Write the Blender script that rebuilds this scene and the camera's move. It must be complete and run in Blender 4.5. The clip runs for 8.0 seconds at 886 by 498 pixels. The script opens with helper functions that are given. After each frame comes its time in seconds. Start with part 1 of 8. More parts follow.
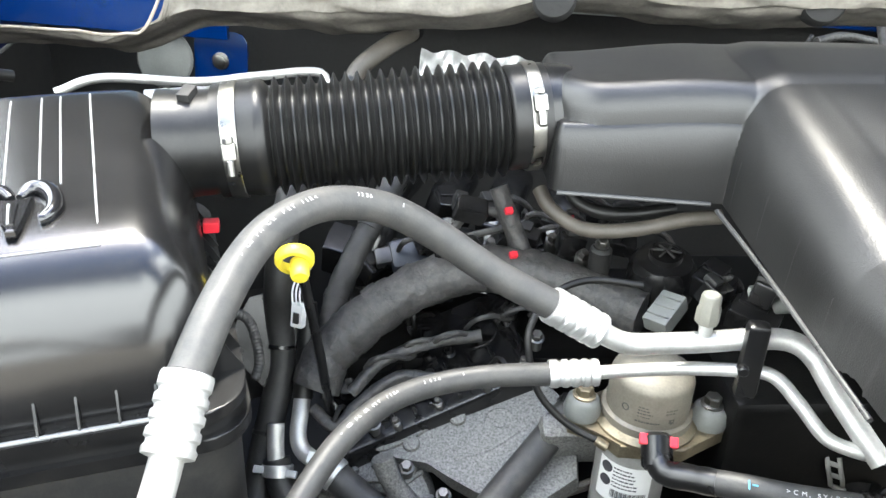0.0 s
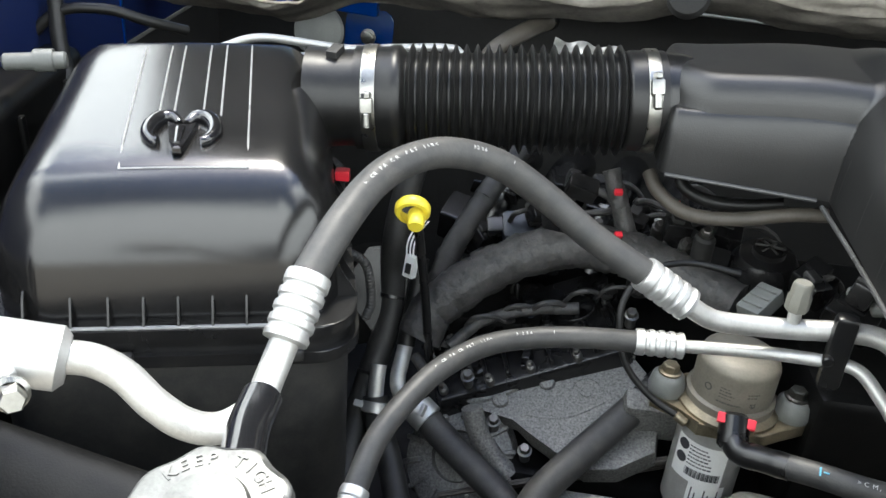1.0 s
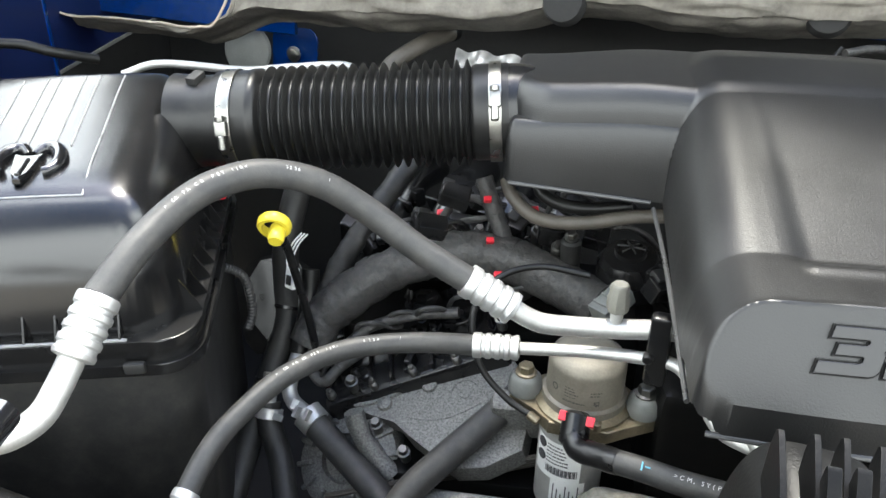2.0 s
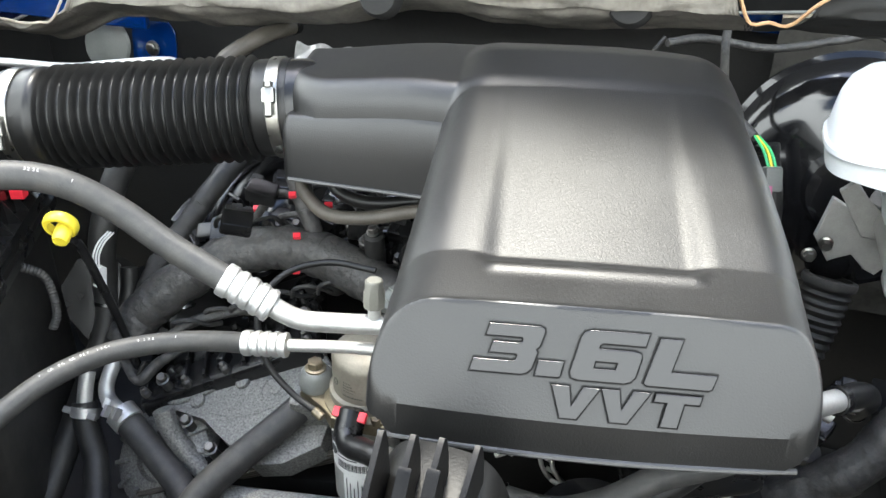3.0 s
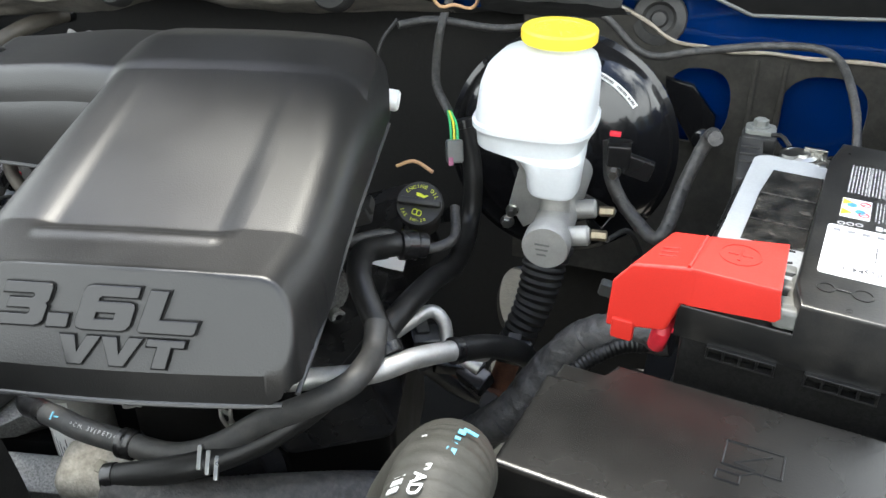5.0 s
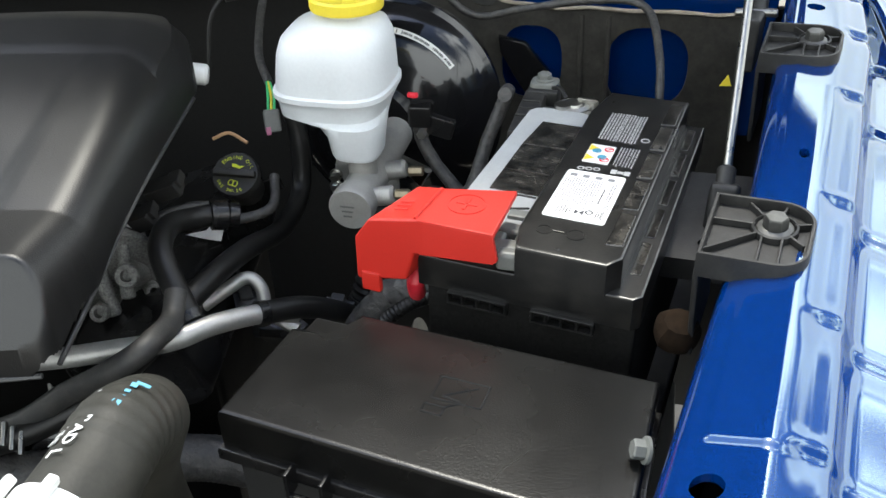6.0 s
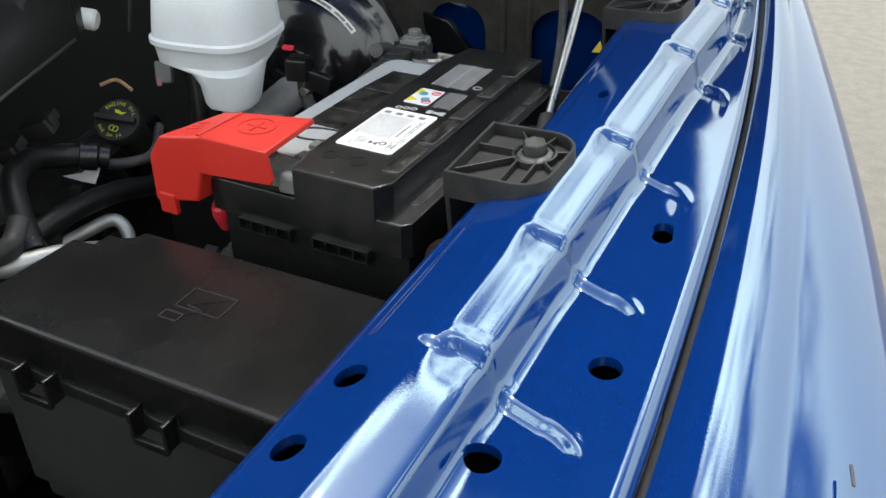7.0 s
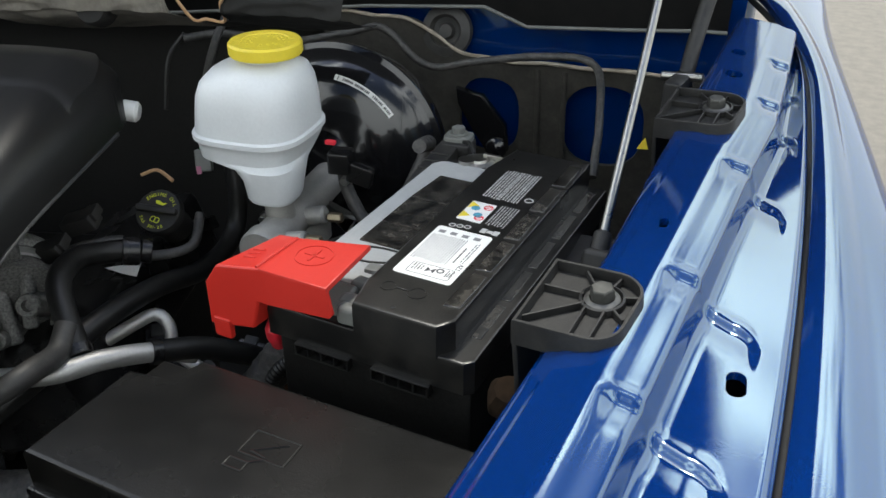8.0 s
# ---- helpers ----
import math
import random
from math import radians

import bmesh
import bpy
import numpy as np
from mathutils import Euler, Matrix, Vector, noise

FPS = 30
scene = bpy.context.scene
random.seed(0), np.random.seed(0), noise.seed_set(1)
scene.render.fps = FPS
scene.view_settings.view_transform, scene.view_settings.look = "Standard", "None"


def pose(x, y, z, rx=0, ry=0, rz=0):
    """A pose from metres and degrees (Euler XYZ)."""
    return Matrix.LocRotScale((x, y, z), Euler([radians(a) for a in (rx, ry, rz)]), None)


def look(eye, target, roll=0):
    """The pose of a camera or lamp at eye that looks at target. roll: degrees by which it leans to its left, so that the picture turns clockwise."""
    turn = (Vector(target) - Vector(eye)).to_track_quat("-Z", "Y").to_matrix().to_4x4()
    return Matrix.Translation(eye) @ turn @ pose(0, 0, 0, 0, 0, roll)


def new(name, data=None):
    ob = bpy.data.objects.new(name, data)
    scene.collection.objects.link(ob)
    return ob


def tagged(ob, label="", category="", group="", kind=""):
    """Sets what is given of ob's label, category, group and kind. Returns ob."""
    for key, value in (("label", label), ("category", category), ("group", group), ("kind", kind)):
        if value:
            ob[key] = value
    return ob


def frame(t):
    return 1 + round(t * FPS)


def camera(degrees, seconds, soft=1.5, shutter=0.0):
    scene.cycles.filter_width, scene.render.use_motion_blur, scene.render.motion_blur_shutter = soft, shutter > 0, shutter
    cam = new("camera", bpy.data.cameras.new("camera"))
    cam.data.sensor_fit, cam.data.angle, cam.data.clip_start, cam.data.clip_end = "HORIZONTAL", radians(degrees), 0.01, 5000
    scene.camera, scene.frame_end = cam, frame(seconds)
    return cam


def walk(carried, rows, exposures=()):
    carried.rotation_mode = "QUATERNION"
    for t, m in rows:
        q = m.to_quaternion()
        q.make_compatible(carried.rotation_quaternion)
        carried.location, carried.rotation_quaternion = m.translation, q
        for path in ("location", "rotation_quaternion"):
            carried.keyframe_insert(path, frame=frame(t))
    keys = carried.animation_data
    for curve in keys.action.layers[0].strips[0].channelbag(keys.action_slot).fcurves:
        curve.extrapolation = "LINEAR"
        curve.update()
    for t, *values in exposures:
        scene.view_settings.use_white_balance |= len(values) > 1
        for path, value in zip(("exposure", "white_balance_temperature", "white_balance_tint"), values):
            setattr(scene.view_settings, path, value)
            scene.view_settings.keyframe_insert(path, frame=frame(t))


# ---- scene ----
cam = camera(55.9, 8.0)
PATH = [
    (0, (0.132, -0.044, 1.574), (-0.105, 1.691, 0.608), 2.8),
    (0.5, (0.125, -0.089, 1.569), (-0.264, 1.62, 0.606), 4.3),
    (1, (0.164, -0.114, 1.565), (-0.356, 1.556, 0.595), 4.8),
    (1.2, (0.194, -0.112, 1.568), (-0.363, 1.547, 0.599), 4.4),
    (2.3, (0.417, -0.053, 1.613), (-0.196, 1.576, 0.629), 0.5),
    (2.5, (0.458, -0.039, 1.617), (-0.141, 1.59, 0.624), 0.6),
    (3, (0.547, 0.005, 1.611), (-0.03, 1.639, 0.611), 0.8),
    (3.5, (0.623, 0.041, 1.595), (0.039, 1.668, 0.59), 0.8),
    (4, (0.685, 0.072, 1.589), (0.07, 1.685, 0.578), 0.2),
    (4.5, (0.77, 0.064, 1.595), (0.166, 1.681, 0.585), 0.3),
    (4.7, (0.823, 0.053, 1.611), (0.236, 1.674, 0.598), 0.5),
    (5.8, (0.998, 0.048, 1.658), (0.586, 1.663, 0.553), -1.5),
    (6, (1.045, 0.063, 1.646), (0.622, 1.677, 0.544), -1.7),
    (6.5, (1.161, 0.07, 1.584), (0.707, 1.688, 0.5), 0.0),
    (7, (1.233, 0.084, 1.579), (0.725, 1.705, 0.523), 0.4),
    (7.5, (1.251, 0.116, 1.639), (0.732, 1.754, 0.616), 0.2),
    (8, (1.184, 0.117, 1.645), (0.645, 1.756, 0.633), -0.2),
]
EXPOSURES = [(0, 1.86), (0.5, 1.55), (1, 0.83), (2.5, 1.32), (3.5, 1.40), (4.5, 1.22), (6, 0.15), (6.5, 0.03), (7.2, -0.36), (8, -0.46)]
walk(cam, [(t, look(eye, target, roll)) for t, eye, target, roll in PATH], EXPOSURES)

# ---- light: bright sky with broken cloud, soft sun in front of the truck ----
SUN_EL, SUN_AZ = 69.0, 342.0
world = bpy.data.worlds.new("sky")
scene.world = world
world.use_nodes = True
wn, wl = world.node_tree.nodes, world.node_tree.links
wn.clear()
sky = wn.new("ShaderNodeTexSky")
sky.sky_type, sky.sun_disc = "NISHITA", False
sky.sun_elevation, sky.sun_rotation = radians(SUN_EL), radians(SUN_AZ)
coord = wn.new("ShaderNodeTexCoord")
cloud = wn.new("ShaderNodeTexNoise")
cloud.inputs["Scale"].default_value, cloud.inputs["Detail"].default_value = 3.2, 7
cloud.inputs["Roughness"].default_value = 0.6
ramp = wn.new("ShaderNodeMapRange")
ramp.inputs["From Min"].default_value, ramp.inputs["From Max"].default_value = 0.455, 0.545
white = wn.new("ShaderNodeMix")
white.data_type = "RGBA"
white.inputs["B"].default_value = (22.0, 23.4, 23.6, 1)
back = wn.new("ShaderNodeBackground")
back.inputs["Strength"].default_value = 0.14
wout = wn.new("ShaderNodeOutputWorld")
wl.new(coord.outputs["Generated"], cloud.inputs["Vector"])
low = wn.new("ShaderNodeSeparateXYZ")
bias = wn.new("ShaderNodeMath")
bias.operation, bias.inputs[1].default_value, bias.inputs[2].default_value = "MULTIPLY_ADD", -0.45, 0.32
gather = wn.new("ShaderNodeMath")
wl.new(coord.outputs["Generated"], low.inputs["Vector"])
wl.new(low.outputs["Z"], bias.inputs[0])
wl.new(bias.outputs[0], gather.inputs[0])
wl.new(cloud.outputs["Fac"], gather.inputs[1])
wl.new(gather.outputs[0], ramp.inputs["Value"])
wl.new(ramp.outputs["Result"], white.inputs["Factor"])
# bright cloud thins towards the horizon
split = wn.new("ShaderNodeSeparateXYZ")
height = wn.new("ShaderNodeMapRange")
height.inputs["To Min"].default_value, height.inputs["To Max"].default_value = 0.6, 1.0
dome = wn.new("ShaderNodeMix")
dome.data_type, dome.blend_type = "RGBA", "MULTIPLY"
dome.inputs["Factor"].default_value = 1.0
wl.new(coord.outputs["Generated"], split.inputs["Vector"])
wl.new(split.outputs["Z"], height.inputs["Value"])
wl.new(height.outputs["Result"], dome.inputs["B"])
wl.new(sky.outputs["Color"], white.inputs["A"])
wl.new(white.outputs["Result"], dome.inputs["A"])
# haze glows round the veiled sun
toward = wn.new("ShaderNodeVectorMath")
toward.operation = "DOT_PRODUCT"
toward.inputs[1].default_value = (math.sin(radians(SUN_AZ)) * math.cos(radians(SUN_EL)), math.cos(radians(SUN_AZ)) * math.cos(radians(SUN_EL)), math.sin(radians(SUN_EL)))
near = wn.new("ShaderNodeMapRange")
near.inputs["From Min"].default_value, near.inputs["From Max"].default_value = 0.5, 1.0
near.inputs["To Min"].default_value, near.inputs["To Max"].default_value = 0.0, 1.0
power = wn.new("ShaderNodeMath")
power.operation, power.inputs[1].default_value = "POWER", 2.0
gain = wn.new("ShaderNodeMath")
gain.operation, gain.inputs[1].default_value, gain.inputs[2].default_value = "MULTIPLY_ADD", 2.6, 1.0
haze = wn.new("ShaderNodeVectorMath")
haze.operation = "SCALE"
wl.new(coord.outputs["Generated"], toward.inputs[0])
wl.new(toward.outputs["Value"], near.inputs["Value"])
wl.new(near.outputs["Result"], power.inputs[0])
wl.new(power.outputs[0], gain.inputs[0])
wl.new(dome.outputs["Result"], haze.inputs[0])
wl.new(gain.outputs[0], haze.inputs["Scale"])
wl.new(haze.outputs["Vector"], back.inputs["Color"])
wl.new(back.outputs["Background"], wout.inputs["Surface"])

sun = new("sun", bpy.data.lights.new("sun", "SUN"))
sun.data.energy, sun.data.angle, sun.data.color = 3.2, radians(6), (1.0, 0.975, 0.86)
az, el = radians(SUN_AZ), radians(SUN_EL)
sun_from = Vector((math.sin(az) * math.cos(el), math.cos(az) * math.cos(el), math.sin(el)))
sun.matrix_world = look(sun_from * 10, (0, 0, 0))


# ---- materials ----
def material(name, color, rough=0.5, metal=0.0, coat=0.0, var=0.25, scale=30.0, bump=0.0, bump_scale=400.0,
             rough_var=0.1, tint=None, spec=0.5, transmission=0.0, stretch=(1, 1, 1), dust=0.0, subsurface=0.0, depth=0.0006, contrast=0.2):
    """A surface with two scales of variation in colour and gloss, and fine relief."""
    m = bpy.data.materials.new(name)
    m.use_nodes = True
    n, l = m.node_tree.nodes, m.node_tree.links
    b = n["Principled BSDF"]
    tc = n.new("ShaderNodeTexCoord")
    mp = n.new("ShaderNodeMapping")
    mp.inputs["Scale"].default_value = stretch
    l.new(tc.outputs["Object"], mp.inputs["Vector"])
    big = n.new("ShaderNodeTexNoise")
    big.inputs["Scale"].default_value, big.inputs["Detail"].default_value = scale, 5
    fine = n.new("ShaderNodeTexNoise")
    fine.inputs["Scale"].default_value, fine.inputs["Detail"].default_value = bump_scale, 3
    l.new(mp.outputs["Vector"], big.inputs["Vector"])
    l.new(mp.outputs["Vector"], fine.inputs["Vector"])
    mix = n.new("ShaderNodeMix")
    mix.data_type = "RGBA"
    t = tint or tuple(c * (1 + var) for c in color)
    mix.inputs["A"].default_value = (*[c * (1 - var) for c in color], 1)
    mix.inputs["B"].default_value = (*t, 1)
    mr = n.new("ShaderNodeMapRange")
    mr.inputs["From Min"].default_value, mr.inputs["From Max"].default_value = 0.5 - contrast, 0.5 + contrast
    add = n.new("ShaderNodeMath")
    add.operation = "MULTIPLY_ADD"
    add.inputs[1].default_value = 0.35
    l.new(fine.outputs["Fac"], add.inputs[0])
    half = n.new("ShaderNodeMath")
    half.operation = "MULTIPLY_ADD"
    half.inputs[1].default_value, half.inputs[2].default_value = 0.65, 0.0
    l.new(big.outputs["Fac"], half.inputs[0])
    l.new(half.outputs[0], add.inputs[2])
    l.new(add.outputs[0], mr.inputs["Value"])
    l.new(mr.outputs["Result"], mix.inputs["Factor"])
    colour = mix.outputs["Result"]
    if dust:
        # dust lies in blotches of its own
        dn = n.new("ShaderNodeTexNoise")
        dn.inputs["Scale"].default_value, dn.inputs["Detail"].default_value = scale * 2.3, 8
        dn.inputs["Roughness"].default_value = 0.7
        l.new(mp.outputs["Vector"], dn.inputs["Vector"])
        dr = n.new("ShaderNodeMapRange")
        dr.inputs["From Min"].default_value, dr.inputs["From Max"].default_value = 0.42, 0.75
        dr.inputs["To Max"].default_value = dust
        l.new(dn.outputs["Fac"], dr.inputs["Value"])
        dm = n.new("ShaderNodeMix")
        dm.data_type = "RGBA"
        dm.inputs["B"].default_value = (0.22, 0.2, 0.17, 1)
        l.new(dr.outputs["Result"], dm.inputs["Factor"])
        l.new(colour, dm.inputs["A"])
        colour = dm.outputs["Result"]
    l.new(colour, b.inputs["Base Color"])
    rr = n.new("ShaderNodeMapRange")
    rr.inputs["To Min"].default_value, rr.inputs["To Max"].default_value = max(0.02, rough - rough_var), min(1, rough + rough_var)
    l.new(big.outputs["Fac"], rr.inputs["Value"])
    l.new(rr.outputs["Result"], b.inputs["Roughness"])
    b.inputs["Metallic"].default_value = metal
    b.inputs["Specular IOR Level"].default_value = spec
    b.inputs["Coat Weight"].default_value = coat
    b.inputs["Coat Roughness"].default_value = 0.03
    b.inputs["Transmission Weight"].default_value = transmission
    if subsurface:
        b.inputs["Subsurface Weight"].default_value = subsurface
        b.inputs["Subsurface Radius"].default_value = (0.01, 0.01, 0.01)
    if bump:
        bp = n.new("ShaderNodeBump")
        bp.inputs["Strength"].default_value, bp.inputs["Distance"].default_value = bump, depth
        l.new(fine.outputs["Fac"], bp.inputs["Height"])
        l.new(bp.outputs["Normal"], b.inputs["Normal"])
    return m


LIDBLACK = material("glossy_black_plastic", (0.006, 0.006, 0.0065), 0.21, spec=0.8, bump=0.10, bump_scale=900, scale=14, rough_var=0.04, dust=0.02)
BLACK = material("black_plastic_smooth", (0.007, 0.007, 0.0075), 0.27, bump=0.10, bump_scale=900, scale=14, rough_var=0.05, dust=0.04)
GRAIN = material("black_plastic_grained", (0.009, 0.009, 0.009), 0.40, spec=0.62, bump=0.34, bump_scale=700, scale=12, dust=0.008)
# pale base paints the glints along the black lid's moulded edges
LINE = material("moulding_edge_glint", (0.26, 0.26, 0.26), 0.3, spec=0.8, var=0.15)
CAPGREY = material("port_cap_plastic", (0.17, 0.165, 0.14), 0.45, var=0.15, scale=60, dust=0.2)
LETTER = material("smooth_dark_lettering", (0.008, 0.008, 0.009), 0.20, spec=0.55, var=0.1)
FUSEBLACK = material("fuse_lid_plastic", (0.0045, 0.0045, 0.0044), 0.27, spec=0.35, bump=0.2, bump_scale=700, scale=12, dust=0.02)
BATBLACK = material("battery_lid_plastic", (0.006, 0.006, 0.006), 0.30, spec=0.75, bump=0.25, bump_scale=600, scale=15, dust=0.09)
CASE = material("dusty_battery_case", (0.006, 0.006, 0.006), 0.55, spec=0.3, bump=0.8, bump_scale=260, scale=240, var=0.9, dust=0.05)
# dust tone set strong so that it also paints the cells' pale reflections
BATCELL = material("dust_and_sheen_plastic", (0.008, 0.008, 0.008), 0.15, spec=0.8, bump=0.22, bump_scale=60, scale=22, dust=0.42, depth=0.0012)
MASTER = material("smooth_cast_aluminium", (0.36, 0.355, 0.335), 0.48, metal=0.35, var=0.15, scale=60, bump=0.35, bump_scale=500, dust=0.1)
BELLOWS = material("bellows_rubber", (0.009, 0.009, 0.009), 0.36, spec=0.4, bump=0.15, bump_scale=600, scale=25, dust=0.03)
DULL = material("black_plastic_dull", (0.014, 0.014, 0.014), 0.55, bump=0.3, bump_scale=500, scale=20, dust=0.10)
FINBLACK = material("black_plastic_shroud", (0.005, 0.005, 0.005), 0.38, spec=0.16, bump=0.3, bump_scale=500, scale=20, dust=0.015)
DEEP = material("dark_liner", (0.007, 0.007, 0.007), 0.75, bump=0.3, scale=9, dust=0.03)
RUBBER = material("black_rubber", (0.030, 0.030, 0.030), 0.54, bump=0.3, bump_scale=600, scale=25, dust=0.16)
RUBBER_SHINY = material("black_rubber_clean", (0.009, 0.009, 0.009), 0.42, spec=0.35, bump=0.2, bump_scale=600, scale=25, dust=0.04)
TAPE = material("cloth_tape", (0.042, 0.041, 0.041), 0.5, bump=0.9, bump_scale=150, scale=60, dust=0.25, depth=0.0022, var=0.4)
ALU = material("aluminium_pipe", (0.50, 0.495, 0.475), 0.50, metal=0.75, var=0.14, scale=90, bump=0.3, bump_scale=400, stretch=(1, 1, 1))
CRIMP = material("crimped_aluminium", (0.56, 0.56, 0.55), 0.46, metal=0.8, var=0.12, scale=80, bump=0.15)
TIN = material("scuffed_tin", (0.17, 0.17, 0.16), 0.45, metal=0.9, var=0.3, scale=60, bump=0.3)
STEEL = material("bright_steel", (0.36, 0.355, 0.33), 0.30, metal=1.0, var=0.15, scale=70, bump=0.15)
CAST = material("cast_aluminium", (0.17, 0.17, 0.163), 0.55, metal=0.35, var=0.6, scale=380, bump=1.0, bump_scale=650, dust=0.35, contrast=0.16)
CANISTER = material("zinc_canister", (0.205, 0.187, 0.15), 0.52, metal=0.35, var=0.25, scale=45, bump=0.25, dust=0.25)
BRASSY = material("yellow_zinc", (0.27, 0.23, 0.16), 0.42, metal=0.8, var=0.3, scale=70, bump=0.2)
FOIL = material("foil", (0.55, 0.55, 0.55), 0.35, metal=0.6, var=0.2, scale=90, bump=1.0, bump_scale=120)
BLUE = material("blue_pearl_paint", (0.0002, 0.022, 0.135), 0.04, spec=1.7, var=0.10, scale=8, bump=0.03, bump_scale=1500, rough_var=0.025)
BLUE.node_tree.nodes["Principled BSDF"].inputs["Specular Tint"].default_value = (0.80, 0.94, 1.0, 1)
BLUE.node_tree.nodes["Principled BSDF"].inputs["Specular Tint"].default_value = (0.76, 1.0, 1.0, 1)  # cools the gloss, standing in for a bluer sky reflection
# darker copy of the body blue, with the shade put into its colour
BLUE_SHADED = material("blue_paint_shaded", (0.0006, 0.007, 0.05), 0.5, coat=0.15, var=0.15, scale=8, bump=0.05)
WHITE = material("white_translucent_plastic", (0.66, 0.685, 0.70), 0.34, var=0.07, scale=14, bump=0.08, bump_scale=300, subsurface=0.25)
YELLOW = material("yellow_plastic", (0.80, 0.64, 0.05), 0.38, var=0.08, scale=40, bump=0.15, dust=0.05)
RED = material("red_plastic", (0.50, 0.022, 0.014), 0.42, var=0.10, scale=16, bump=0.25, bump_scale=900)
PAPER = material("white_label", (0.78, 0.78, 0.76), 0.45, var=0.04, scale=30)
INK = material("dark_print", (0.05, 0.05, 0.055), 0.5, var=0.1)
LIGHTINK = material("pale_print", (0.46, 0.46, 0.45), 0.55, var=0.2, scale=300)
YELLOWINK = material("yellow_green_print", (0.62, 0.68, 0.03), 0.5, var=0.1)
BLUEINK = material("blue_paint_mark", (0.09, 0.33, 0.46), 0.5, var=0.25, scale=400)
GREYPLASTIC = material("grey_plastic", (0.15, 0.155, 0.145), 0.42, var=0.15, scale=40, bump=0.2)
GREYBAT = material("pale_grey_plastic", (0.36, 0.37, 0.37), 0.5, var=0.12, scale=30, bump=0.2)
FELT = material("firewall_felt", (0.135, 0.122, 0.102), 0.9, var=0.4, scale=26, bump=1.0, bump_scale=170, dust=0.55)
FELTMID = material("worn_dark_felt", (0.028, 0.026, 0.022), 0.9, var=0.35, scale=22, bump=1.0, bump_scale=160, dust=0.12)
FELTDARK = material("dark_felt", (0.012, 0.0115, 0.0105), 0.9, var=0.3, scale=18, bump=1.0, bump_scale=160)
EDGE = material("cut_felt_edge", (0.5, 0.30, 0.16), 0.8, var=0.3, scale=60)
PALEEDGE = material("frayed_pale_edge", (0.36, 0.31, 0.25), 0.8, var=0.3, scale=60)
CONCRETE = material("concrete", (0.185, 0.166, 0.138), 0.85, var=0.24, scale=14, bump=1.0, bump_scale=90, dust=0.25, depth=0.002)
HOSEOLIVE = material("olive_black_rubber", (0.026, 0.025, 0.020), 0.55, spec=0.35, bump=0.3, scale=25, dust=0.06)
BROWNHOSE = material("brown_grey_rubber", (0.06, 0.052, 0.042), 0.55, bump=0.3, scale=25, dust=0.15)
WIRERED = material("red_clip", (0.75, 0.03, 0.05), 0.4, var=0.1)
WIREGREEN = material("green_wire", (0.05, 0.5, 0.18), 0.4, var=0.1)
WIREYELLOW = material("yellow_wire", (0.75, 0.62, 0.05), 0.4, var=0.1)
PINK = material("pink_clip", (0.42, 0.12, 0.22), 0.4, var=0.1)
RUST = material("rust", (0.12, 0.045, 0.02), 0.8, var=0.5, scale=80, bump=0.8)
BOOSTER = material("gloss_black_enamel", (0.008, 0.008, 0.009), 0.16, coat=0.6, var=0.2, scale=6, rough_var=0.04)


# ---- building blocks ----
def finish(name, bm, mat, parent=None, label="", sharp=38):
    me = bpy.data.meshes.new(name)
    bmesh.ops.recalc_face_normals(bm, faces=bm.faces)
    bm.to_mesh(me)
    bm.free()
    me.materials.append(mat)
    me.shade_smooth()
    me.set_sharp_from_angle(angle=radians(sharp))
    ob = new(name, me)
    if 12 < len(me.polygons) < 1500:
        keep = ob.modifiers.new("even_normals", "WEIGHTED_NORMAL")
        keep.keep_sharp = True
    if parent:
        ob.parent = parent
    if label:
        ob["label"] = label
    return ob


def part(name, bm, mat, parent, label="", sharp=38):
    return finish(name, bm, mat, parent, label, sharp)


def thing(name, label, category, group="", kind=""):
    return tagged(new(name), label, category, group, kind)


def B():
    return bmesh.new()


def block(bm, M, size, bevel=0.0, segments=2, taper=1.0):
    """A box with its base centre at M; taper scales the top."""
    sx, sy, sz = size
    vs = []
    for z, k in ((0, 1.0), (sz, taper)):
        for x, y in ((-1, -1), (1, -1), (1, 1), (-1, 1)):
            vs.append(bm.verts.new(M @ Vector((x * sx / 2 * k, y * sy / 2 * k, z))))
    fs = [(3, 2, 1, 0), (4, 5, 6, 7), (0, 1, 5, 4), (1, 2, 6, 5), (2, 3, 7, 6), (3, 0, 4, 7)]
    faces = [bm.faces.new([vs[i] for i in f]) for f in fs]
    if bevel:
        edges = list({e for f in faces for e in f.edges})
        bmesh.ops.bevel(bm, geom=edges, offset=bevel, segments=segments, affect="EDGES", profile=0.5)
    return bm


def aim(p, d, up=(0, 0, 1)):
    """A frame at p whose z axis points along d."""
    d = Vector(d).normalized()
    u = Vector(up)
    if abs(d.dot(u)) > 0.98:
        u = Vector((0, 1, 0))
    x = u.cross(d).normalized()
    y = d.cross(x)
    m = Matrix((x, y, d)).transposed().to_4x4()
    m.translation = p
    return m


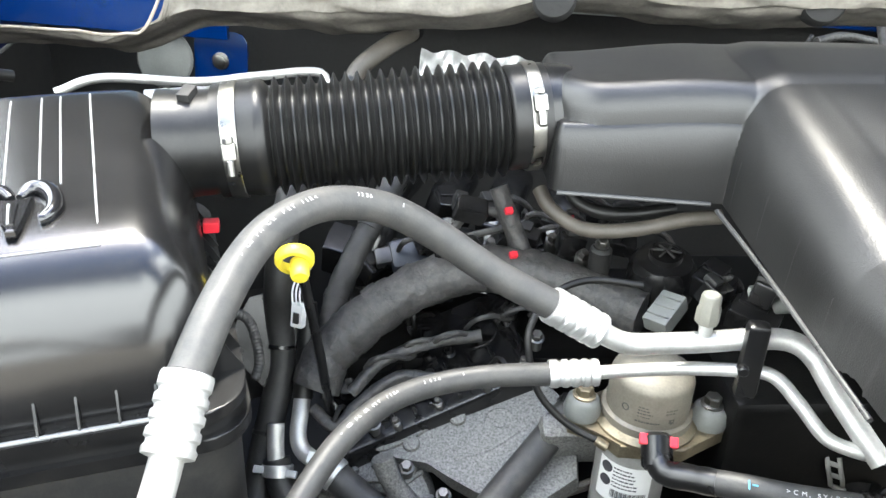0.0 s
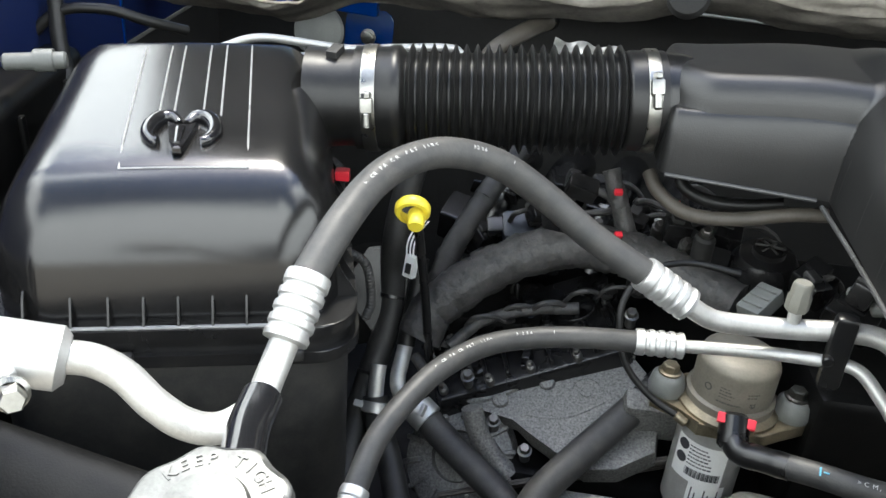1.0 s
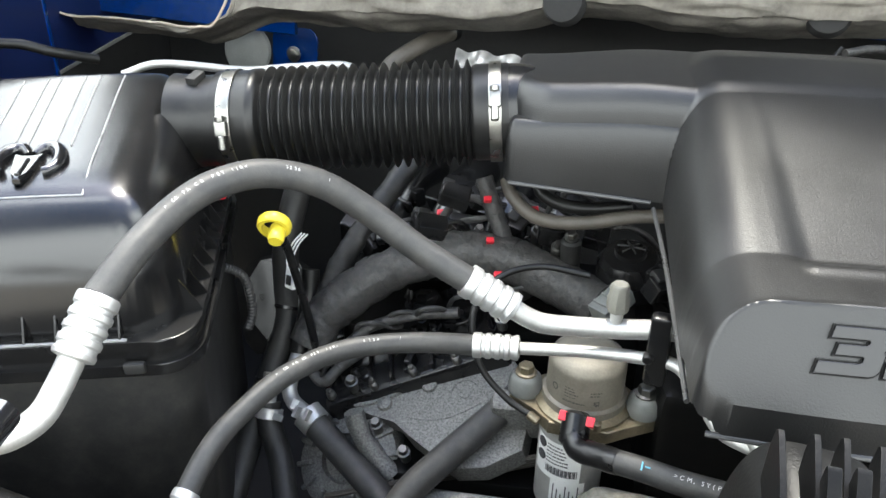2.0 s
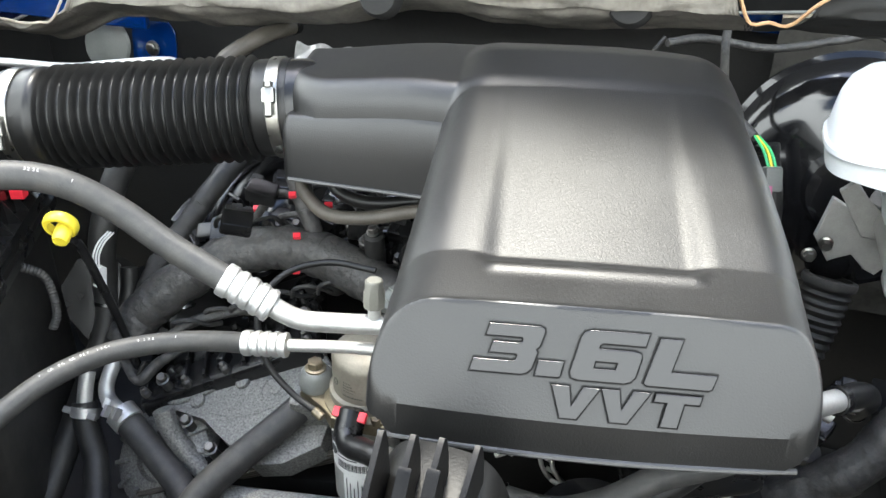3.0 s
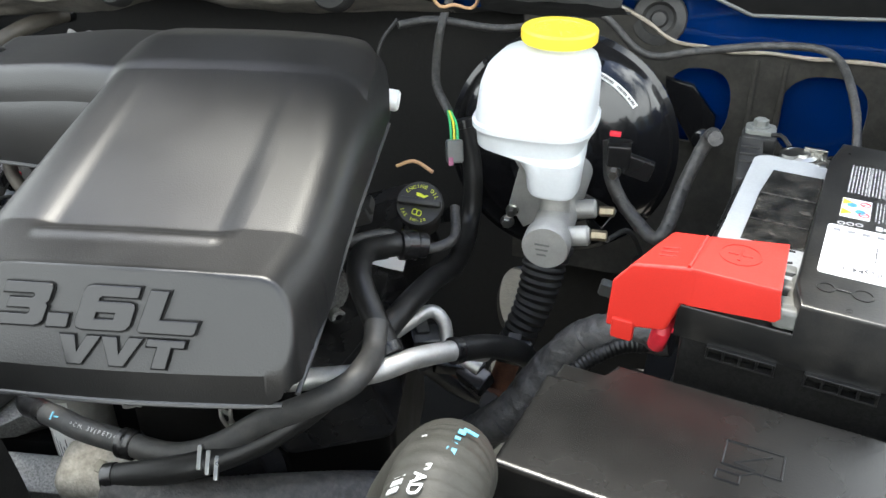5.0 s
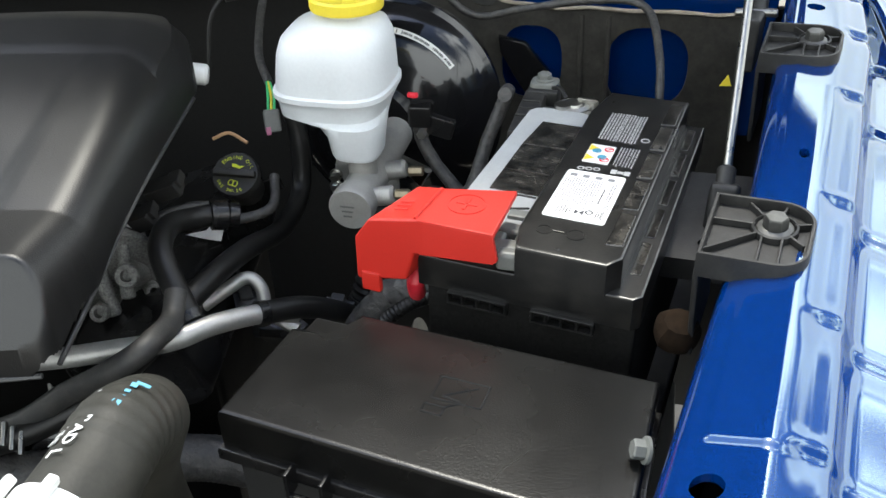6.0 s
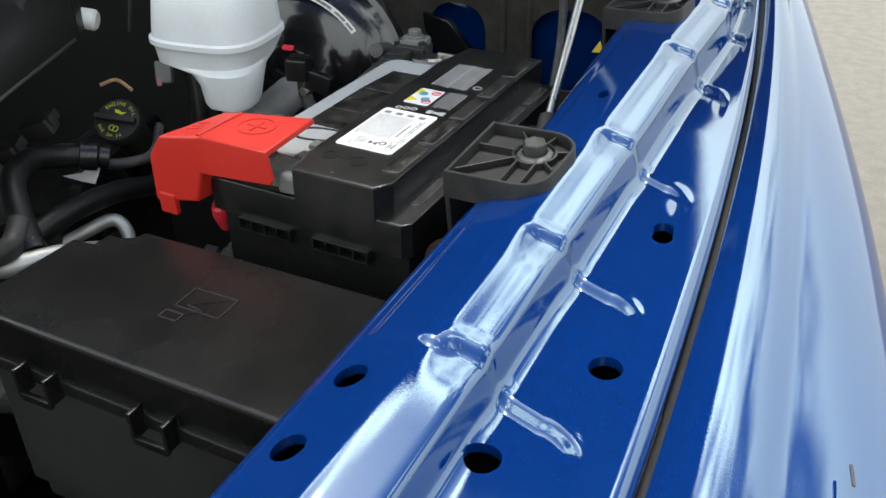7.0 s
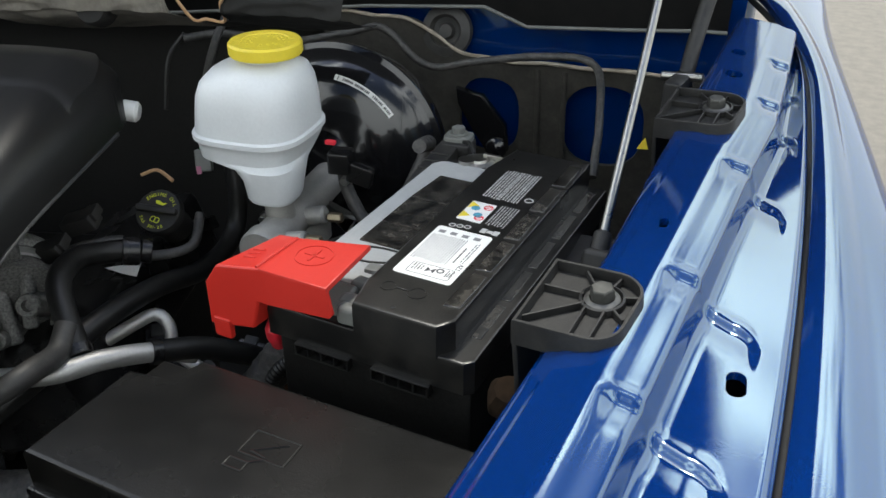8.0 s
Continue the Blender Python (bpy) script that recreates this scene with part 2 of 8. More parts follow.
def lathe(bm, M, profile, seg=32, wob=None):
    """Turns rows of (radius, height) about M's z axis; zero radii close it."""
    rings = []
    for r, h in profile:
        if r <= 1e-6:
            rings.append([bm.verts.new(M @ Vector((0, 0, h)))])
        else:
            ring = []
            for i in range(seg):
                a = 2 * math.pi * i / seg
                k = wob(a, r) if wob else 1.0
                ring.append(bm.verts.new(M @ Vector((r * k * math.cos(a), r * k * math.sin(a), h))))
            rings.append(ring)
    for a, b in zip(rings, rings[1:]):
        for i in range(seg):
            j = (i + 1) % seg
            if len(a) == 1 and len(b) == 1:
                continue
            if len(a) == 1:
                bm.faces.new((a[0], b[i], b[j]))
            elif len(b) == 1:
                bm.faces.new((a[i], a[j], b[0]))
            else:
                bm.faces.new((a[i], a[j], b[j], b[i]))
    return bm


def rod(bm, p0, p1, r, seg=16, r1=None, cap=0.25):
    """A solid round bar with softened ends."""
    p0, p1 = Vector(p0), Vector(p1)
    h = (p1 - p0).length
    q = r if r1 is None else r1
    c = min(cap * r, h / 3)
    return lathe(bm, aim(p0, p1 - p0), [(0, 0), (r - c, 0), (r, c), (q, h - c), (q - c, h), (0, h)], seg)


def hexhead(bm, p, d, r, h):
    M = aim(p, d)
    lathe(bm, M, [(0, 0), (r * 1.35, 0), (r * 1.35, h * 0.2), (r * 1.0, h * 0.28)], 20)
    lathe(bm, M, [(r, h * 0.2), (r, h * 0.9), (r * 0.85, h), (0, h)], 6)
    return bm


def curve_points(pts, step):
    """Points at even steps on a smooth curve through pts."""
    p = [Vector(q) for q in pts]
    p = [2 * p[0] - p[1]] + p + [2 * p[-1] - p[-2]]
    fine = []
    for i in range(1, len(p) - 2):
        n = max(4, int((p[i + 1] - p[i]).length / step * 2))
        for k in range(n):
            t = k / n
            a, b, c, d = p[i - 1], p[i], p[i + 1], p[i + 2]
            fine.append(0.5 * (2 * b + (c - a) * t + (2 * a - 5 * b + 4 * c - d) * t * t + (3 * b - a - 3 * c + d) * t ** 3))
    fine.append(p[-2])
    out, carry = [fine[0]], 0.0
    for a, b in zip(fine, fine[1:]):
        carry += (b - a).length
        if carry >= step:
            out.append(b)
            carry = 0.0
    if (out[-1] - fine[-1]).length > step * 0.3:
        out.append(fine[-1])
    return out


def tube(bm, pts, r, seg=16, step=0.006, shape=None, caps=True):
    """A round tube along a smooth curve; shape(s, length, angle) scales its radius."""
    c = curve_points(pts, step)
    total = sum((b - a).length for a, b in zip(c, c[1:]))
    s, rings, side = 0.0, [], None
    for i, q in enumerate(c):
        d = (c[min(i + 1, len(c) - 1)] - c[max(i - 1, 0)]).normalized()
        if side is None:
            side = d.orthogonal().normalized()
        side = (side - d * side.dot(d)).normalized()
        other = d.cross(side)
        if i:
            s += (q - c[i - 1]).length
        ring = []
        for k in range(seg):
            a = 2 * math.pi * k / seg
            f = shape(s, total, a) if shape else 1.0
            ring.append(bm.verts.new(q + (side * math.cos(a) + other * math.sin(a)) * r * f))
        rings.append(ring)
    for a, b in zip(rings, rings[1:]):
        for k in range(seg):
            j = (k + 1) % seg
            bm.faces.new((a[k], a[j], b[j], b[k]))
    if caps:
        bm.faces.new(rings[0][::-1])
        bm.faces.new(rings[-1])
    return bm


def corrugated(pitch, depth):
    return lambda s, total, a: 1.0 - depth * (0.5 + 0.5 * math.cos(2 * math.pi * s / pitch))


def lumpy(amount, seed=0.0):
    return lambda s, total, a: 1.0 + amount * noise.noise((s * 45 + seed, math.cos(a) * 1.2, math.sin(a) * 1.2)) \
        + amount * 0.5 * noise.noise((s * 160 + seed, math.cos(a) * 3, math.sin(a) * 3))


def prism(bm, M, poly, z0, z1, bevel=0.0):
    """A plate of outline poly between two heights of the frame M."""
    lo = [bm.verts.new(M @ Vector((x, y, z0))) for x, y in poly]
    hi = [bm.verts.new(M @ Vector((x, y, z1))) for x, y in poly]
    n = len(poly)
    top = bm.faces.new(hi)
    bm.faces.new(lo[::-1])
    for i in range(n):
        bm.faces.new((lo[i], lo[(i + 1) % n], hi[(i + 1) % n], hi[i]))
    if bevel:
        bmesh.ops.bevel(bm, geom=list(top.edges), offset=bevel, segments=2, affect="EDGES", profile=0.5)
    return bm


def rounded(w, h, r, n=6):
    """Outline of a rectangle with round corners, about its middle."""
    out = []
    for cx, cy, a0 in ((w / 2 - r, h / 2 - r, 0), (-w / 2 + r, h / 2 - r, 90), (-w / 2 + r, -h / 2 + r, 180), (w / 2 - r, -h / 2 + r, 270)):
        for i in range(n + 1):
            a = radians(a0 + 90 * i / n)
            out.append((cx + r * math.cos(a), cy + r * math.sin(a)))
    return out


def lettering(bm, text, M, size, depth=0.0005, shear=0.0, bold=0.0, wide=1.0, align="LEFT", bevel=0.0):
    """Raised letters in the built-in font, on the plane of M."""
    cu = bpy.data.curves.new("letters", "FONT")
    cu.body, cu.size, cu.extrude, cu.shear, cu.offset, cu.align_x = text, size, depth, shear, bold, align
    cu.bevel_depth, cu.resolution_u = bevel, 3
    ob = new("letters", cu)
    me = bpy.data.meshes.new_from_object(ob.evaluated_get(bpy.context.evaluated_depsgraph_get()))
    bpy.data.objects.remove(ob)
    me.transform(M @ Matrix.Diagonal((wide, 1, 1, 1)))
    bm.from_mesh(me)
    bpy.data.meshes.remove(me)
    return bm


def sheet(bm, na, nb, ra, rb, inside, place, skirt=None):
    """A grid over ra x rb, cut along inside(a, b) = 0 (negative is kept), laid out by place(a, b);
    skirt(points) gives where the cut edge is led down to."""
    a = np.linspace(ra[0], ra[1], na)
    b = np.linspace(rb[0], rb[1], nb)
    A, Bm = np.meshgrid(a, b, indexing="ij")
    da, db = a[1] - a[0], b[1] - b[0]
    if inside is None:
        keep = np.ones((na - 1, nb - 1), bool)
    else:
        mid = inside((A[:-1, :-1] + A[1:, 1:]) / 2, (Bm[:-1, :-1] + Bm[1:, 1:]) / 2)
        keep = mid < 0
        full = np.zeros((na + 1, nb + 1), int)
        full[1:-1, 1:-1] = keep
        count = full[:-1, :-1] + full[1:, :-1] + full[:-1, 1:] + full[1:, 1:]
        rim = (count > 0) & (count < 4)
        rim[0, :] = rim[-1, :] = False
        rim[:, 0] = rim[:, -1] = False
        for _ in range(3):
            d = inside(A, Bm)
            e = 1e-4
            gx = (inside(A + e, Bm) - d) / e
            gy = (inside(A, Bm + e) - d) / e
            g2 = gx * gx + gy * gy + 1e-9
            A = np.where(rim, A - np.clip(d * gx / g2, -da, da), A)
            Bm = np.where(rim, Bm - np.clip(d * gy / g2, -db, db), Bm)
    X, Y, Z = place(A, Bm)
    index = {}

    def vert(i, j):
        if (i, j) not in index:
            index[i, j] = bm.verts.new((X[i, j], Y[i, j], Z[i, j]))
        return index[i, j]

    for i, j in zip(*np.nonzero(keep)):
        bm.faces.new((vert(i, j), vert(i + 1, j), vert(i + 1, j + 1), vert(i, j + 1)))
    if skirt:
        edges = [e for e in bm.edges if e.is_boundary]
        made = bmesh.ops.extrude_edge_only(bm, edges=edges)
        for v in made["geom"]:
            if isinstance(v, bmesh.types.BMVert):
                v.co = Vector(skirt(v.co))
    return bm


def smoothstep(x, lo, hi):
    t = np.clip((x - lo) / (hi - lo), 0, 1)
    return t * t * (3 - 2 * t)


def rbox(x, y, cx, cy, hx, hy, r):
    """Signed distance to a rectangle with round corners."""
    qx, qy = np.abs(x - cx) - hx + r, np.abs(y - cy) - hy + r
    return np.hypot(np.maximum(qx, 0), np.maximum(qy, 0)) + np.minimum(np.maximum(qx, qy), 0) - r


def rise(d, width, power):
    """Rounded shoulder: 0 at the edge, 1 from width inwards."""
    t = np.clip(-d / width, 0, 1)
    return (1 - (1 - t) ** power) ** (1 / power)


def in_frame(M):
    """place() helper: local arrays to world arrays."""
    R = np.array(M)

    def go(x, y, z):
        return (R[0, 0] * x + R[0, 1] * y + R[0, 2] * z + R[0, 3], R[1, 0] * x + R[1, 1] * y + R[1, 2] * z + R[1, 3],
                R[2, 0] * x + R[2, 1] * y + R[2, 2] * z + R[2, 3])
    return go


# ---- the large structure ----
bm = B()
sheet(bm, 60, 60, (-60, 60), (-60, 60), None, lambda a, b: (a, b, 0.0 * a))
tagged(finish("ground", bm, CONCRETE), "pale sunlit concrete ground beside the truck", "ground", kind="structure")


def seal_line(y):
    """Plan of the gap between the rail and the outer skin: it bends inwards at the far end."""
    return 1.2555 + 0.105 * (y - 0.5) - 0.085 * (y - 0.5) ** 2 - 0.42 * np.maximum(y - 1.05, 0) ** 2


def y_inner(y):
    return 1.084 + 0.211 * (y - 0.425) - 0.07 * np.maximum(y - 0.65, 0), 1.313 + 0.118 * (y - 0.425) - 0.05 * np.maximum(y - 0.8, 0)


def rail_profile(y):
    """Cross-section of the fender rail at y, from the bay outwards: flat, bright chamfer, wall, outer flat."""
    xi, zi = y_inner(y)
    xv = 1.186 + 0.177 * (y - 0.494) - 0.10 * np.maximum(y - 0.90, 0)
    zv = 1.307 + 0.078 * (y - 0.494) - 0.05 * np.maximum(y - 0.7, 0)
    xr, zr = xv - 0.038 + 0.006 * smoothstep(y, 0.75, 1.1), 1.334 + 0.080 * (y - 0.5) - 0.03 * np.maximum(y - 0.8, 0)
    xs, zs = seal_line(y), 1.310 + 0.062 * (y - 0.5)
    gone = 0.11 * smoothstep(y, 1.165, 1.195)
    return [(xi + 0.004, zi - 0.10), (xi, zi - 0.008 - gone), (xi + 0.008, zi - gone), (xr - 0.003, zr - gone), (xr + 0.004, zr - 0.0006 - gone), (xr + 0.0285, zr - 0.0060 - gone),
            (xv - 0.002, zv + 0.003 - 0.6 * gone), (xv + 0.004, zv - 0.4 * gone), (xs - 0.005, zs), (xs, zs - 0.009)]


FIREWALL_GAPS = ((0.606, 0.705, 0.044, 0.088), (0.650, 0.500, 0.024, 0.085), (0.580, 0.520, 0.030, 0.045), (0.770, 0.655, 0.011, 0.018), (0.855, 0.600, 0.022, 0.010))
KNOTS = np.array([0, 0.10, 0.13, 0.40, 0.43, 0.51, 0.61, 0.65, 0.97, 1.0])
SWAGES = (0.24, 0.39, 0.494, 0.622, 0.789, 0.929, 1.04)
HOLES = ((1.098, 0.367, 0.0085, 0), (1.088, 0.319, 0.0085, 0), (1.169, 0.351, 0.0090, 0), (1.214, 0.423, 0.0088, 0), (1.230, 0.554, 0.0062, 0.0055), (1.17, 0.683, 0.0035, 0.003), (1.209, 0.985, 0.009, 0), (1.212, 1.048, 0.008, 0))


def rail_place(a, y):
    prof = rail_profile(y)
    x, z = 0.0 * a, 0.0 * a
    for k in range(5):
        aa = np.clip(a + (k - 2) * 0.008, 0, 1)
        for i in range(len(prof) - 1):
            lo, hi = KNOTS[i], KNOTS[i + 1]
            w = ((aa >= lo) & ((aa < hi) if i < len(prof) - 2 else (aa <= hi)))
            t = (aa - lo) / (hi - lo)
            x = x + 0.2 * w * (prof[i][0] * (1 - t) + prof[i + 1][0] * t)
            z = z + 0.2 * w * (prof[i][1] * (1 - t) + prof[i + 1][1] * t)
    # stamped swages: a sharp crease crosses the chamfer and wall slantwise and ends in a shallow curl on the outer flat
    for y0 in SWAGES:
        line = y0 + 0.03 * np.maximum(0.62 - a, 0) - 0.10 * np.maximum(a - 0.62, 0) * (a < 0.75) - 0.013 * (a >= 0.75) - 0.55 * np.maximum(a - 0.75, 0) ** 1.6
        reach = smoothstep(a, 0.42, 0.47) * (1 - smoothstep(a, 0.82, 0.88))
        d = y - line
        z = z - 0.0028 * reach * np.exp(-(np.minimum(d, 0) / 0.018) ** 2) * smoothstep(-d, -0.0045, 0.0045)
        z = z + 0.0008 * reach * np.exp(-((d - 0.006) / 0.005) ** 2)
    step = 0.402 - 0.012 * (a - 0.13) / 0.3
    z = z + 0.0016 * smoothstep(a, 0.17, 0.21) * (1 - smoothstep(a, 0.43, 0.47)) * smoothstep(y - step, -0.003, 0.003)
    return x, y, z


def rail_cut(a, y):
    x, yy, z = rail_place(a, y)
    d = np.full(x.shape, -1.0)
    for hx, hy, r, half in HOLES:
        q = np.maximum(np.abs(yy - hy) - half, 0)
        d = np.maximum(d, r - np.hypot(x - hx, q))
    return d


fender = thing("fender", "glossy blue pearl front fender with stamped inner rail and sky reflections", "fender", kind="structure")
bm = B()
sheet(bm, 150, 860, (0, 1), (0.20, 1.45), rail_cut, rail_place, lambda p: p - Vector((0, 0, 0.006)))
part("inner_rail", bm, BLUE, fender, "stamped blue rail with round holes", 50)

bm = B()


def lining_place(a, y):
    x, yy, z = rail_place(a, y)
    return x, yy, z - 0.030 - 0.02 * smoothstep(a, 0.10, 0.16)


# near-black sheet added under the rail so its holes look deep and shaded
sheet(bm, 20, 40, (0.13, 0.97), (0.20, 1.45), None, lining_place)
part("cavity_shade_sheet", bm, DEEP, fender, "near-black sheet giving the cavity below the rail its shade", 60)


def skin_place(a, y):
    x, yy, z = rail_place(np.ones_like(a), y)
    xo = 1.378 - 0.038 * smoothstep(y, 0.6, 1.45)
    x0, z0 = x + 0.0048, 1.302 + 0.06 * (y - 0.5) - 0.002
    t = np.clip(a / 0.7, 0, 1)
    low = np.clip((a - 0.7) / 0.3, 0, 1)
    px = x0 + (xo - x0) * np.sin(t * math.pi / 2) ** 1.1 + 0.02 * low
    pz = z0 + 0.006 * np.sin(np.clip(t / 0.3, 0, 1) * math.pi) - 0.050 * (1 - np.cos(t * math.pi / 2)) - 0.6 * low - 0.02 * (t >= 1) * np.minimum(low * 20, 1)
    return px, yy, pz


bm = B()
sheet(bm, 70, 120, (0, 1), (0.06, 1.6), None, skin_place)
part("outer_skin", bm, BLUE, fender, "smooth outer fender skin mirroring clouds", 60)
bm = B()
tube(bm, [tuple(float(c) for c in (rail_place(np.array([1.0]), np.array([y]))[0][0] + 0.004, y, 1.294 + 0.06 * (y - 0.5))) for y in (0.06, 0.3, 0.5, 0.7, 0.9, 1.2, 1.5)], 0.0042, 12)
part("weather_seal", bm, DEEP, fender, "black rubber seal along the fender gap")
bm = B()
prism(bm, pose(1.332, 0.40, 1.2885, 0, 18, 0), rounded(0.0016, 0.014, 0.0006, 2), 0, 0.0008)
part("scratch_mark", bm, INK, fender, "small dark touch-up mark")

# stamped part number on the rail becomes bars
bm = B()
for i in range(6):
    prism(bm, pose(1.256, 0.672 + 0.004 * i, 1.3125), rounded(0.0055, 0.0014, 0.0005, 2), 0, 0.0005)
part("stamped_mark", bm, BLUE, fender)

# side walls, firewall and floor frame that close the bay
bm = B()
for y0, y1 in ((0.06, 0.5), (0.5, 0.95), (0.95, 1.35)):
    x0, x1 = float(y_inner(y0)[0]), float(y_inner(y1)[0])
    block(bm, pose(0.5 * (x0 + x1) + 0.035, 0.5 * (y0 + y1), 0.62, 0, 0, -11.5), (0.02, (y1 - y0) * 1.04, 0.67))
tagged(finish("wall_inner_fender", bm, DEEP), "black inner fender liner below the blue rail", "liner", kind="structure")
bm = B()
block(bm, pose(-0.66, 0.7, 0.5, 0, 0, 14), (0.02, 1.7, 0.67))
tagged(finish("wall_far_fender", bm, DEEP), "black liner of the opposite inner fender", "liner", kind="structure")
bm = B()


def firewall_cut(x, z):
    """Gaps round the steering shaft and floor tunnel let the sunlit ground through."""
    d = np.full(x.shape, -1.0)
    for cx, cz, rx, rz in FIREWALL_GAPS:
        d = np.maximum(d, (1 - np.hypot((x - cx) / rx, (z - cz) / rz)) * min(rx, rz))
    return d


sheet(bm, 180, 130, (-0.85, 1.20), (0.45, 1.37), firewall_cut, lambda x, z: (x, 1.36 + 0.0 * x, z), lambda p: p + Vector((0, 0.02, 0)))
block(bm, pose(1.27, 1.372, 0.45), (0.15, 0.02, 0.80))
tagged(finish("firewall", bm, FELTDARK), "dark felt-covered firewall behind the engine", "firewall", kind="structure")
bm = B()
block(bm, pose(0.25, 0.17, 0.35, 0, 0, 0), (1.75, 0.03, 0.76))
tagged(finish("radiator_wall", bm, DEEP), "black radiator support behind the grille", "radiator support", kind="structure")
tray = thing("undertray", "black splash trays and frame rails under the engine", "splash tray", kind="structure")
for (x, y, z), size in (((-0.38, 0.80, 0.55), (0.62, 1.2, 0.03)), ((0.18, 0.70, 0.50), (0.80, 1.1, 0.05)), ((0.98, 0.70, 0.70), (0.24, 1.2, 0.03)), ((0.72, 0.42, 0.52), (0.34, 0.46, 0.04)), ((0.2875, 1.2, 0.48), (0.545, 0.3, 0.04)), ((0.925, 1.2, 0.48), (0.49, 0.3, 0.04))):
    bm = B()
    block(bm, pose(x, y, z), size, 0.005)
    part("tray", bm, DEEP, tray)

# plain lower cab body that closes the place behind the firewall
bm = B()
block(bm, pose(0.22, 2.75, 0.60), (2.05, 2.3, 0.80), 0.06, 3)
tagged(finish("wall_cab", bm, BLUE), "blue painted lower body of the cab behind the bay", "cab wall", kind="structure")

# raised hood over the bay, and the cowl at its hinge
hood = thing("hood", "raised blue hood with dark underside, propped open over the bay", "hood", kind="structure")
# out of view; widened to the left so the filter lid mirrors its dark underside
HM = pose(0.11, 1.50, 1.42, 0, 0, 0)


HOOD_LEAN, HOOD_LONG = radians(70), 1.14


def hood_side(b):
    """Half width: the raised panel narrows towards its front edge."""
    return 1.18 - 0.07 * b


def hood_top(a, b):
    bow = 0.05 * np.sin(a * math.pi) + 0.04 * np.sin(b * math.pi)
    along = HOOD_LONG * b
    return in_frame(HM)((a - 0.5) * 2 * hood_side(b), -math.cos(HOOD_LEAN) * along + math.sin(HOOD_LEAN) * bow, math.sin(HOOD_LEAN) * along + math.cos(HOOD_LEAN) * bow)


def hood_under(a, b):
    along, off = HOOD_LONG * b * 0.99, -0.02 + 0.008 * np.sin(a * 25) * np.sin(b * 19)
    return in_frame(HM)((a - 0.5) * 1.96 * hood_side(b), -math.cos(HOOD_LEAN) * along + math.sin(HOOD_LEAN) * off, math.sin(HOOD_LEAN) * along + math.cos(HOOD_LEAN) * off)


bm = B()
sheet(bm, 40, 40, (0, 1), (0, 1), None, hood_top)
part("outer_panel", bm, BLUE, hood)
bm = B()
sheet(bm, 60, 60, (0, 1), (0, 1), None, hood_under)
part("inner_panel", bm, DEEP, hood, "dark insulated underside")

cowl = thing("cowl_panel", "black plastic cowl panel with pale lip at the windscreen base", "cowl", kind="structure")
bm = B()
block(bm, pose(0.35, 1.50, 1.395, 12, 0, 0), (1.75, 0.30, 0.02), 0.004)
for i in range(9):
    block(bm, pose(0.42 + 0.045 * i, 1.375, 1.412, 12, 0, 0), (0.012, 0.05, 0.004), 0.001)
part("panel", bm, DULL, cowl)
bm = B()
LIP = [(-0.30, 1.270), (0.252, 1.279), (0.684, 1.325), (0.862, 1.337), (0.926, 1.313), (1.059, 1.320), (1.165, 1.327), (1.20, 1.327)]
prism(bm, aim((0, 1.30, 0), (0, -1, 0)), LIP + [(1.20, 1.425), (-0.30, 1.425)], 0, 0.008)
part("drip_edge", bm, FINBLACK, cowl, "black cowl drip edge")
bm = B()
for p, q in zip(LIP, LIP[1:]):
    rod(bm, (p[0], 1.2905, p[1]), (q[0], 1.2905, q[1]), 0.0026, 10)
part("lip", bm, GREYPLASTIC, cowl, "pale grey cowl lip")

# blue body panels below the cowl on both sides
body = thing("cowl_body", "dark blue painted cowl side panel behind the felt", "body panel", kind="structure")
for place, size in ((pose(0.92, 1.333, 1.06), (0.60, 0.012, 0.37)), (pose(0.53, 1.333, 1.275), (0.178, 0.012, 0.155)), (pose(-0.58, 1.12, 1.235), (0.44, 0.012, 0.22))):
    bm = B()
    block(bm, place, size, 0.003)
    part("panel", bm, BLUE, body)
bm = B()
block(bm, pose(-0.82, 0.90, 1.08, 0, 0, 25), (0.24, 0.012, 0.26), 0.004)
part("inner_fender_panel", bm, BLUE, body, "bright blue inner fender panel")
# same body paint, darkened in colour for the shaded far side
bm = B()
block(bm, pose(-0.66, 0.7, 1.175, 0, 0, 14), (0.018, 1.7, 0.26), 0.004)
part("far_fender_panel", bm, BLUE_SHADED, body, "blue inner side of the opposite fender")
bm = B()
lathe(bm, aim((0.800, 1.310, 1.292), (0, -1, 0.2)), [(0.040, 0), (0.038, 0.008), (0.025, 0.012), (0.020, 0.004), (0.013, 0.002), (0.010, 0.010), (0, 0.011)], 28)
part("grommet", bm, RUBBER, body, "round rubber grommet with cable")

# insulating mat, rolled over the firewall edge
mat = thing("insulation_mat", "worn grey-brown felt insulation mat hanging over the firewall", "insulation", kind="structure")
bm = B()


def mat_low(x):
    return 1.226 + 0.05 * smoothstep(x, -0.50, -0.34) + 0.02 * smoothstep(x, -0.25, 0.0) + 0.032 * smoothstep(x, -0.02, 0.15) + 0.035 * smoothstep(x, 0.25, 0.9)


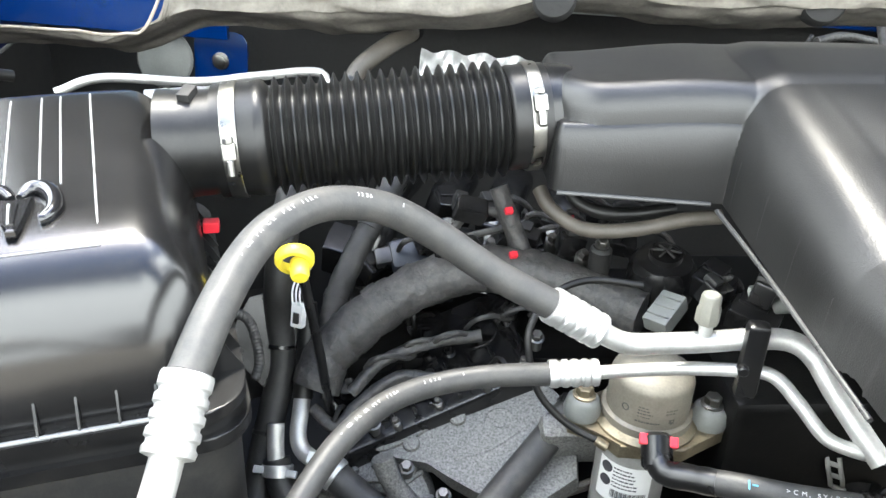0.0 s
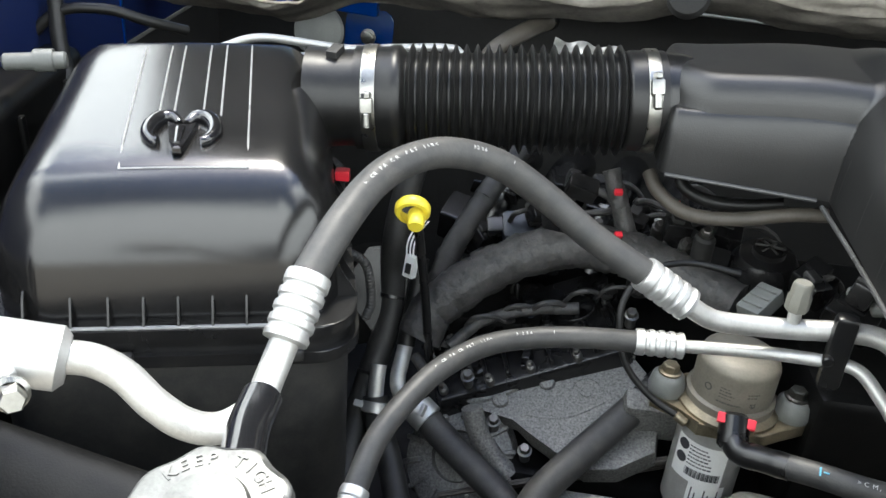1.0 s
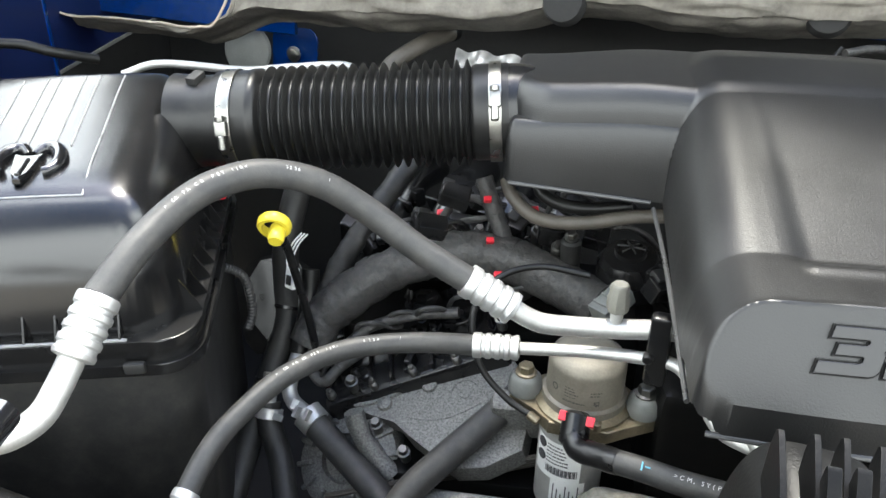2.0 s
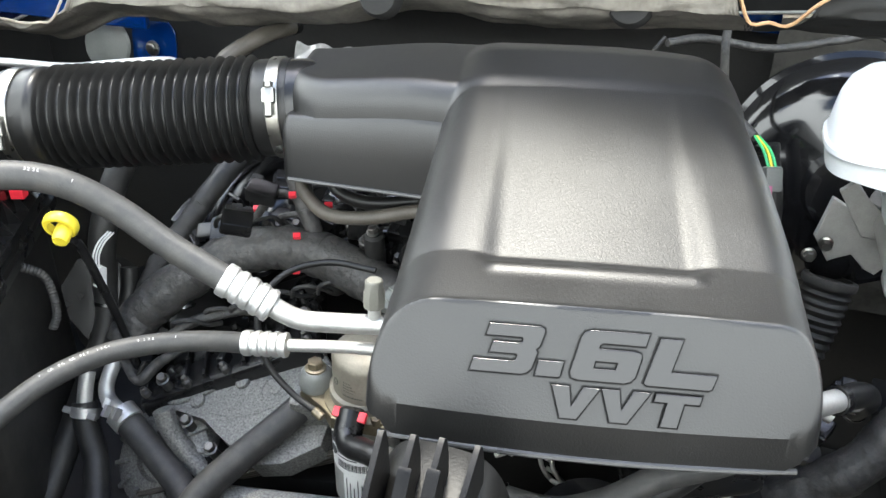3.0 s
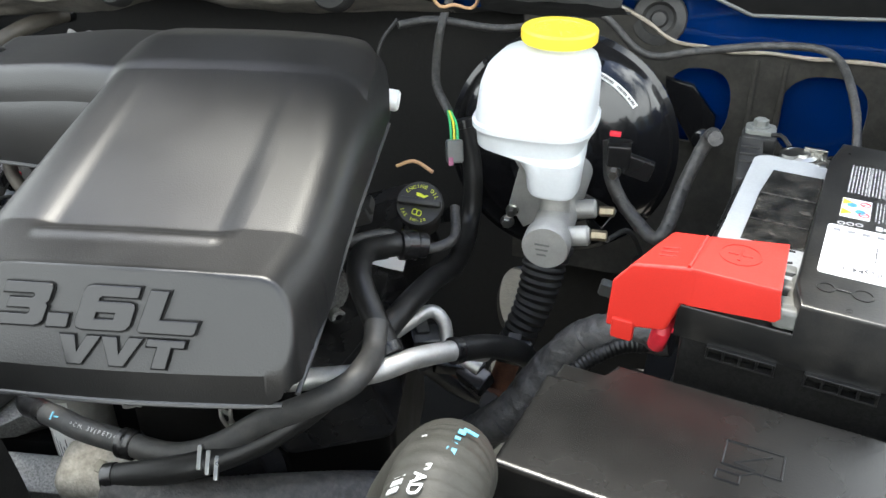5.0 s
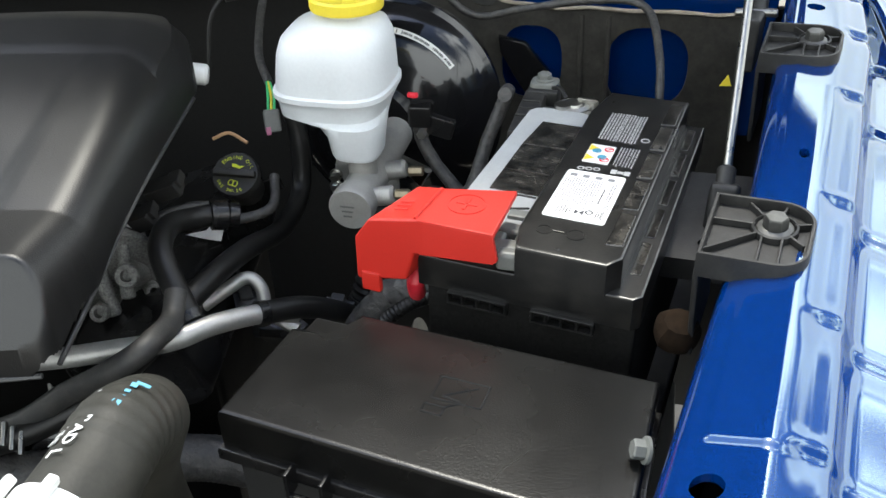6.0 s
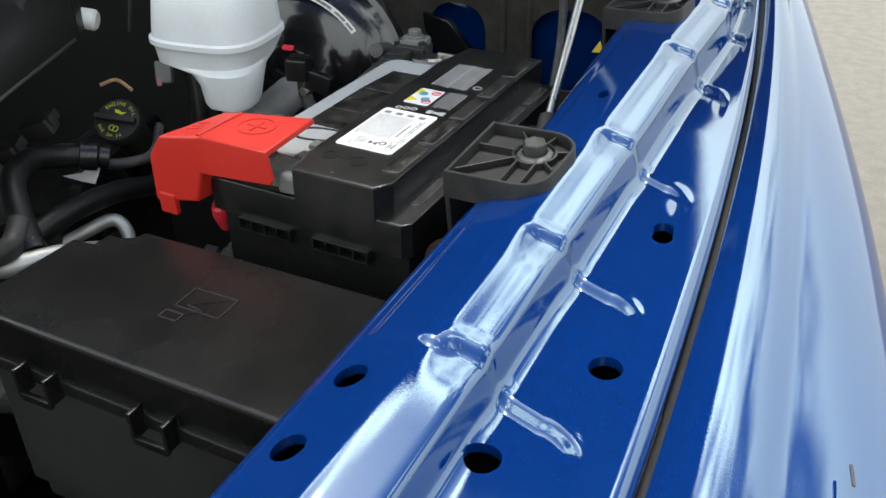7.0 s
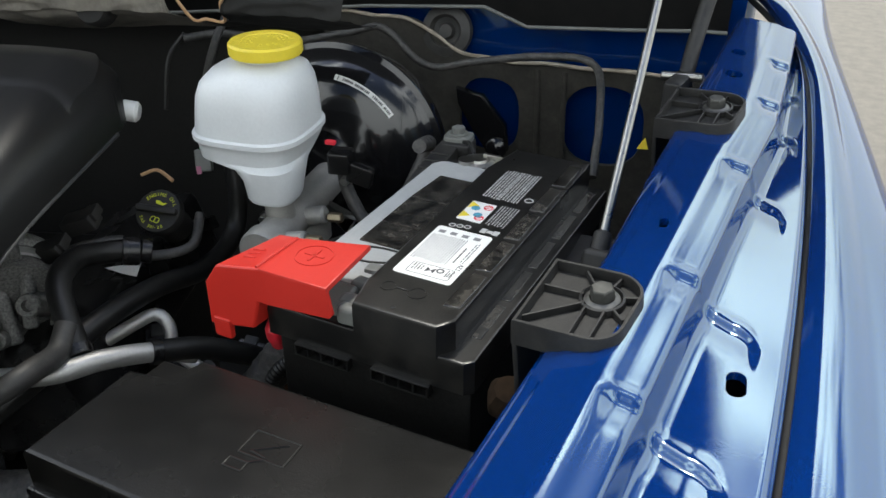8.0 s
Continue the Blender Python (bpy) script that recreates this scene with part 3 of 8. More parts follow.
def mat_place(a, x):
    z0 = mat_low(x)
    t = a
    # a = 0 tucked under, then round the roll and up the face
    ang = np.clip(t / 0.35, 0, 1) * math.pi
    roll_y, roll_z = -0.03 * np.sin(ang / 2) + 0.06 * np.cos(ang / 2) ** 2, 0.02 * (1 - np.cos(ang))
    up = np.clip((t - 0.35) / 0.65, 0, 1)
    y = 1.02 + roll_y + 0.05 * up ** 1.5
    z = z0 - 0.006 + roll_z + 0.105 * up
    n = np.vectorize(lambda p, q: noise.noise((p * 7, q * 5, 1.3)) + 0.4 * noise.noise((p * 24, q * 14, 4.0)))(x, t)
    return x, y + 0.012 * n, z + 0.006 * n


def mat_top(x):
    """How far up the face the felt reaches: low where the blue body shows above it."""
    return 1.0 - 0.62 * (1 - smoothstep(x, -0.40, -0.37)) - 0.42 * smoothstep(x, 0.50, 0.54) - 0.42 * smoothstep(x, 0.525, 0.555) * (1 - smoothstep(x, 0.605, 0.63)) + 0.02 * np.sin(x * 47) + 0.02 * np.sin(x * 23 + 1)


sheet(bm, 44, 300, (0, 1.0), (-0.75, 0.56), None, lambda a, x: mat_place(a * mat_top(x), x), None)
part("felt", bm, FELT, mat, "", 70)
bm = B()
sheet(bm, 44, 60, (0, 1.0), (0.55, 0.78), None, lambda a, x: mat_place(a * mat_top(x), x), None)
part("dark_end", bm, FELTDARK, mat, "near-black end of the mat", 70)
for x0, x1, mt, lab in ((-0.75, -0.38, PALEEDGE, "frayed pale upper edge"), (0.53, 0.78, EDGE, "orange cut upper edge")):
    bm = B()
    xs = np.linspace(x0, x1, 12)
    px, py, pz = mat_place(mat_top(xs), xs)
    tube(bm, [(float(i), float(j) - 0.002, float(k)) for i, j, k in zip(px, py, pz)], 0.0021, 8, 0.006, lumpy(0.2))
    part("upper_edge", bm, mt, mat, lab)
for x in (0.111, 0.421):
    bm = B()
    lathe(bm, aim((x, 0.982 + 0.02 * (x > 0.3), 1.362 + 0.015 * (x > 0.3)), (0, -1, 0.42)), [(0, 0.002), (0.024, 0.002), (0.027, -0.004), (0.027, -0.02)], 28)
    part("dark_disc", bm, FELTDARK, mat, "dark round stain on the felt")

# ---- air filter box ----
AIR = pose(-0.083, 0.432, 0, 0, 0, 28)


def lid_sdf(u, v):
    return rbox(u, v, -0.1505, 0.180, 0.1435, 0.177, 0.055)


def lid_place(u, v):
    d = lid_sdf(u, v)
    top = 1.282 + 0.12 * (v - 0.055) - 1.6 * np.maximum(v - 0.26, 0) ** 2
    top = top - 0.25 * (u + 0.142) ** 2 + 0.02 * (u + 0.131)
    # the front rolls over a broad shoulder
    front = np.clip(1 - v / 0.10, 0, 1) ** 2.5
    z = 1.170 + (top - 1.170) * rise(d, 0.062, 2.5) * (1 - 0.25 * front)
    return in_frame(AIR)(u, v, z)


airbox = thing("air_filter_box", "glossy black plastic air filter box with moulded lid panel", "air filter box")
bm = B()
sheet(bm, 126, 130, (-0.302, 0.002), (-0.002, 0.362), lid_sdf, lid_place, lambda p: Vector((p.x, p.y, 1.158)))
lid = part("lid", bm, LIDBLACK, airbox, "glossy black domed lid", 60)
bm = B()
prism(bm, AIR @ pose(-0.1505, 0.180, 0), rounded(0.315, 0.380, 0.04), 1.148, 1.158, 0.002)
prism(bm, AIR @ pose(-0.1505, 0.180, 0), rounded(0.307, 0.372, 0.04), 1.134, 1.148)
prism(bm, AIR @ pose(-0.1505, 0.180, 0), rounded(0.319, 0.384, 0.04), 1.122, 1.134, 0.002)
part("rim", bm, BLACK, airbox, "double moulded flange of the lid")
bm = B()
prism(bm, AIR @ pose(-0.1505, 0.168, 0), rounded(0.301, 0.342, 0.04), 0.86, 1.122)
part("lower_body", bm, DULL, airbox, "black lower housing")
for u in (-0.262, -0.226, -0.197, -0.1695, -0.142, -0.1145, -0.087, -0.060):
    bm = B()
    prism(bm, AIR @ pose(u, 0.004, 1.158, 90, 0, 90), [(-0.012, 0), (0.02, 0), (0.020, 0.027), (0.004, 0.029), (-0.001, 0.023)], -0.0009, 0.0009)
    part("rib", bm, BLACK, airbox)
bm = B()
block(bm, AIR @ pose(-0.160, -0.0065, 1.158), (0.212, 0.0035, 0.0022), 0.0007)
part("rib_ledge", bm, LINE, airbox, "thin ledge at the foot of the ribs")
for i in range(9):
    bm = B()
    prism(bm, AIR @ pose(-0.004, 0.04 + 0.03 * i, 1.158, 90, 0, 0), [(-0.01, 0), (0.012, 0), (-0.016, 0.05), (-0.02, 0.05)], -0.0009, 0.0009)
    part("side_rib", bm, BLACK, airbox)
for u, w in ((-0.19, 0.022), (-0.05, 0.02)):
    bm = B()
    block(bm, AIR @ pose(u, -0.012, 1.126), (w, 0.008, 0.012), 0.003)
    part("latch", bm, DULL, airbox)


def lid_point(u, v, lift=0.0):
    x, y, z = lid_place(np.array([u]), np.array([v]))
    return Vector((float(x[0]), float(y[0]), float(z[0]) + lift))


def lid_line(bm, u0, v0, u1, v1, r=0.0009):
    tube(bm, [lid_point(u0 + (u1 - u0) * k / 6, v0 + (v1 - v0) * k / 6, 0.0003) for k in range(7)], r, 6, 0.008)


def panel(k, m):
    """A point of the slightly tapered panel: k across, m from front to back."""
    return (-0.187 - 0.010 * m) + (0.102 + 0.003 * m) * k, 0.052 + 0.235 * m + 0.008 * k * m


def panel_line(bm, k0, m0, k1, m1):
    lid_line(bm, *panel(k0, m0), *panel(k1, m1))


bm = B()
panel_line(bm, 0, 0, 1, 0)
panel_line(bm, 0, 0, 0, 1)
panel_line(bm, 1, 0, 1, 1)
for k in (0.24, 0.365, 0.61, 0.76):
    panel_line(bm, k, 0.335, k, 1)
part("panel_outline", bm, LINE, airbox, "raised lines of the lid panel")
bm = B()
EU, EV = -0.1425, 0.094
for side in (-1, 1):
    # each curl swells from the crown, rounds the flank and tapers back in
    arc = [lid_point(EU + side * q[0], EV + q[1], 0.0022) for q in ((0.003, 0.020), (0.010, 0.031), (0.019, 0.030), (0.026, 0.018), (0.0275, 0.002), (0.022, -0.010), (0.0175, -0.012))]
    tube(bm, arc, 0.0058, 14, 0.002, lambda q, t, a: 0.55 + 1.0 * math.sin(min(1.0, q / t * 1.15) * math.pi * 0.78) ** 0.8 * (1.0 - 0.55 * q / t))
crown = Matrix.Translation(lid_point(EU, EV, 0.0006)) @ pose(0, 0, 0, 7, 0, 28)
prism(bm, crown, [(-0.013, 0.017), (-0.0105, 0.004), (-0.0065, -0.020), (-0.0035, -0.030), (0.0035, -0.030), (0.0065, -0.020), (0.0105, 0.004), (0.013, 0.017), (0.006, 0.013), (0, 0.006), (-0.006, 0.013)], 0, 0.0062, 0.0028)
prism(bm, crown, [(-0.004, 0.004), (-0.0025, -0.024), (0.0025, -0.024), (0.004, 0.004)], 0.005, 0.0085, 0.0018)
part("emblem", bm, BOOSTER, airbox, "glossy raised emblem of plain curls and wedge")

CL, CR = Vector((-0.172, 0.662, 1.272)), Vector((0.106, 0.748, 1.294))
AX = (CR - CL).normalized()
bm = B()
lathe(bm, aim(CL - AX * 0.062, AX), [(0.053, 0), (0.051, 0.02), (0.050, 0.03), (0.050, 0.077), (0.046, 0.077)], 40)
part("outlet", bm, BELLOWS, airbox, "short round outlet neck")
bm = B()
block(bm, aim(CL - AX * 0.022 + Vector((-0.01, -0.012, 0.0475)), (0, -0.2, 1)), (0.012, 0.02, 0.008), 0.001)
part("neck_tab", bm, DULL, airbox)

# ---- corrugated intake hose ----
intake = thing("intake_hose", "black corrugated rubber intake hose between filter box and engine cover", "air hose")
bm = B()
span = (CR - CL).length
S0, S1, N = 0.040, span - 0.028, 20
prof = [(0.049, -0.012), (0.0535, -0.012), (0.0535, 0.022), (0.0550, 0.026), (0.055, S0 - 0.006), (0.051, S0 - 0.003)]
for i in range(N):
    p = (S1 - S0) / N
    for k in range(8):
        ph = 2 * math.pi * k / 8
        prof.append((0.0470 + 0.0098 * (0.5 - 0.5 * math.cos(ph)) ** 1.6, S0 + p * (i + k / 8)))
prof += [(0.050, S1), (0.0515, S1 + 0.004), (0.0515, span + 0.01), (0.047, span + 0.01)]
lathe(bm, aim(CL, AX), prof, 56)
part("bellows", bm, BELLOWS, intake, "evenly ribbed black bellows", 60)
for at_s, r, w, nm in ((0.004, 0.0545, 0.014, "left"), (span - 0.004, 0.0525, 0.013, "right")):
    bm = B()
    M = aim(CL + AX * at_s, AX)
    lathe(bm, M, [(r - 0.002, -w / 2), (r + 0.0005, -w / 2), (r + 0.0011, -w / 2 + 0.001), (r + 0.0011, w / 2 - 0.001), (r + 0.0005, w / 2), (r - 0.002, w / 2)], 56)
    clamp = part("hose_clamp", bm, STEEL, intake, "bright steel worm-drive hose clamp")
    c = CL + AX * at_s
    out = Vector((0.0, -0.86, 0.5 if at_s > 0.1 else 0.15)).normalized()
    out = (out - AX * out.dot(AX)).normalized()
    tang = AX.cross(out)
    bm = B()
    h = c + out * (r + 0.004)
    block(bm, aim(h - out * 0.003, out, AX), (0.016, 0.013, 0.009), 0.002)
    rod(bm, h + tang * 0.007 + out * 0.003, h + tang * 0.022 + out * 0.003, 0.0042, 12)
    rod(bm, h - tang * 0.007 + out * 0.003, h - tang * 0.014 + out * 0.003, 0.005, 6)
    part("clamp_screw", bm, STEEL, clamp, "slotted worm screw housing")

# ---- engine cover ----
GREYLIP = material("worn_plastic_lip", (0.05, 0.05, 0.05), 0.3, var=0.2)
ENG = pose(0.358, 0.385, 0, 0, 0, 12.8)


def cover_lean(u, v):
    """Plan of the cover straightened: its flank bellies out, then draws in."""
    w = smoothstep(u, 0.05, 0.22)
    return u - 0.02 * v * (1 - w) - w * (0.005 * smoothstep(v, 0.0, 0.12) - 0.001 * smoothstep(v, 0.26, 0.44))


def cover_bow(u, v):
    """How far the front bows forward in the middle."""
    return 0.007 * (1 - np.clip((u - 0.149) / 0.15, -1, 1) ** 2) * (1 - smoothstep(v, 0.0, 0.16))


def duct_front(u):
    return 0.320 - 0.145 * (np.minimum(u, 0.02) + 0.011)


def follow(u, w):
    """Skews the grid rows along the slanting duct front."""
    return w - 0.145 * (np.minimum(u, 0.02) + 0.011) * smoothstep(w, 0.22, 0.30)


def smooth_max(a, b, k):
    h = np.clip(0.5 + 0.5 * (a - b) / k, 0, 1)
    return b * (1 - h) + a * h + k * h * (1 - h)


def cover_main(u, v):
    return rbox(cover_lean(u, v), v, 0.1455, 0.25, 0.1465, 0.25, 0.014 + 0.08 * smoothstep(v, 0.3, 0.4))


def cover_duct(u, v):
    front = (duct_front(u) - v) * 0.99
    right = u - 0.288 + 0.10 * (1 - np.sqrt(np.clip(1 - np.clip((v - 0.38) / 0.11, 0, 1) ** 2, 0, 1)))
    return np.maximum(smooth_max(front, -0.154 - u, 0.010), np.maximum(v - 0.486, right))


def cover_sdf(u, v):
    return np.minimum(cover_main(u, v), cover_duct(u, v))


def cover_base(v, u=0.0):
    return 1.228 + 0.05 * v + 0.032 * smoothstep(u, 0.18, 0.29) * smoothstep(v, 0.0, 0.17)


def soft_min(a, b, k):
    h = np.clip(0.5 + 0.5 * (b - a) / k, 0, 1)
    return b * (1 - h) + a * h - k * h * (1 - h)


def duct_height(u, v):
    """Front wall with a tight shoulder, a narrow ledge, a second soft step, then a low sloping top."""
    df = v - duct_front(u)
    lift = 0.012 * smoothstep(u, -0.15, 0.0)
    ledge, base = 1.309 + lift, cover_base(v, u)
    wall = 0.010 + (ledge - base - 0.010) * rise(-df, 0.015, 2.2)
    top = 1.341 + lift + 0.05 * np.clip(df - 0.02, 0, 0.2) - 0.9 * np.maximum(df - 0.11, 0) ** 2
    e1, e2, r = df - 0.011, u + 0.163, 0.055
    inner = r - np.hypot(np.maximum(r - e1, 0), np.maximum(r - e2, 0))
    return wall + (top - ledge) * rise(-np.maximum(inner, 0), 0.024, 1.9)


def cover_place(u, v):
    dm, dd = cover_main(u, v), cover_duct(u, v)
    base = cover_base(v, u)
    back = np.maximum(v - 0.10, 0)
    top = 1.3165 + 0.215 * back - 0.13 * back ** 2 - 0.22 * (u - 0.15) ** 2
    side = rbox(cover_lean(u, v), v, 0.1455, 0.0, 0.1465, 0.50, 0.06)
    main = 0.010 + (top - base - 0.010) * rise(side, 0.05 - 0.014 * smoothstep(u, 0.10, 0.2) + 0.02 * smoothstep(u, 0.15, 0.2) * smoothstep(v, 0.2, 0.36), 2.6)
    main = main - 0.055 * smoothstep(v, 0.40, 0.53)
    # scoop with a raised lip at its front
    w = smoothstep(u, 0.058, 0.084) * (1 - smoothstep(u, 0.208, 0.234))
    lip = smoothstep(u, 0.068, 0.080) * (1 - smoothstep(u, 0.212, 0.224))
    main = main - 0.0042 * w * smoothstep(v, 0.084, 0.100) * (1 - smoothstep(v, 0.10, 0.32))
    main = main + 0.0019 * lip * np.exp(-((v - 0.082) / 0.0065) ** 2)
    for c in (0.070, 0.222):
        main = main + 0.0004 * np.exp(-((u - c) / 0.006) ** 2) * smoothstep(v, 0.08, 0.11) * (1 - smoothstep(v, 0.31, 0.36))
    # steep front face under an arched edge, over an upright lower band
    face = 1.28 + 1.656 * (v - 0.0165) - base
    rim = 0.0008 * np.exp(-((main - face) / 0.004) ** 2)
    main = np.where(dm < 0, np.where(v < 0.12, soft_min(main, face, 0.0030 + 0.004 * smoothstep(u, 0.20, 0.26)) + rim, main), 0)
    ends = rise(-0.154 - u, 0.010, 3.0) * (0.55 + 0.45 * rise(u - 0.30, 0.13, 2.0)) * rise(v - 0.486, 0.035, 2.4)
    duct = np.where(dd < 0, 0.010 + (duct_height(u, v) - 0.010) * ends, 0)
    k = 0.004 + 0.02 * smoothstep(u, 0.0, 0.06)
    h = np.clip(0.5 + 0.5 * (main - duct) / k, 0, 1)
    z = base + duct * (1 - h) + main * h + k * h * (1 - h)
    return in_frame(ENG)(u, v - cover_bow(u, v), z)


cover = thing("engine_cover", "large grained black plastic engine cover with raised displacement lettering", "engine cover")
bm = B()
sheet(bm, 380, 400, (-0.174, 0.316), (-0.004, 0.506), lambda u, w: cover_sdf(u, follow(u, w)), lambda u, w: cover_place(u, follow(u, w)),
      lambda p: Vector((p.x, p.y, float(cover_base((ENG.inverted() @ p).y, (ENG.inverted() @ p).x)))))
inv = ENG.inverted()
for k in range(10):
    # the moulded corners of the front face are rounded off, most at the very ends
    corner = [v for v in bm.verts if (inv @ v.co).y < 0.085 - 0.003 * k and ((inv @ v.co).x > 0.270 + 0.0015 * k or -0.03 < (inv @ v.co).x < 0.022 - 0.0015 * k)]
    bmesh.ops.smooth_vert(bm, verts=corner, factor=0.5, use_axis_x=True, use_axis_y=True, use_axis_z=True)
shell = part("shell", bm, GRAIN, cover, "grained black moulded shell", 26)
bm = B()
tube(bm, [ENG @ Vector((u, v, float(cover_base(v, u)) - 0.0005)) for u, v in ((-0.148, float(duct_front(-0.148)) - 0.001), (-0.08, float(duct_front(-0.08)) - 0.001), (-0.006, float(duct_front(-0.006)) - 0.001))], 0.0022, 8)
tube(bm, [ENG @ Vector((u, v, 1.2275 + 0.05 * v)) for u, v in ((-0.004, 0.306), (0.0, 0.2), (0.001, 0.03))], 0.0022, 8)
tube(bm, [ENG @ Vector((u, v, 1.2275 + 0.05 * v)) for u, v in ((0.010, 0.000), (0.05, -0.0035), (0.10, -0.0065), (0.15, -0.0076), (0.20, -0.0065), (0.25, -0.0035), (0.279, 0.000))], 0.0022, 8)
tube(bm, [ENG @ Vector((u, v, float(cover_base(v, u)) - 0.0005)) for u, v in ((0.2875, 0.012), (0.293, 0.08), (0.2965, 0.2), (0.2965, 0.40))], 0.0022, 8)
part("lower_lip", bm, GREYLIP, cover, "thin rolled lower lip")
bm = B()
lathe(bm, aim(CR - AX * 0.004, AX), [(0.046, -0.004), (0.050, -0.004), (0.051, 0.008), (0.050, 0.03), (0.046, 0.05), (0, 0.05)], 40)
part("inlet_neck", bm, BLACK, cover, "round inlet neck")
FACE = ENG @ Matrix.Translation((0, 0.0108, 1.28)) @ pose(0, 0, 0, 58.9, 0, 0)


def outline_letters(bm, shapes, M, depth, bevel, grow=0.0):
    """Raised block letters from closed outlines; an outline inside another cuts a hole."""
    cu = bpy.data.curves.new("letters", "CURVE")
    cu.dimensions, cu.fill_mode, cu.extrude, cu.bevel_depth, cu.offset = "2D", "BOTH", depth, bevel, grow
    for pts in shapes:
        sp = cu.splines.new("POLY")
        sp.points.add(len(pts) - 1)
        sp.use_cyclic_u = True
        for q, (x, y) in zip(sp.points, pts):
            q.co = (x, y, 0, 1)
    ob = new("letters", cu)
    me = bpy.data.meshes.new_from_object(ob.evaluated_get(bpy.context.evaluated_depsgraph_get()))
    bpy.data.objects.remove(ob)
    me.transform(M)
    bm.from_mesh(me)
    bpy.data.meshes.remove(me)
    return bm


def glyph(x0, y0, w, h, slant, pts):
    """Unit outline set to size, leaning to the right."""
    return [(x0 + w * x + slant * h * y, y0 + h * y) for x, y in pts]


THREE = [(0.06, 1), (0.90, 1), (0.97, 0.96), (1, 0.88), (1, 0.60), (0.95, 0.53), (1, 0.46), (1, 0.14), (0.95, 0.04), (0.86, 0), (0, 0), (0, 0.25), (0.66, 0.25), (0.70, 0.29), (0.70, 0.37),
         (0.66, 0.41), (0.22, 0.41), (0.22, 0.63), (0.66, 0.63), (0.70, 0.67), (0.70, 0.72), (0.66, 0.76), (0.06, 0.76)]
SIX = [(0.14, 1), (1, 1), (1, 0.76), (0.36, 0.76), (0.31, 0.72), (0.31, 0.64), (0.88, 0.64), (0.97, 0.60), (1, 0.52), (1, 0.14), (0.95, 0.04), (0.86, 0), (0.14, 0), (0.04, 0.04), (0, 0.14), (0, 0.86), (0.04, 0.96)]
SIX_EYE = [(0.32, 0.24), (0.68, 0.24), (0.68, 0.40), (0.32, 0.40)]
ELL = [(0, 1), (0.32, 1), (0.32, 0.31), (1, 0.31), (1, 0.04), (0.96, 0), (0.05, 0), (0, 0.05)]
VEE = [(0, 1), (0.36, 1), (0.45, 0.34), (0.68, 1), (1.02, 1), (0.60, 0), (0.24, 0)]
TEE = [(0, 1), (1, 1), (1, 0.76), (0.66, 0.76), (0.66, 0), (0.30, 0), (0.30, 0.76), (0, 0.76)]
CAPACITY = [glyph(0.0692, -0.0015, 0.0375, 0.0305, 0.30, THREE), glyph(0.1105, -0.0015, 0.0152, 0.0095, 0.2, [(0, 0), (0.94, 0), (1, 0.1), (1, 1), (0, 1)]),
            glyph(0.1312, -0.0020, 0.0400, 0.0315, 0.26, SIX), glyph(0.1312, -0.0020, 0.0400, 0.0315, 0.26, SIX_EYE), glyph(0.1777, -0.0020, 0.0412, 0.0295, 0.31, ELL)]
VALVES = [glyph(0.1205, -0.0266, 0.0290, 0.0200, 0.06, VEE), glyph(0.1515, -0.0266, 0.0290, 0.0200, 0.06, VEE), glyph(0.1815, -0.0266, 0.0272, 0.0200, 0.24, TEE)]
for shapes, word in ((CAPACITY, "3.6L"), (VALVES, "VVT")):
    bm = B()
    outline_letters(bm, shapes, FACE, 0.0032, 0.0008, -0.0004)
    letters = part("lettering", bm, LETTER, cover, "raised smooth lettering " + word, 30)
    # wider near-black underlay paints the shade on the letters' sides
    bm = B()
    for group in ([shapes[0]], [shapes[1]], shapes[2:-1] or [shapes[2]], [shapes[-1]]):
        outline_letters(bm, group, FACE, 0.0017, 0.0, 0.0013)
    part("outline", bm, FINBLACK, letters, "dark underlay painting the shaded sides of the letters")

# ---- refrigerant hoses ----
hose_a = thing("refrigerant_hose", "thick arched black rubber refrigerant hose with aluminium ends", "hose", "refrigerant hoses")
A_PTS = [(-0.065, 0.320, 1.266), (-0.064, 0.365, 1.285), (-0.061, 0.417, 1.298), (-0.049, 0.454, 1.305), (-0.026, 0.490, 1.304), (0.009, 0.517, 1.291),
         (0.047, 0.535, 1.264), (0.096, 0.542, 1.230), (0.147, 0.547, 1.203)]
bm = B()
tube(bm, A_PTS, 0.0128, 20)
part("rubber_hose", bm, RUBBER, hose_a, "matt black arched rubber")


def crimp(name, p0, p1, r, parent):
    bm = B()
    p0, p1 = Vector(p0), Vector(p1)
    h = (p1 - p0).length
    prof = [(r * 0.8, 0), (r, 0.0), (r * 1.04, 0.002)]
    for k in range(4):
        a = h * (0.08 + 0.2 * k)
        prof += [(r * 1.04, a), (r * 1.04, a + h * 0.09), (r * 0.94, a + h * 0.12), (r * 0.94, a + h * 0.17)]
    prof += [(r * 1.04, h * 0.9), (r * 1.0, h * 0.97), (r * 0.7, h), (0, h)]
    lathe(bm, aim(p0, p1 - p0), prof, 28, lambda a, q: 1 + 0.012 * math.cos(8 * a))
    return part(name, bm, CRIMP, parent, "crimped bright aluminium sleeve")


crimp("crimp_sleeve", (-0.065, 0.322, 1.267), (-0.064, 0.284, 1.236), 0.0155, hose_a)
crimp("crimp_sleeve", (0.143, 0.5465, 1.205), (0.188, 0.555, 1.178), 0.0155, hose_a)
bm = B()
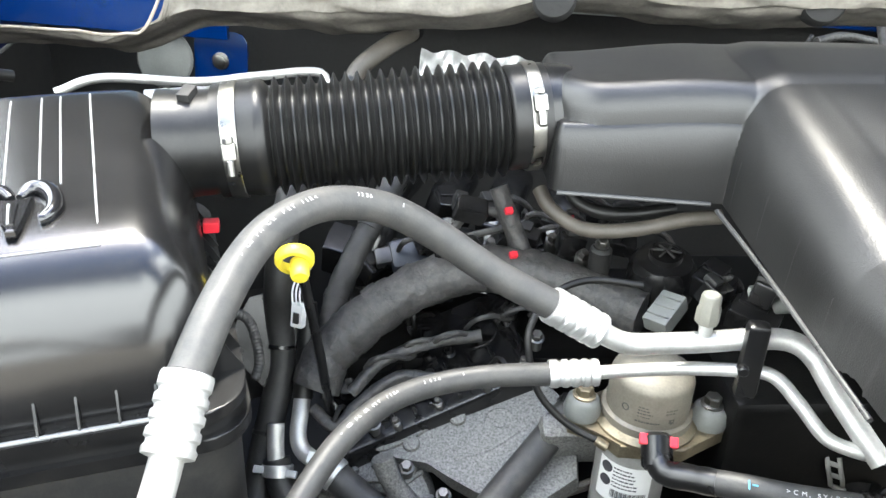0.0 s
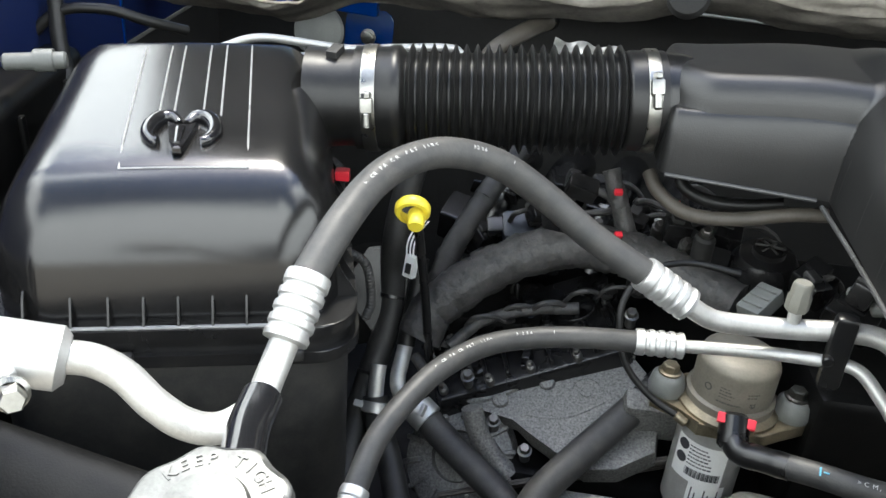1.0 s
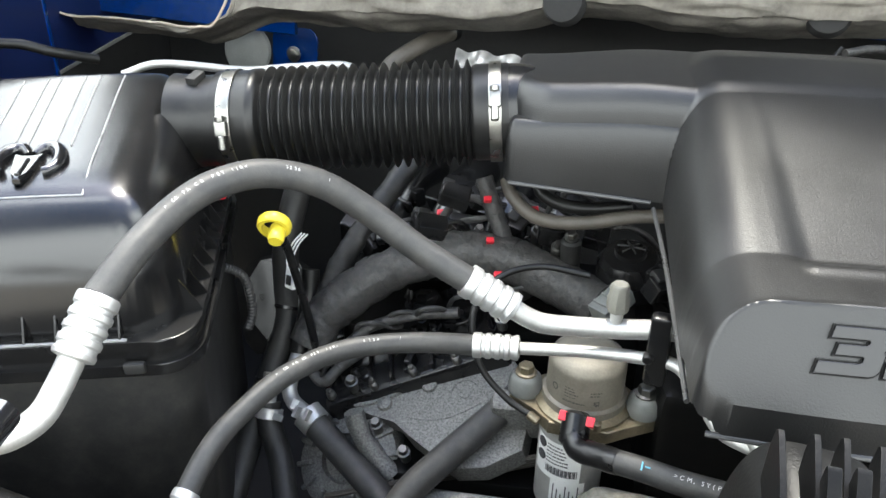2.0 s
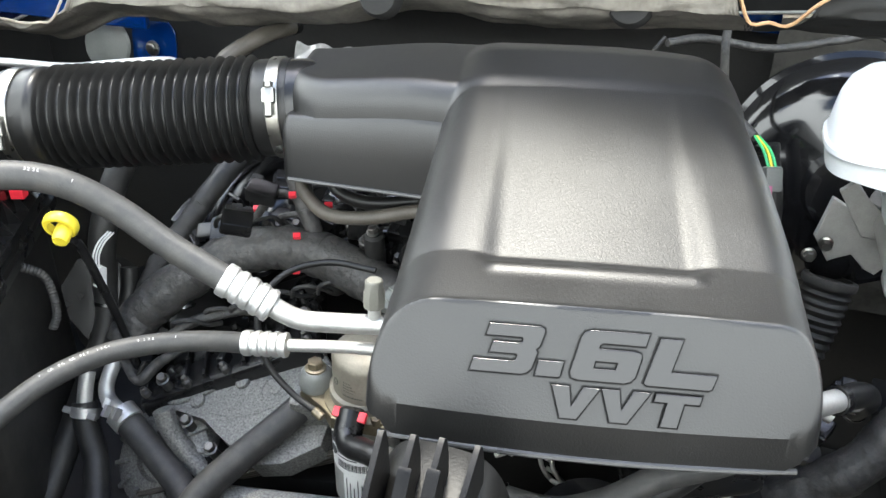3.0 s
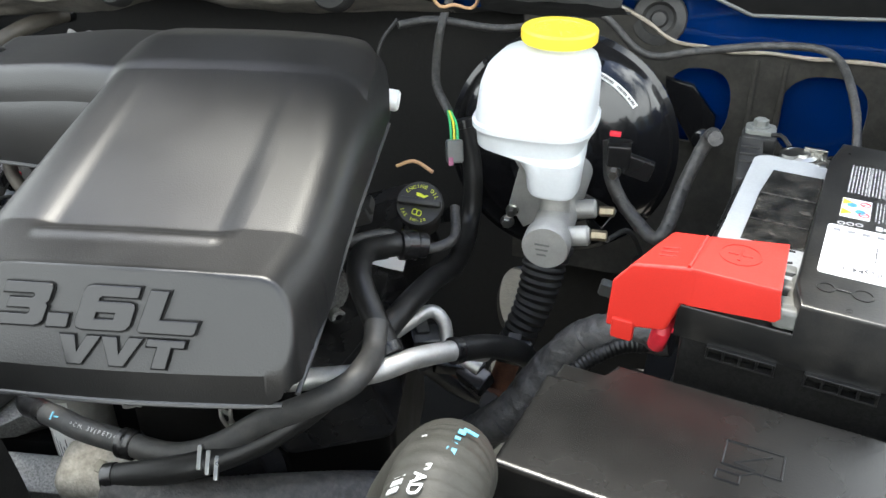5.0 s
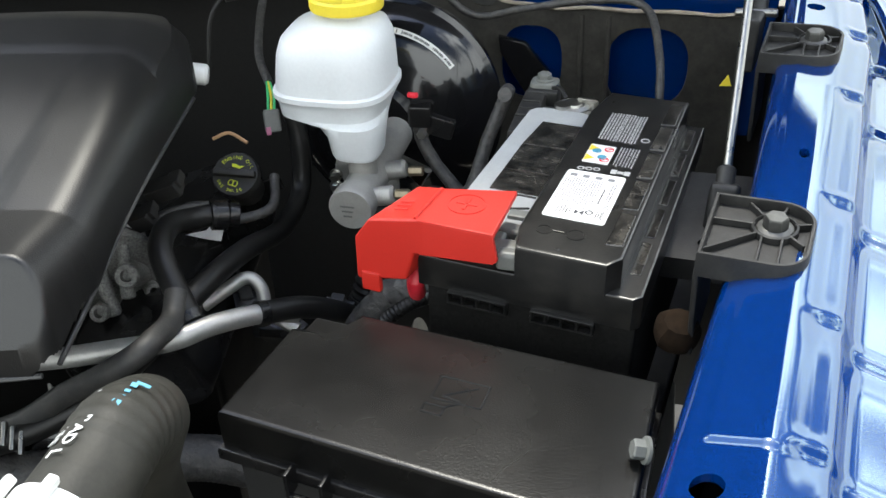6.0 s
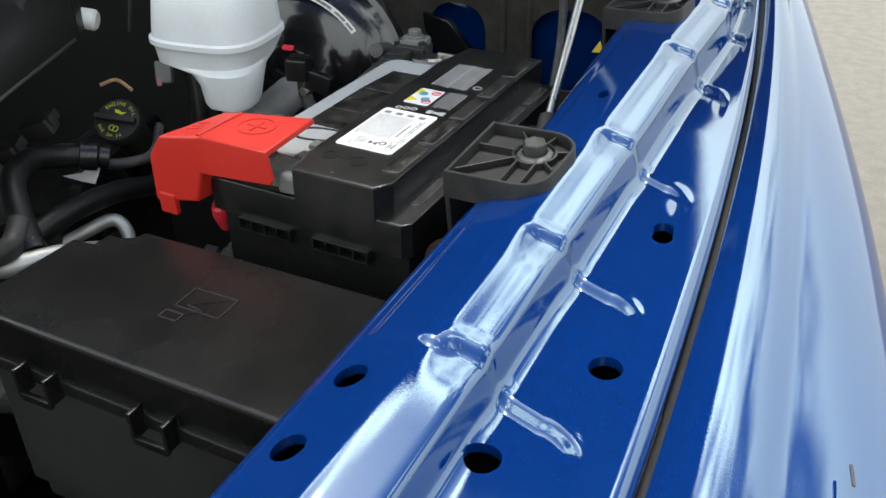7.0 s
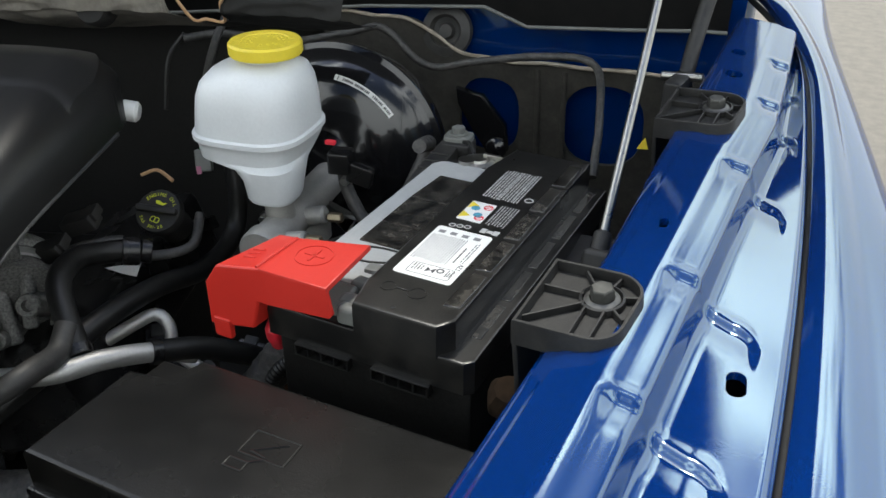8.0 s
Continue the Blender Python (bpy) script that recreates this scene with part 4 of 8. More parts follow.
tube(bm, [(-0.064, 0.290, 1.241), (-0.064, 0.267, 1.223), (-0.063, 0.245, 1.213), (-0.072, 0.221, 1.211), (-0.086, 0.206, 1.220), (-0.104, 0.201, 1.233),
          (-0.123, 0.200, 1.249), (-0.140, 0.194, 1.259), (-0.157, 0.182, 1.264)], 0.0100, 18, 0.004)
part("pipe", bm, ALU, hose_a, "bent aluminium pipe")
bm = B()
tube(bm, [(0.180, 0.554, 1.183), (0.200, 0.558, 1.171), (0.216, 0.563, 1.165), (0.245, 0.573, 1.163), (0.278, 0.581, 1.164), (0.322, 0.587, 1.170), (0.351, 0.588, 1.171),
          (0.370, 0.580, 1.163), (0.386, 0.562, 1.145), (0.406, 0.539, 1.125), (0.424, 0.52, 1.108)], 0.0095, 18, 0.004)
part("pipe", bm, ALU, hose_a, "bent aluminium pipe")
bm = B()
rod(bm, (-0.148, 0.186, 1.262), (-0.190, 0.160, 1.275), 0.019, 24)
block(bm, aim((-0.178, 0.166, 1.258), (0.2, -0.5, 0.8)), (0.034, 0.028, 0.024), 0.008, 3)
flange = part("flange_block", bm, CRIMP, hose_a, "cast aluminium flange block")
bm = B()
hexhead(bm, (-0.155, 0.150, 1.262), (0.6, -0.5, 0.25), 0.0075, 0.016)
part("flange_bolt", bm, STEEL, flange)
bm = B()
rod(bm, (0.278, 0.581, 1.170), (0.277, 0.583, 1.184), 0.0060, 16)
port = part("service_port", bm, ALU, hose_a, "service port stub")
bm = B()
lathe(bm, aim((0.277, 0.583, 1.183), (0, 0.05, 1)), [(0, 0), (0.0095, 0), (0.0105, 0.002), (0.0105, 0.014), (0.0092, 0.017), (0.0088, 0.026), (0.007, 0.028), (0, 0.028)], 8)
part("port_cap", bm, CAPGREY, port, "grey faceted plastic service port cap")



def hose_print(parent, pts, r, runs, face, size=0.0046):
    """Small pale characters printed along a hose, on the side that faces up front; runs: (distance, text)."""
    c = curve_points(pts, 0.001)
    for s0, text in runs:
        bm = B()
        for k, ch in enumerate(text):
            if ch == " ":
                continue
            i = min(int((s0 + 0.78 * size * k) / 0.001), len(c) - 3)
            d = (c[i + 2] - c[i]).normalized()
            f = Vector(face)
            f = (f - d * f.dot(d)).normalized()
            m = Matrix((d, f.cross(d), f)).transposed().to_4x4()
            m.translation = c[i] + f * (r + 0.0001) - f.cross(d) * size * 0.35
            lettering(bm, ch, m, size, 0.0001)
        part("print", bm, LIGHTINK, parent, "small pale print " + text)


hose_print(hose_a, A_PTS, 0.0128, ((0.075, "> CR PA CR PET IIR<"), (0.170, "3226"), (0.205, "1")), (0.25, -0.5, 0.8))
hose_b = thing("refrigerant_hose", "slim black rubber refrigerant hose with printed line, aluminium ends", "hose", "refrigerant hoses")
BP = [(-0.035, 0.337, 1.060), (-0.036, 0.377, 1.078), (-0.030, 0.412, 1.090), (-0.013, 0.463, 1.103), (0.014, 0.512, 1.107), (0.052, 0.545, 1.108), (0.100, 0.561, 1.113), (0.153, 0.557, 1.127)]
bm = B()
tube(bm, BP, 0.0105, 18)
part("rubber_hose", bm, RUBBER, hose_b)
hose_print(hose_b, BP, 0.0105, ((0.118, "> CR PA CR PET IIR<"), (0.205, "3226"), (0.235, "1")), (0.0, -0.45, 0.85), 0.0042)
crimp("crimp_sleeve", (0.149, 0.557, 1.1265), (0.193, 0.567, 1.128), 0.0120, hose_b)
crimp("crimp_sleeve", (-0.035, 0.342, 1.062), (-0.033, 0.300, 1.042), 0.0120, hose_b)
bm = B()
tube(bm, [(0.190, 0.566, 1.128), (0.258, 0.580, 1.133), (0.312, 0.577, 1.142), (0.340, 0.573, 1.143), (0.362, 0.559, 1.128), (0.383, 0.539, 1.112), (0.405, 0.529, 1.110), (0.43, 0.525, 1.11)], 0.0062, 16, 0.004)
part("pipe", bm, ALU, hose_b, "thin aluminium pipe")
bm = B()
block(bm, aim((0.320, 0.575, 1.118), (-0.02, 0.02, 1)), (0.020, 0.016, 0.075), 0.005)
rod(bm, (0.312, 0.572, 1.150), (0.312, 0.562, 1.150), 0.005, 12)
tagged(finish("pipe_bracket", bm, BLACK), "black plastic clip joining two aluminium pipes", "bracket")

# ---- battery ----
rnd = random.Random(7)
BAT = pose(0.889, 0.580, 0, 0, 0, -9)
battery = thing("battery", "dusty black car battery with white and printed labels on its lid", "battery")
bm = B()
block(bm, BAT @ pose(0.088, 0.153, 1.10), (0.168, 0.296, 0.172), 0.004)
part("case", bm, CASE, battery, "dusty speckled black battery case")
bm = B()
prism(bm, BAT, [(0, 0), (0.168, 0), (0.174, 0.006), (0.174, 0.305), (0, 0.305)], 1.258, 1.286, 0.0025)
prism(bm, BAT, [(0.079, -0.0005), (0.147, -0.0005), (0.156, 0.012), (0.156, 0.303), (0.079, 0.303), (0.072, 0.25), (0.072, 0.03)], 1.283, 1.311, 0.003)
prism(bm, BAT, [(0.004, 0.06), (0.072, 0.06), (0.072, 0.25), (0.004, 0.25)], 1.283, 1.2945, 0.003)
lid = part("lid", bm, BATBLACK, battery, "dusty black stepped lid", 30)
for x0, x1 in ((0.026, 0.073), (0.094, 0.141)):
    bm = B()
    n = 5
    for z in (1.2475, 1.2568):
        block(bm, BAT @ pose((x0 + x1) / 2, -0.0005, z), (x1 - x0, 0.007, 0.0016), 0.0005)
    for i in range(n):
        block(bm, BAT @ pose(x0 + (x1 - x0) * i / (n - 1), -0.0005, 1.2475), (0.0018, 0.007, 0.0105), 0.0005)
    part("ladder_clip", bm, BATBLACK, battery, "moulded row of open clips")
bm = B()
for dx, r in ((0.088, 0.0065), (0.112, 0.0075)):
    lathe(bm, BAT @ pose(dx + 0.004, 0.030, 1.3108), [(r, 0), (r, 0.0009), (r - 0.0014, 0.0009), (r - 0.0014, 0)], 24)
block(bm, BAT @ pose(0.103, 0.030, 1.311), (0.010, 0.0015, 0.0012), 0.0004)
part("embossed_marks", bm, BATBLACK, lid, "embossed rings on the lid")
bm = B()
lathe(bm, BAT @ pose(0.109, 0.0065, 1.3112), [(0.0022, 0), (0.0016, 0.0003), (0, 0.0001)], 12)
part("vent_hole", bm, DEEP, lid)
bm = B()
prism(bm, BAT @ pose(0.0405, 0.155, 0), rounded(0.067, 0.235, 0.012), 1.2945, 1.2975, 0.001)
insert = part("grey_insert", bm, GREYBAT, battery, "pale grey moulded insert")
for y0, y1 in ((0.0975, 0.1335), (0.1345, 0.1855), (0.1865, 0.2385)):
    bm = B()
    prism(bm, BAT, [(0.0235, y0), (0.0725, y0), (0.0725, y1), (0.0235 + 0.004 * (y1 > 0.23), y1)], 1.2955, 1.2992, 0.0016)
    part("cell_cover", bm, BATCELL, insert, "glossy black cell cover")
bm = B()
tube(bm, [BAT @ Vector((x, y, 1.2978)) for x, y in ((0.066, 0.094), (0.050, 0.094), (0.034, 0.090), (0.026, 0.080), (0.032, 0.070), (0.048, 0.070), (0.066, 0.076))], 0.0011, 6, 0.003)
part("moulded_groove", bm, DULL, insert, "dark looped groove")
for i in range(5):
    bm = B()
    prism(bm, BAT, [(0.1395, 0.024 + 0.054 * i), (0.1525, 0.026 + 0.054 * i), (0.1525, 0.072 + 0.054 * i), (0.1405, 0.073 + 0.054 * i)], 1.3105, 1.3122, 0.0008)
    part("side_panel", bm, BATCELL, battery, "glossy panel along the lid edge")


for i in range(5):
    bm = B()
    prism(bm, BAT, [(0.1590, 0.030 + 0.054 * i), (0.1670, 0.031 + 0.054 * i), (0.1670, 0.076 + 0.054 * i), (0.1590, 0.077 + 0.054 * i)], 1.2855, 1.2868, 0.0006)
    part("ledge_panel", bm, BATCELL, battery, "glossy panel on the lower ledge of the lid")


def print_rows(parent, ink, x0, dx, rows, y0, y1, thick, z):
    """Rows of small print: short bars of the words' lengths along the lid."""
    for i in range(rows):
        y = y0 + rnd.uniform(0, 0.003)
        bm = B()
        while y < y1:
            w = min(rnd.uniform(0.0018, 0.0075), y1 - y + 0.0015)
            prism(bm, BAT @ pose(x0 + dx * i, y + w / 2, 0), rounded(thick * rnd.uniform(0.75, 1.1), w, 0.0002, 1), z, z + 0.0002)
            y += w + rnd.uniform(0.0006, 0.0016)
        part("print_line", bm, ink, parent)


bm = B()
prism(bm, BAT @ pose(0.108, 0.0885, 0), rounded(0.049, 0.079, 0.003, 4), 1.3112, 1.3118)
white_label = part("white_label", bm, PAPER, battery, "white paper label with small grey print")
SMALLINK = material("grey_print", (0.20, 0.20, 0.21), 0.5, var=0.1)
print_rows(white_label, SMALLINK, 0.0865, 0.0021, 15, 0.072, 0.113, 0.0008, 1.3118)
print_rows(white_label, INK, 0.1205, 0.003, 1, 0.078, 0.104, 0.0015, 1.3118)
print_rows(white_label, SMALLINK, 0.1255, 0.0022, 2, 0.080, 0.112, 0.0010, 1.3118)
for k in range(4):
    bm = B()
    block(bm, BAT @ pose(0.0905 + 0.0105 * k, 0.1195, 1.3119), (0.0055, 0.0042, 0.0003))
    part("print_box", bm, SMALLINK, white_label)
bm = B()
outer, inner = rounded(0.036, 0.0155, 0.002, 4), rounded(0.0348, 0.0143, 0.0015, 4)
for (a, b), (c, d) in zip(zip(outer, outer[1:] + outer[:1]), zip(inner, inner[1:] + inner[:1])):
    bm.faces.new([bm.verts.new(BAT @ Vector((0.1105 + x, 0.0605 + y, 1.3121))) for x, y in (a, b, d, c)])
bmesh.ops.remove_doubles(bm, verts=bm.verts, dist=1e-6)
part("print_border", bm, INK, white_label, "thin rounded border")
bm = B()
lathe(bm, BAT @ pose(0.1175, 0.0635, 1.3118), [(0.0032, 0), (0.0032, 0.0002), (0.0019, 0.0002), (0.0019, 0)], 18)
part("print_ring", bm, INK, white_label)
bm = B()
for sx in (-1, 1):
    prism(bm, BAT @ pose(0.1100, 0.0615, 0), [(0, 0), (0.0036 * sx, 0.0036 * sx), (0.0036 * sx, -0.0036 * sx)], 1.3118, 1.3120)
part("print_bar", bm, INK, white_label)
print_rows(white_label, INK, 0.0955, 0.0024, 4, 0.0565, 0.0655, 0.0010, 1.3118)
print_rows(white_label, INK, 0.1235, 0.0018, 3, 0.0555, 0.0655, 0.0008, 1.3118)
bm = B()
lettering(bm, "12V", BAT @ pose(0.1305, 0.069, 1.3119, 0, 0, 90), 0.0062, 0.0001)
part("print", bm, INK, white_label)
bm = B()
prism(bm, BAT @ pose(0.101, 0.1635, 0), rounded(0.0225, 0.035, 0.001, 2), 1.3112, 1.3117)
sign = part("warning_panel", bm, PAPER, battery, "small panel of warning signs")
for k in (0, 1):
    bm = B()
    prism(bm, BAT @ pose(0.0945, 0.1545 + 0.019 * k, 0), [(-0.0042, -0.0058), (0.0042, 0), (-0.0042, 0.0058)], 1.3117, 1.3120)
    part("yellow_triangle", bm, YELLOW, sign)
    bm = B()
    lathe(bm, BAT @ pose(0.1010 + 0.0035 * (1 - 2 * k), 0.158 + 0.011 * k, 1.3117), [(0, 0.0003), (0.0040, 0.0003), (0.0040, 0)], 16)
    part("blue_disc", bm, BLUEINK, sign)
    bm = B()
    q = BAT @ pose(0.1075, 0.1535 + 0.020 * k, 1.3117)
    lathe(bm, q, [(0.0042, 0), (0.0042, 0.0003), (0.0032, 0.0003), (0.0032, 0)], 20)
    block(bm, q @ pose(0, 0, 0.0001, 0, 0, 40), (0.0072, 0.0009, 0.0003))
    part("red_ring", bm, WIRERED, sign, "red prohibition ring")
print_rows(battery, LIGHTINK, 0.0925, 0.0027, 13, 0.192, 0.252, 0.0013, 1.3111)
print_rows(battery, LIGHTINK, 0.1165, 0.0026, 7, 0.146, 0.182, 0.0010, 1.3111)
for dx in (0.1075, 0.1205):
    bm = B()
    block(bm, BAT @ pose(dx, 0.222, 1.3113), (0.0004, 0.058, 0.0003))
    part("print_rule", bm, LIGHTINK, battery)
for x, y, r in ((0.133, 0.203, 0.0042), (0.0925, 0.134, 0.0030), (0.099, 0.135, 0.0030), (0.1055, 0.136, 0.0030)):
    bm = B()
    lathe(bm, BAT @ pose(x, y, 1.3111), [(r, 0), (r, 0.0003), (r - 0.0011, 0.0003), (r - 0.0011, 0)], 16)
    part("print_ring", bm, LIGHTINK, battery)
for k, w in enumerate((0.007, 0.004, 0.007)):
    bm = B()
    block(bm, BAT @ pose(0.120 + 0.0055 * k, 0.136, 1.3112), (0.005, w, 0.0003))
    part("print_bar", bm, LIGHTINK, battery)
for y in (0.027, 0.279):
    bm = B()
    lathe(bm, BAT @ pose(0.036, y, 1.283), [(0.0095, 0), (0.0085, 0.018), (0, 0.018)], 20)
    part("terminal_post", bm, STEEL, battery)

sensor = thing("battery_clamp", "grey steel negative battery clamp with black current sensor", "clamp")
bm = B()
lathe(bm, BAT @ pose(0.044, 0.288, 1.288), [(0.0175, 0), (0.0175, 0.009), (0.013, 0.011), (0.011, 0.010), (0.0095, 0.0125), (0, 0.0125)], 28)
block(bm, BAT @ pose(0.063, 0.288, 1.289), (0.020, 0.019, 0.005), 0.0015)
block(bm, BAT @ pose(0.058, 0.296, 1.293), (0.022, 0.004, 0.010), 0.001)
part("clamp", bm, STEEL, sensor)
bm = B()
rod(bm, BAT @ Vector((0.066, 0.274, 1.293)), BAT @ Vector((0.061, 0.302, 1.296)), 0.0035, 12)
hexhead(bm, BAT @ Vector((0.066, 0.274, 1.293)), (0.1, -0.9, -0.05), 0.006, 0.007)
part("clamp_bolt", bm, STEEL, sensor)
bm = B()
block(bm, BAT @ pose(0.002, 0.272, 1.268, 0, 0, 8), (0.024, 0.108, 0.026), 0.004)
block(bm, BAT @ pose(0.001, 0.330, 1.274, 0, 0, 8), (0.034, 0.030, 0.022), 0.004)
block(bm, BAT @ pose(0.008, 0.212, 1.252, -30, 0, 8), (0.022, 0.030, 0.022), 0.004)
for k in range(3):
    block(bm, BAT @ pose(0.003 - 0.002 * k, 0.255 + 0.018 * k, 1.2930, 0, 0, 8), (0.018, 0.003, 0.003), 0.0008)
part("sensor_body", bm, DULL, sensor)
bm = B()
prism(bm, BAT @ pose(0.001, 0.333, 1.294, 0, 0, 8), rounded(0.030, 0.024, 0.006, 4), 0, 0.007, 0.002)
hexhead(bm, BAT @ Vector((0.000, 0.334, 1.301)), (0, 0, 1), 0.0075, 0.008)
part("stud_nut", bm, GREYPLASTIC, sensor)
bm = B()
tube(bm, [BAT @ Vector(p) for p in ((0.014, 0.318, 1.300), (0.024, 0.312, 1.303), (0.034, 0.300, 1.298))], 0.0022, 8)
part("sensor_lead", bm, RUBBER_SHINY, sensor)

# red terminal cover: flat top hinged to a sloped flap that hangs over the battery's edge
red = thing("terminal_cover", "red plastic positive terminal cover with embossed plus sign", "terminal cover")
front = ((-0.0485, 1.298), (-0.035, 1.317), (0.004, 1.3245), (0.012, 1.3246), (0.0115, 1.294), (0.0024, 1.293), (-0.005, 1.267), (-0.0495, 1.258))
back = ((-0.034, 0.050), (-0.019, 0.0495), (0.006, 0.040), (0.013, 0.040), (0.013, 0.042), (0.008, 0.044), (0.0, 0.046), (-0.036, 0.050))
bm = B()
near = [bm.verts.new(BAT @ Vector((x, -0.012, z))) for x, z in front]
far = [bm.verts.new(BAT @ Vector((x, y, z))) for (x, y), (_, z) in zip(back, front)]
bm.faces.new(near[::-1])
bm.faces.new(far)
for i in range(8):
    bm.faces.new((near[i], near[(i + 1) % 8], far[(i + 1) % 8], far[i]))
bmesh.ops.recalc_face_normals(bm, faces=bm.faces)
bmesh.ops.bevel(bm, geom=list(bm.edges), offset=0.0024, segments=3, affect="EDGES", profile=0.5)
shell = part("shell", bm, RED, red, "", 30)
bm = B()
prism(bm, BAT, [(0.006, -0.012), (0.066, -0.012), (0.062, 0.055), (0.008, 0.040)], 1.3205, 1.3250, 0.0016)
part("top_flap", bm, RED, red, "thin flat flap over the clamp")
bm = B()
prism(bm, BAT @ pose(0, -0.0085, 0, 90, 0, 0), [(0.006, 1.2935), (0.066, 1.2985), (0.069, 1.3020), (0.0655, 1.3225), (0.006, 1.3225)], 0, 0.0033, 0.001)
part("front_lip", bm, RED, red)
bm = B()
tube(bm, [BAT @ Vector(p) for p in ((0.004, -0.0105, 1.3248), (0.005, 0.015, 1.3250), (0.006, 0.038, 1.3248))], 0.0013, 8)
part("hinge", bm, RED, red)
bm = B()
for k in range(3):
    y = 0.004 + 0.006 * k
    tube(bm, [BAT @ Vector((-0.020, y, 1.3200)), BAT @ Vector((-0.014, y, 1.3211)), BAT @ Vector((-0.008, y, 1.3222))], 0.0007, 6)
part("louvre", bm, RED, shell, "fine moulded lines on the flap")
bm = B()
lathe(bm, BAT @ pose(0.033, 0.022, 1.3248), [(0.0150, 0), (0.0150, 0.0009), (0.0137, 0.0009), (0.0137, 0)], 36)
block(bm, BAT @ pose(0.033, 0.022, 1.3249), (0.017, 0.0024, 0.0010), 0.0003)
block(bm, BAT @ pose(0.033, 0.022, 1.3249), (0.0024, 0.017, 0.0010), 0.0003)
part("plus_sign", bm, RED, red, "embossed plus in a ring")
bm = B()
block(bm, BAT @ pose(-0.036, -0.011, 1.250), (0.017, 0.006, 0.018), 0.002)
part("tab", bm, RED, red)
bm = B()
block(bm, BAT @ pose(0.072, 0.006, 1.286, 0, 0, 6), (0.018, 0.012, 0.016), 0.004, 3)
rod(bm, BAT @ Vector((0.080, 0.006, 1.294)), BAT @ Vector((0.0825, 0.006, 1.294)), 0.005, 16)
block(bm, BAT @ pose(0.068, 0.020, 1.286, 0, 0, 10), (0.026, 0.016, 0.013), 0.004, 3)
block(bm, BAT @ pose(0.066, 0.042, 1.291, 0, 0, -6), (0.026, 0.014, 0.009), 0.003, 3)
block(bm, BAT @ pose(0.062, 0.062, 1.295, 0, 0, 4), (0.018, 0.012, 0.006), 0.002)
rod(bm, BAT @ Vector((0.073, 0.010, 1.294)), BAT @ Vector((0.073, 0.055, 1.298)), 0.004, 12)
block(bm, BAT @ pose(0.040, 0.022, 1.284, 0, 0, 4), (0.046, 0.030, 0.014), 0.004, 3)
tagged(finish("terminal_clamp", bm, GREYPLASTIC), "dull grey lead positive battery clamp under red cover", "clamp")

# ---- fuse box ----
FB = pose(0.793, 0.417, 0, 0, 0, -7.2)
fuse = thing("fuse_box", "black grained plastic fuse box with clipped lid and notched corner", "fuse box")
bm = B()
prism(bm, FB, [(0.0, 0.0), (0.276, -0.004), (0.272, 0.127), (0.046, 0.127), (0.036, 0.093), (0.003, 0.096)], 1.222, 1.254, 0.004)
prism(bm, FB, [(0.003, 0.092), (0.040, 0.092), (0.046, 0.127), (0.006, 0.127)], 1.222, 1.2415, 0.003)
part("lid", bm, FUSEBLACK, fuse, "dusty grained black lid", 30)
bm = B()
prism(bm, FB, [(-0.003, -0.004), (0.280, -0.008), (0.276, 0.131), (0.003, 0.131)], 1.212, 1.222, 0.002)
part("flange", bm, BLACK, fuse)
bm = B()
prism(bm, FB, [(0.006, 0.006), (0.268, 0.006), (0.266, 0.122), (0.008, 0.122)], 1.09, 1.212)
part("base", bm, DEEP, fuse)
for u in (0.07, 0.165):
    bm = B()
    block(bm, FB @ pose(u - 0.013, -0.010, 1.208), (0.003, 0.012, 0.022), 0.0008)
    block(bm, FB @ pose(u + 0.013, -0.010, 1.208), (0.003, 0.012, 0.022), 0.0008)
    block(bm, FB @ pose(u, -0.014, 1.205), (0.026, 0.004, 0.006), 0.0008)
    part("clip", bm, BLACK, fuse)
bm = B()
for q in (((0.130, 0.060), (0.165, 0.060)), ((0.130, 0.060), (0.130, 0.082)), ((0.130, 0.082), (0.165, 0.082)), ((0.165, 0.060), (0.165, 0.082)), ((0.137, 0.064), (0.158, 0.078)), ((0.137, 0.064), (0.150, 0.062)),
          ((0.128, 0.046), (0.142, 0.046)), ((0.128, 0.046), (0.128, 0.054)), ((0.128, 0.054), (0.142, 0.054)), ((0.142, 0.046), (0.142, 0.054)), ((0.142, 0.054), (0.150, 0.060))):
    tube(bm, [FB @ Vector((*q[0], 1.2541)), FB @ Vector((*[(a + b) / 2 for a, b in zip(*q)], 1.2541)), FB @ Vector((*q[1], 1.2541))], 0.0008, 6)
part("embossed_symbol", bm, FUSEBLACK, fuse, "embossed book and pictogram outline")

# ---- brake booster, master cylinder, reservoir ----
boost = thing("brake_booster", "round gloss black brake booster with curved white label", "brake booster")
bm = B()
BM = aim((0.705, 1.09, 1.165), (0.02, -1, 0.10))
lathe(bm, BM, [(0.10, -0.08), (0.150, -0.05), (0.157, -0.02), (0.157, -0.012), (0.150, -0.008), (0.146, 0.0), (0.140, 0.012), (0.120, 0.032), (0.09, 0.045), (0.055, 0.052), (0.05, 0.07), (0.0, 0.072)], 72)
part("shell", bm, BOOSTER, boost, "", 30)
bm = B()
for k in range(16):
    a0, a1 = radians(82 - 2.7 * k), radians(82 - 2.7 * (k + 1))
    vs = [BM @ Vector((r * math.cos(a), r * math.sin(a), h)) for a, r, h in ((a0, 0.1260, 0.0288), (a0, 0.1195, 0.0335), (a1, 0.1195, 0.0335), (a1, 0.1260, 0.0288))]
    bm.faces.new([bm.verts.new(v) for v in vs])
bmesh.ops.remove_doubles(bm, verts=bm.verts, dist=1e-5)
strip = part("label", bm, PAPER, boost, "curved white label strip")
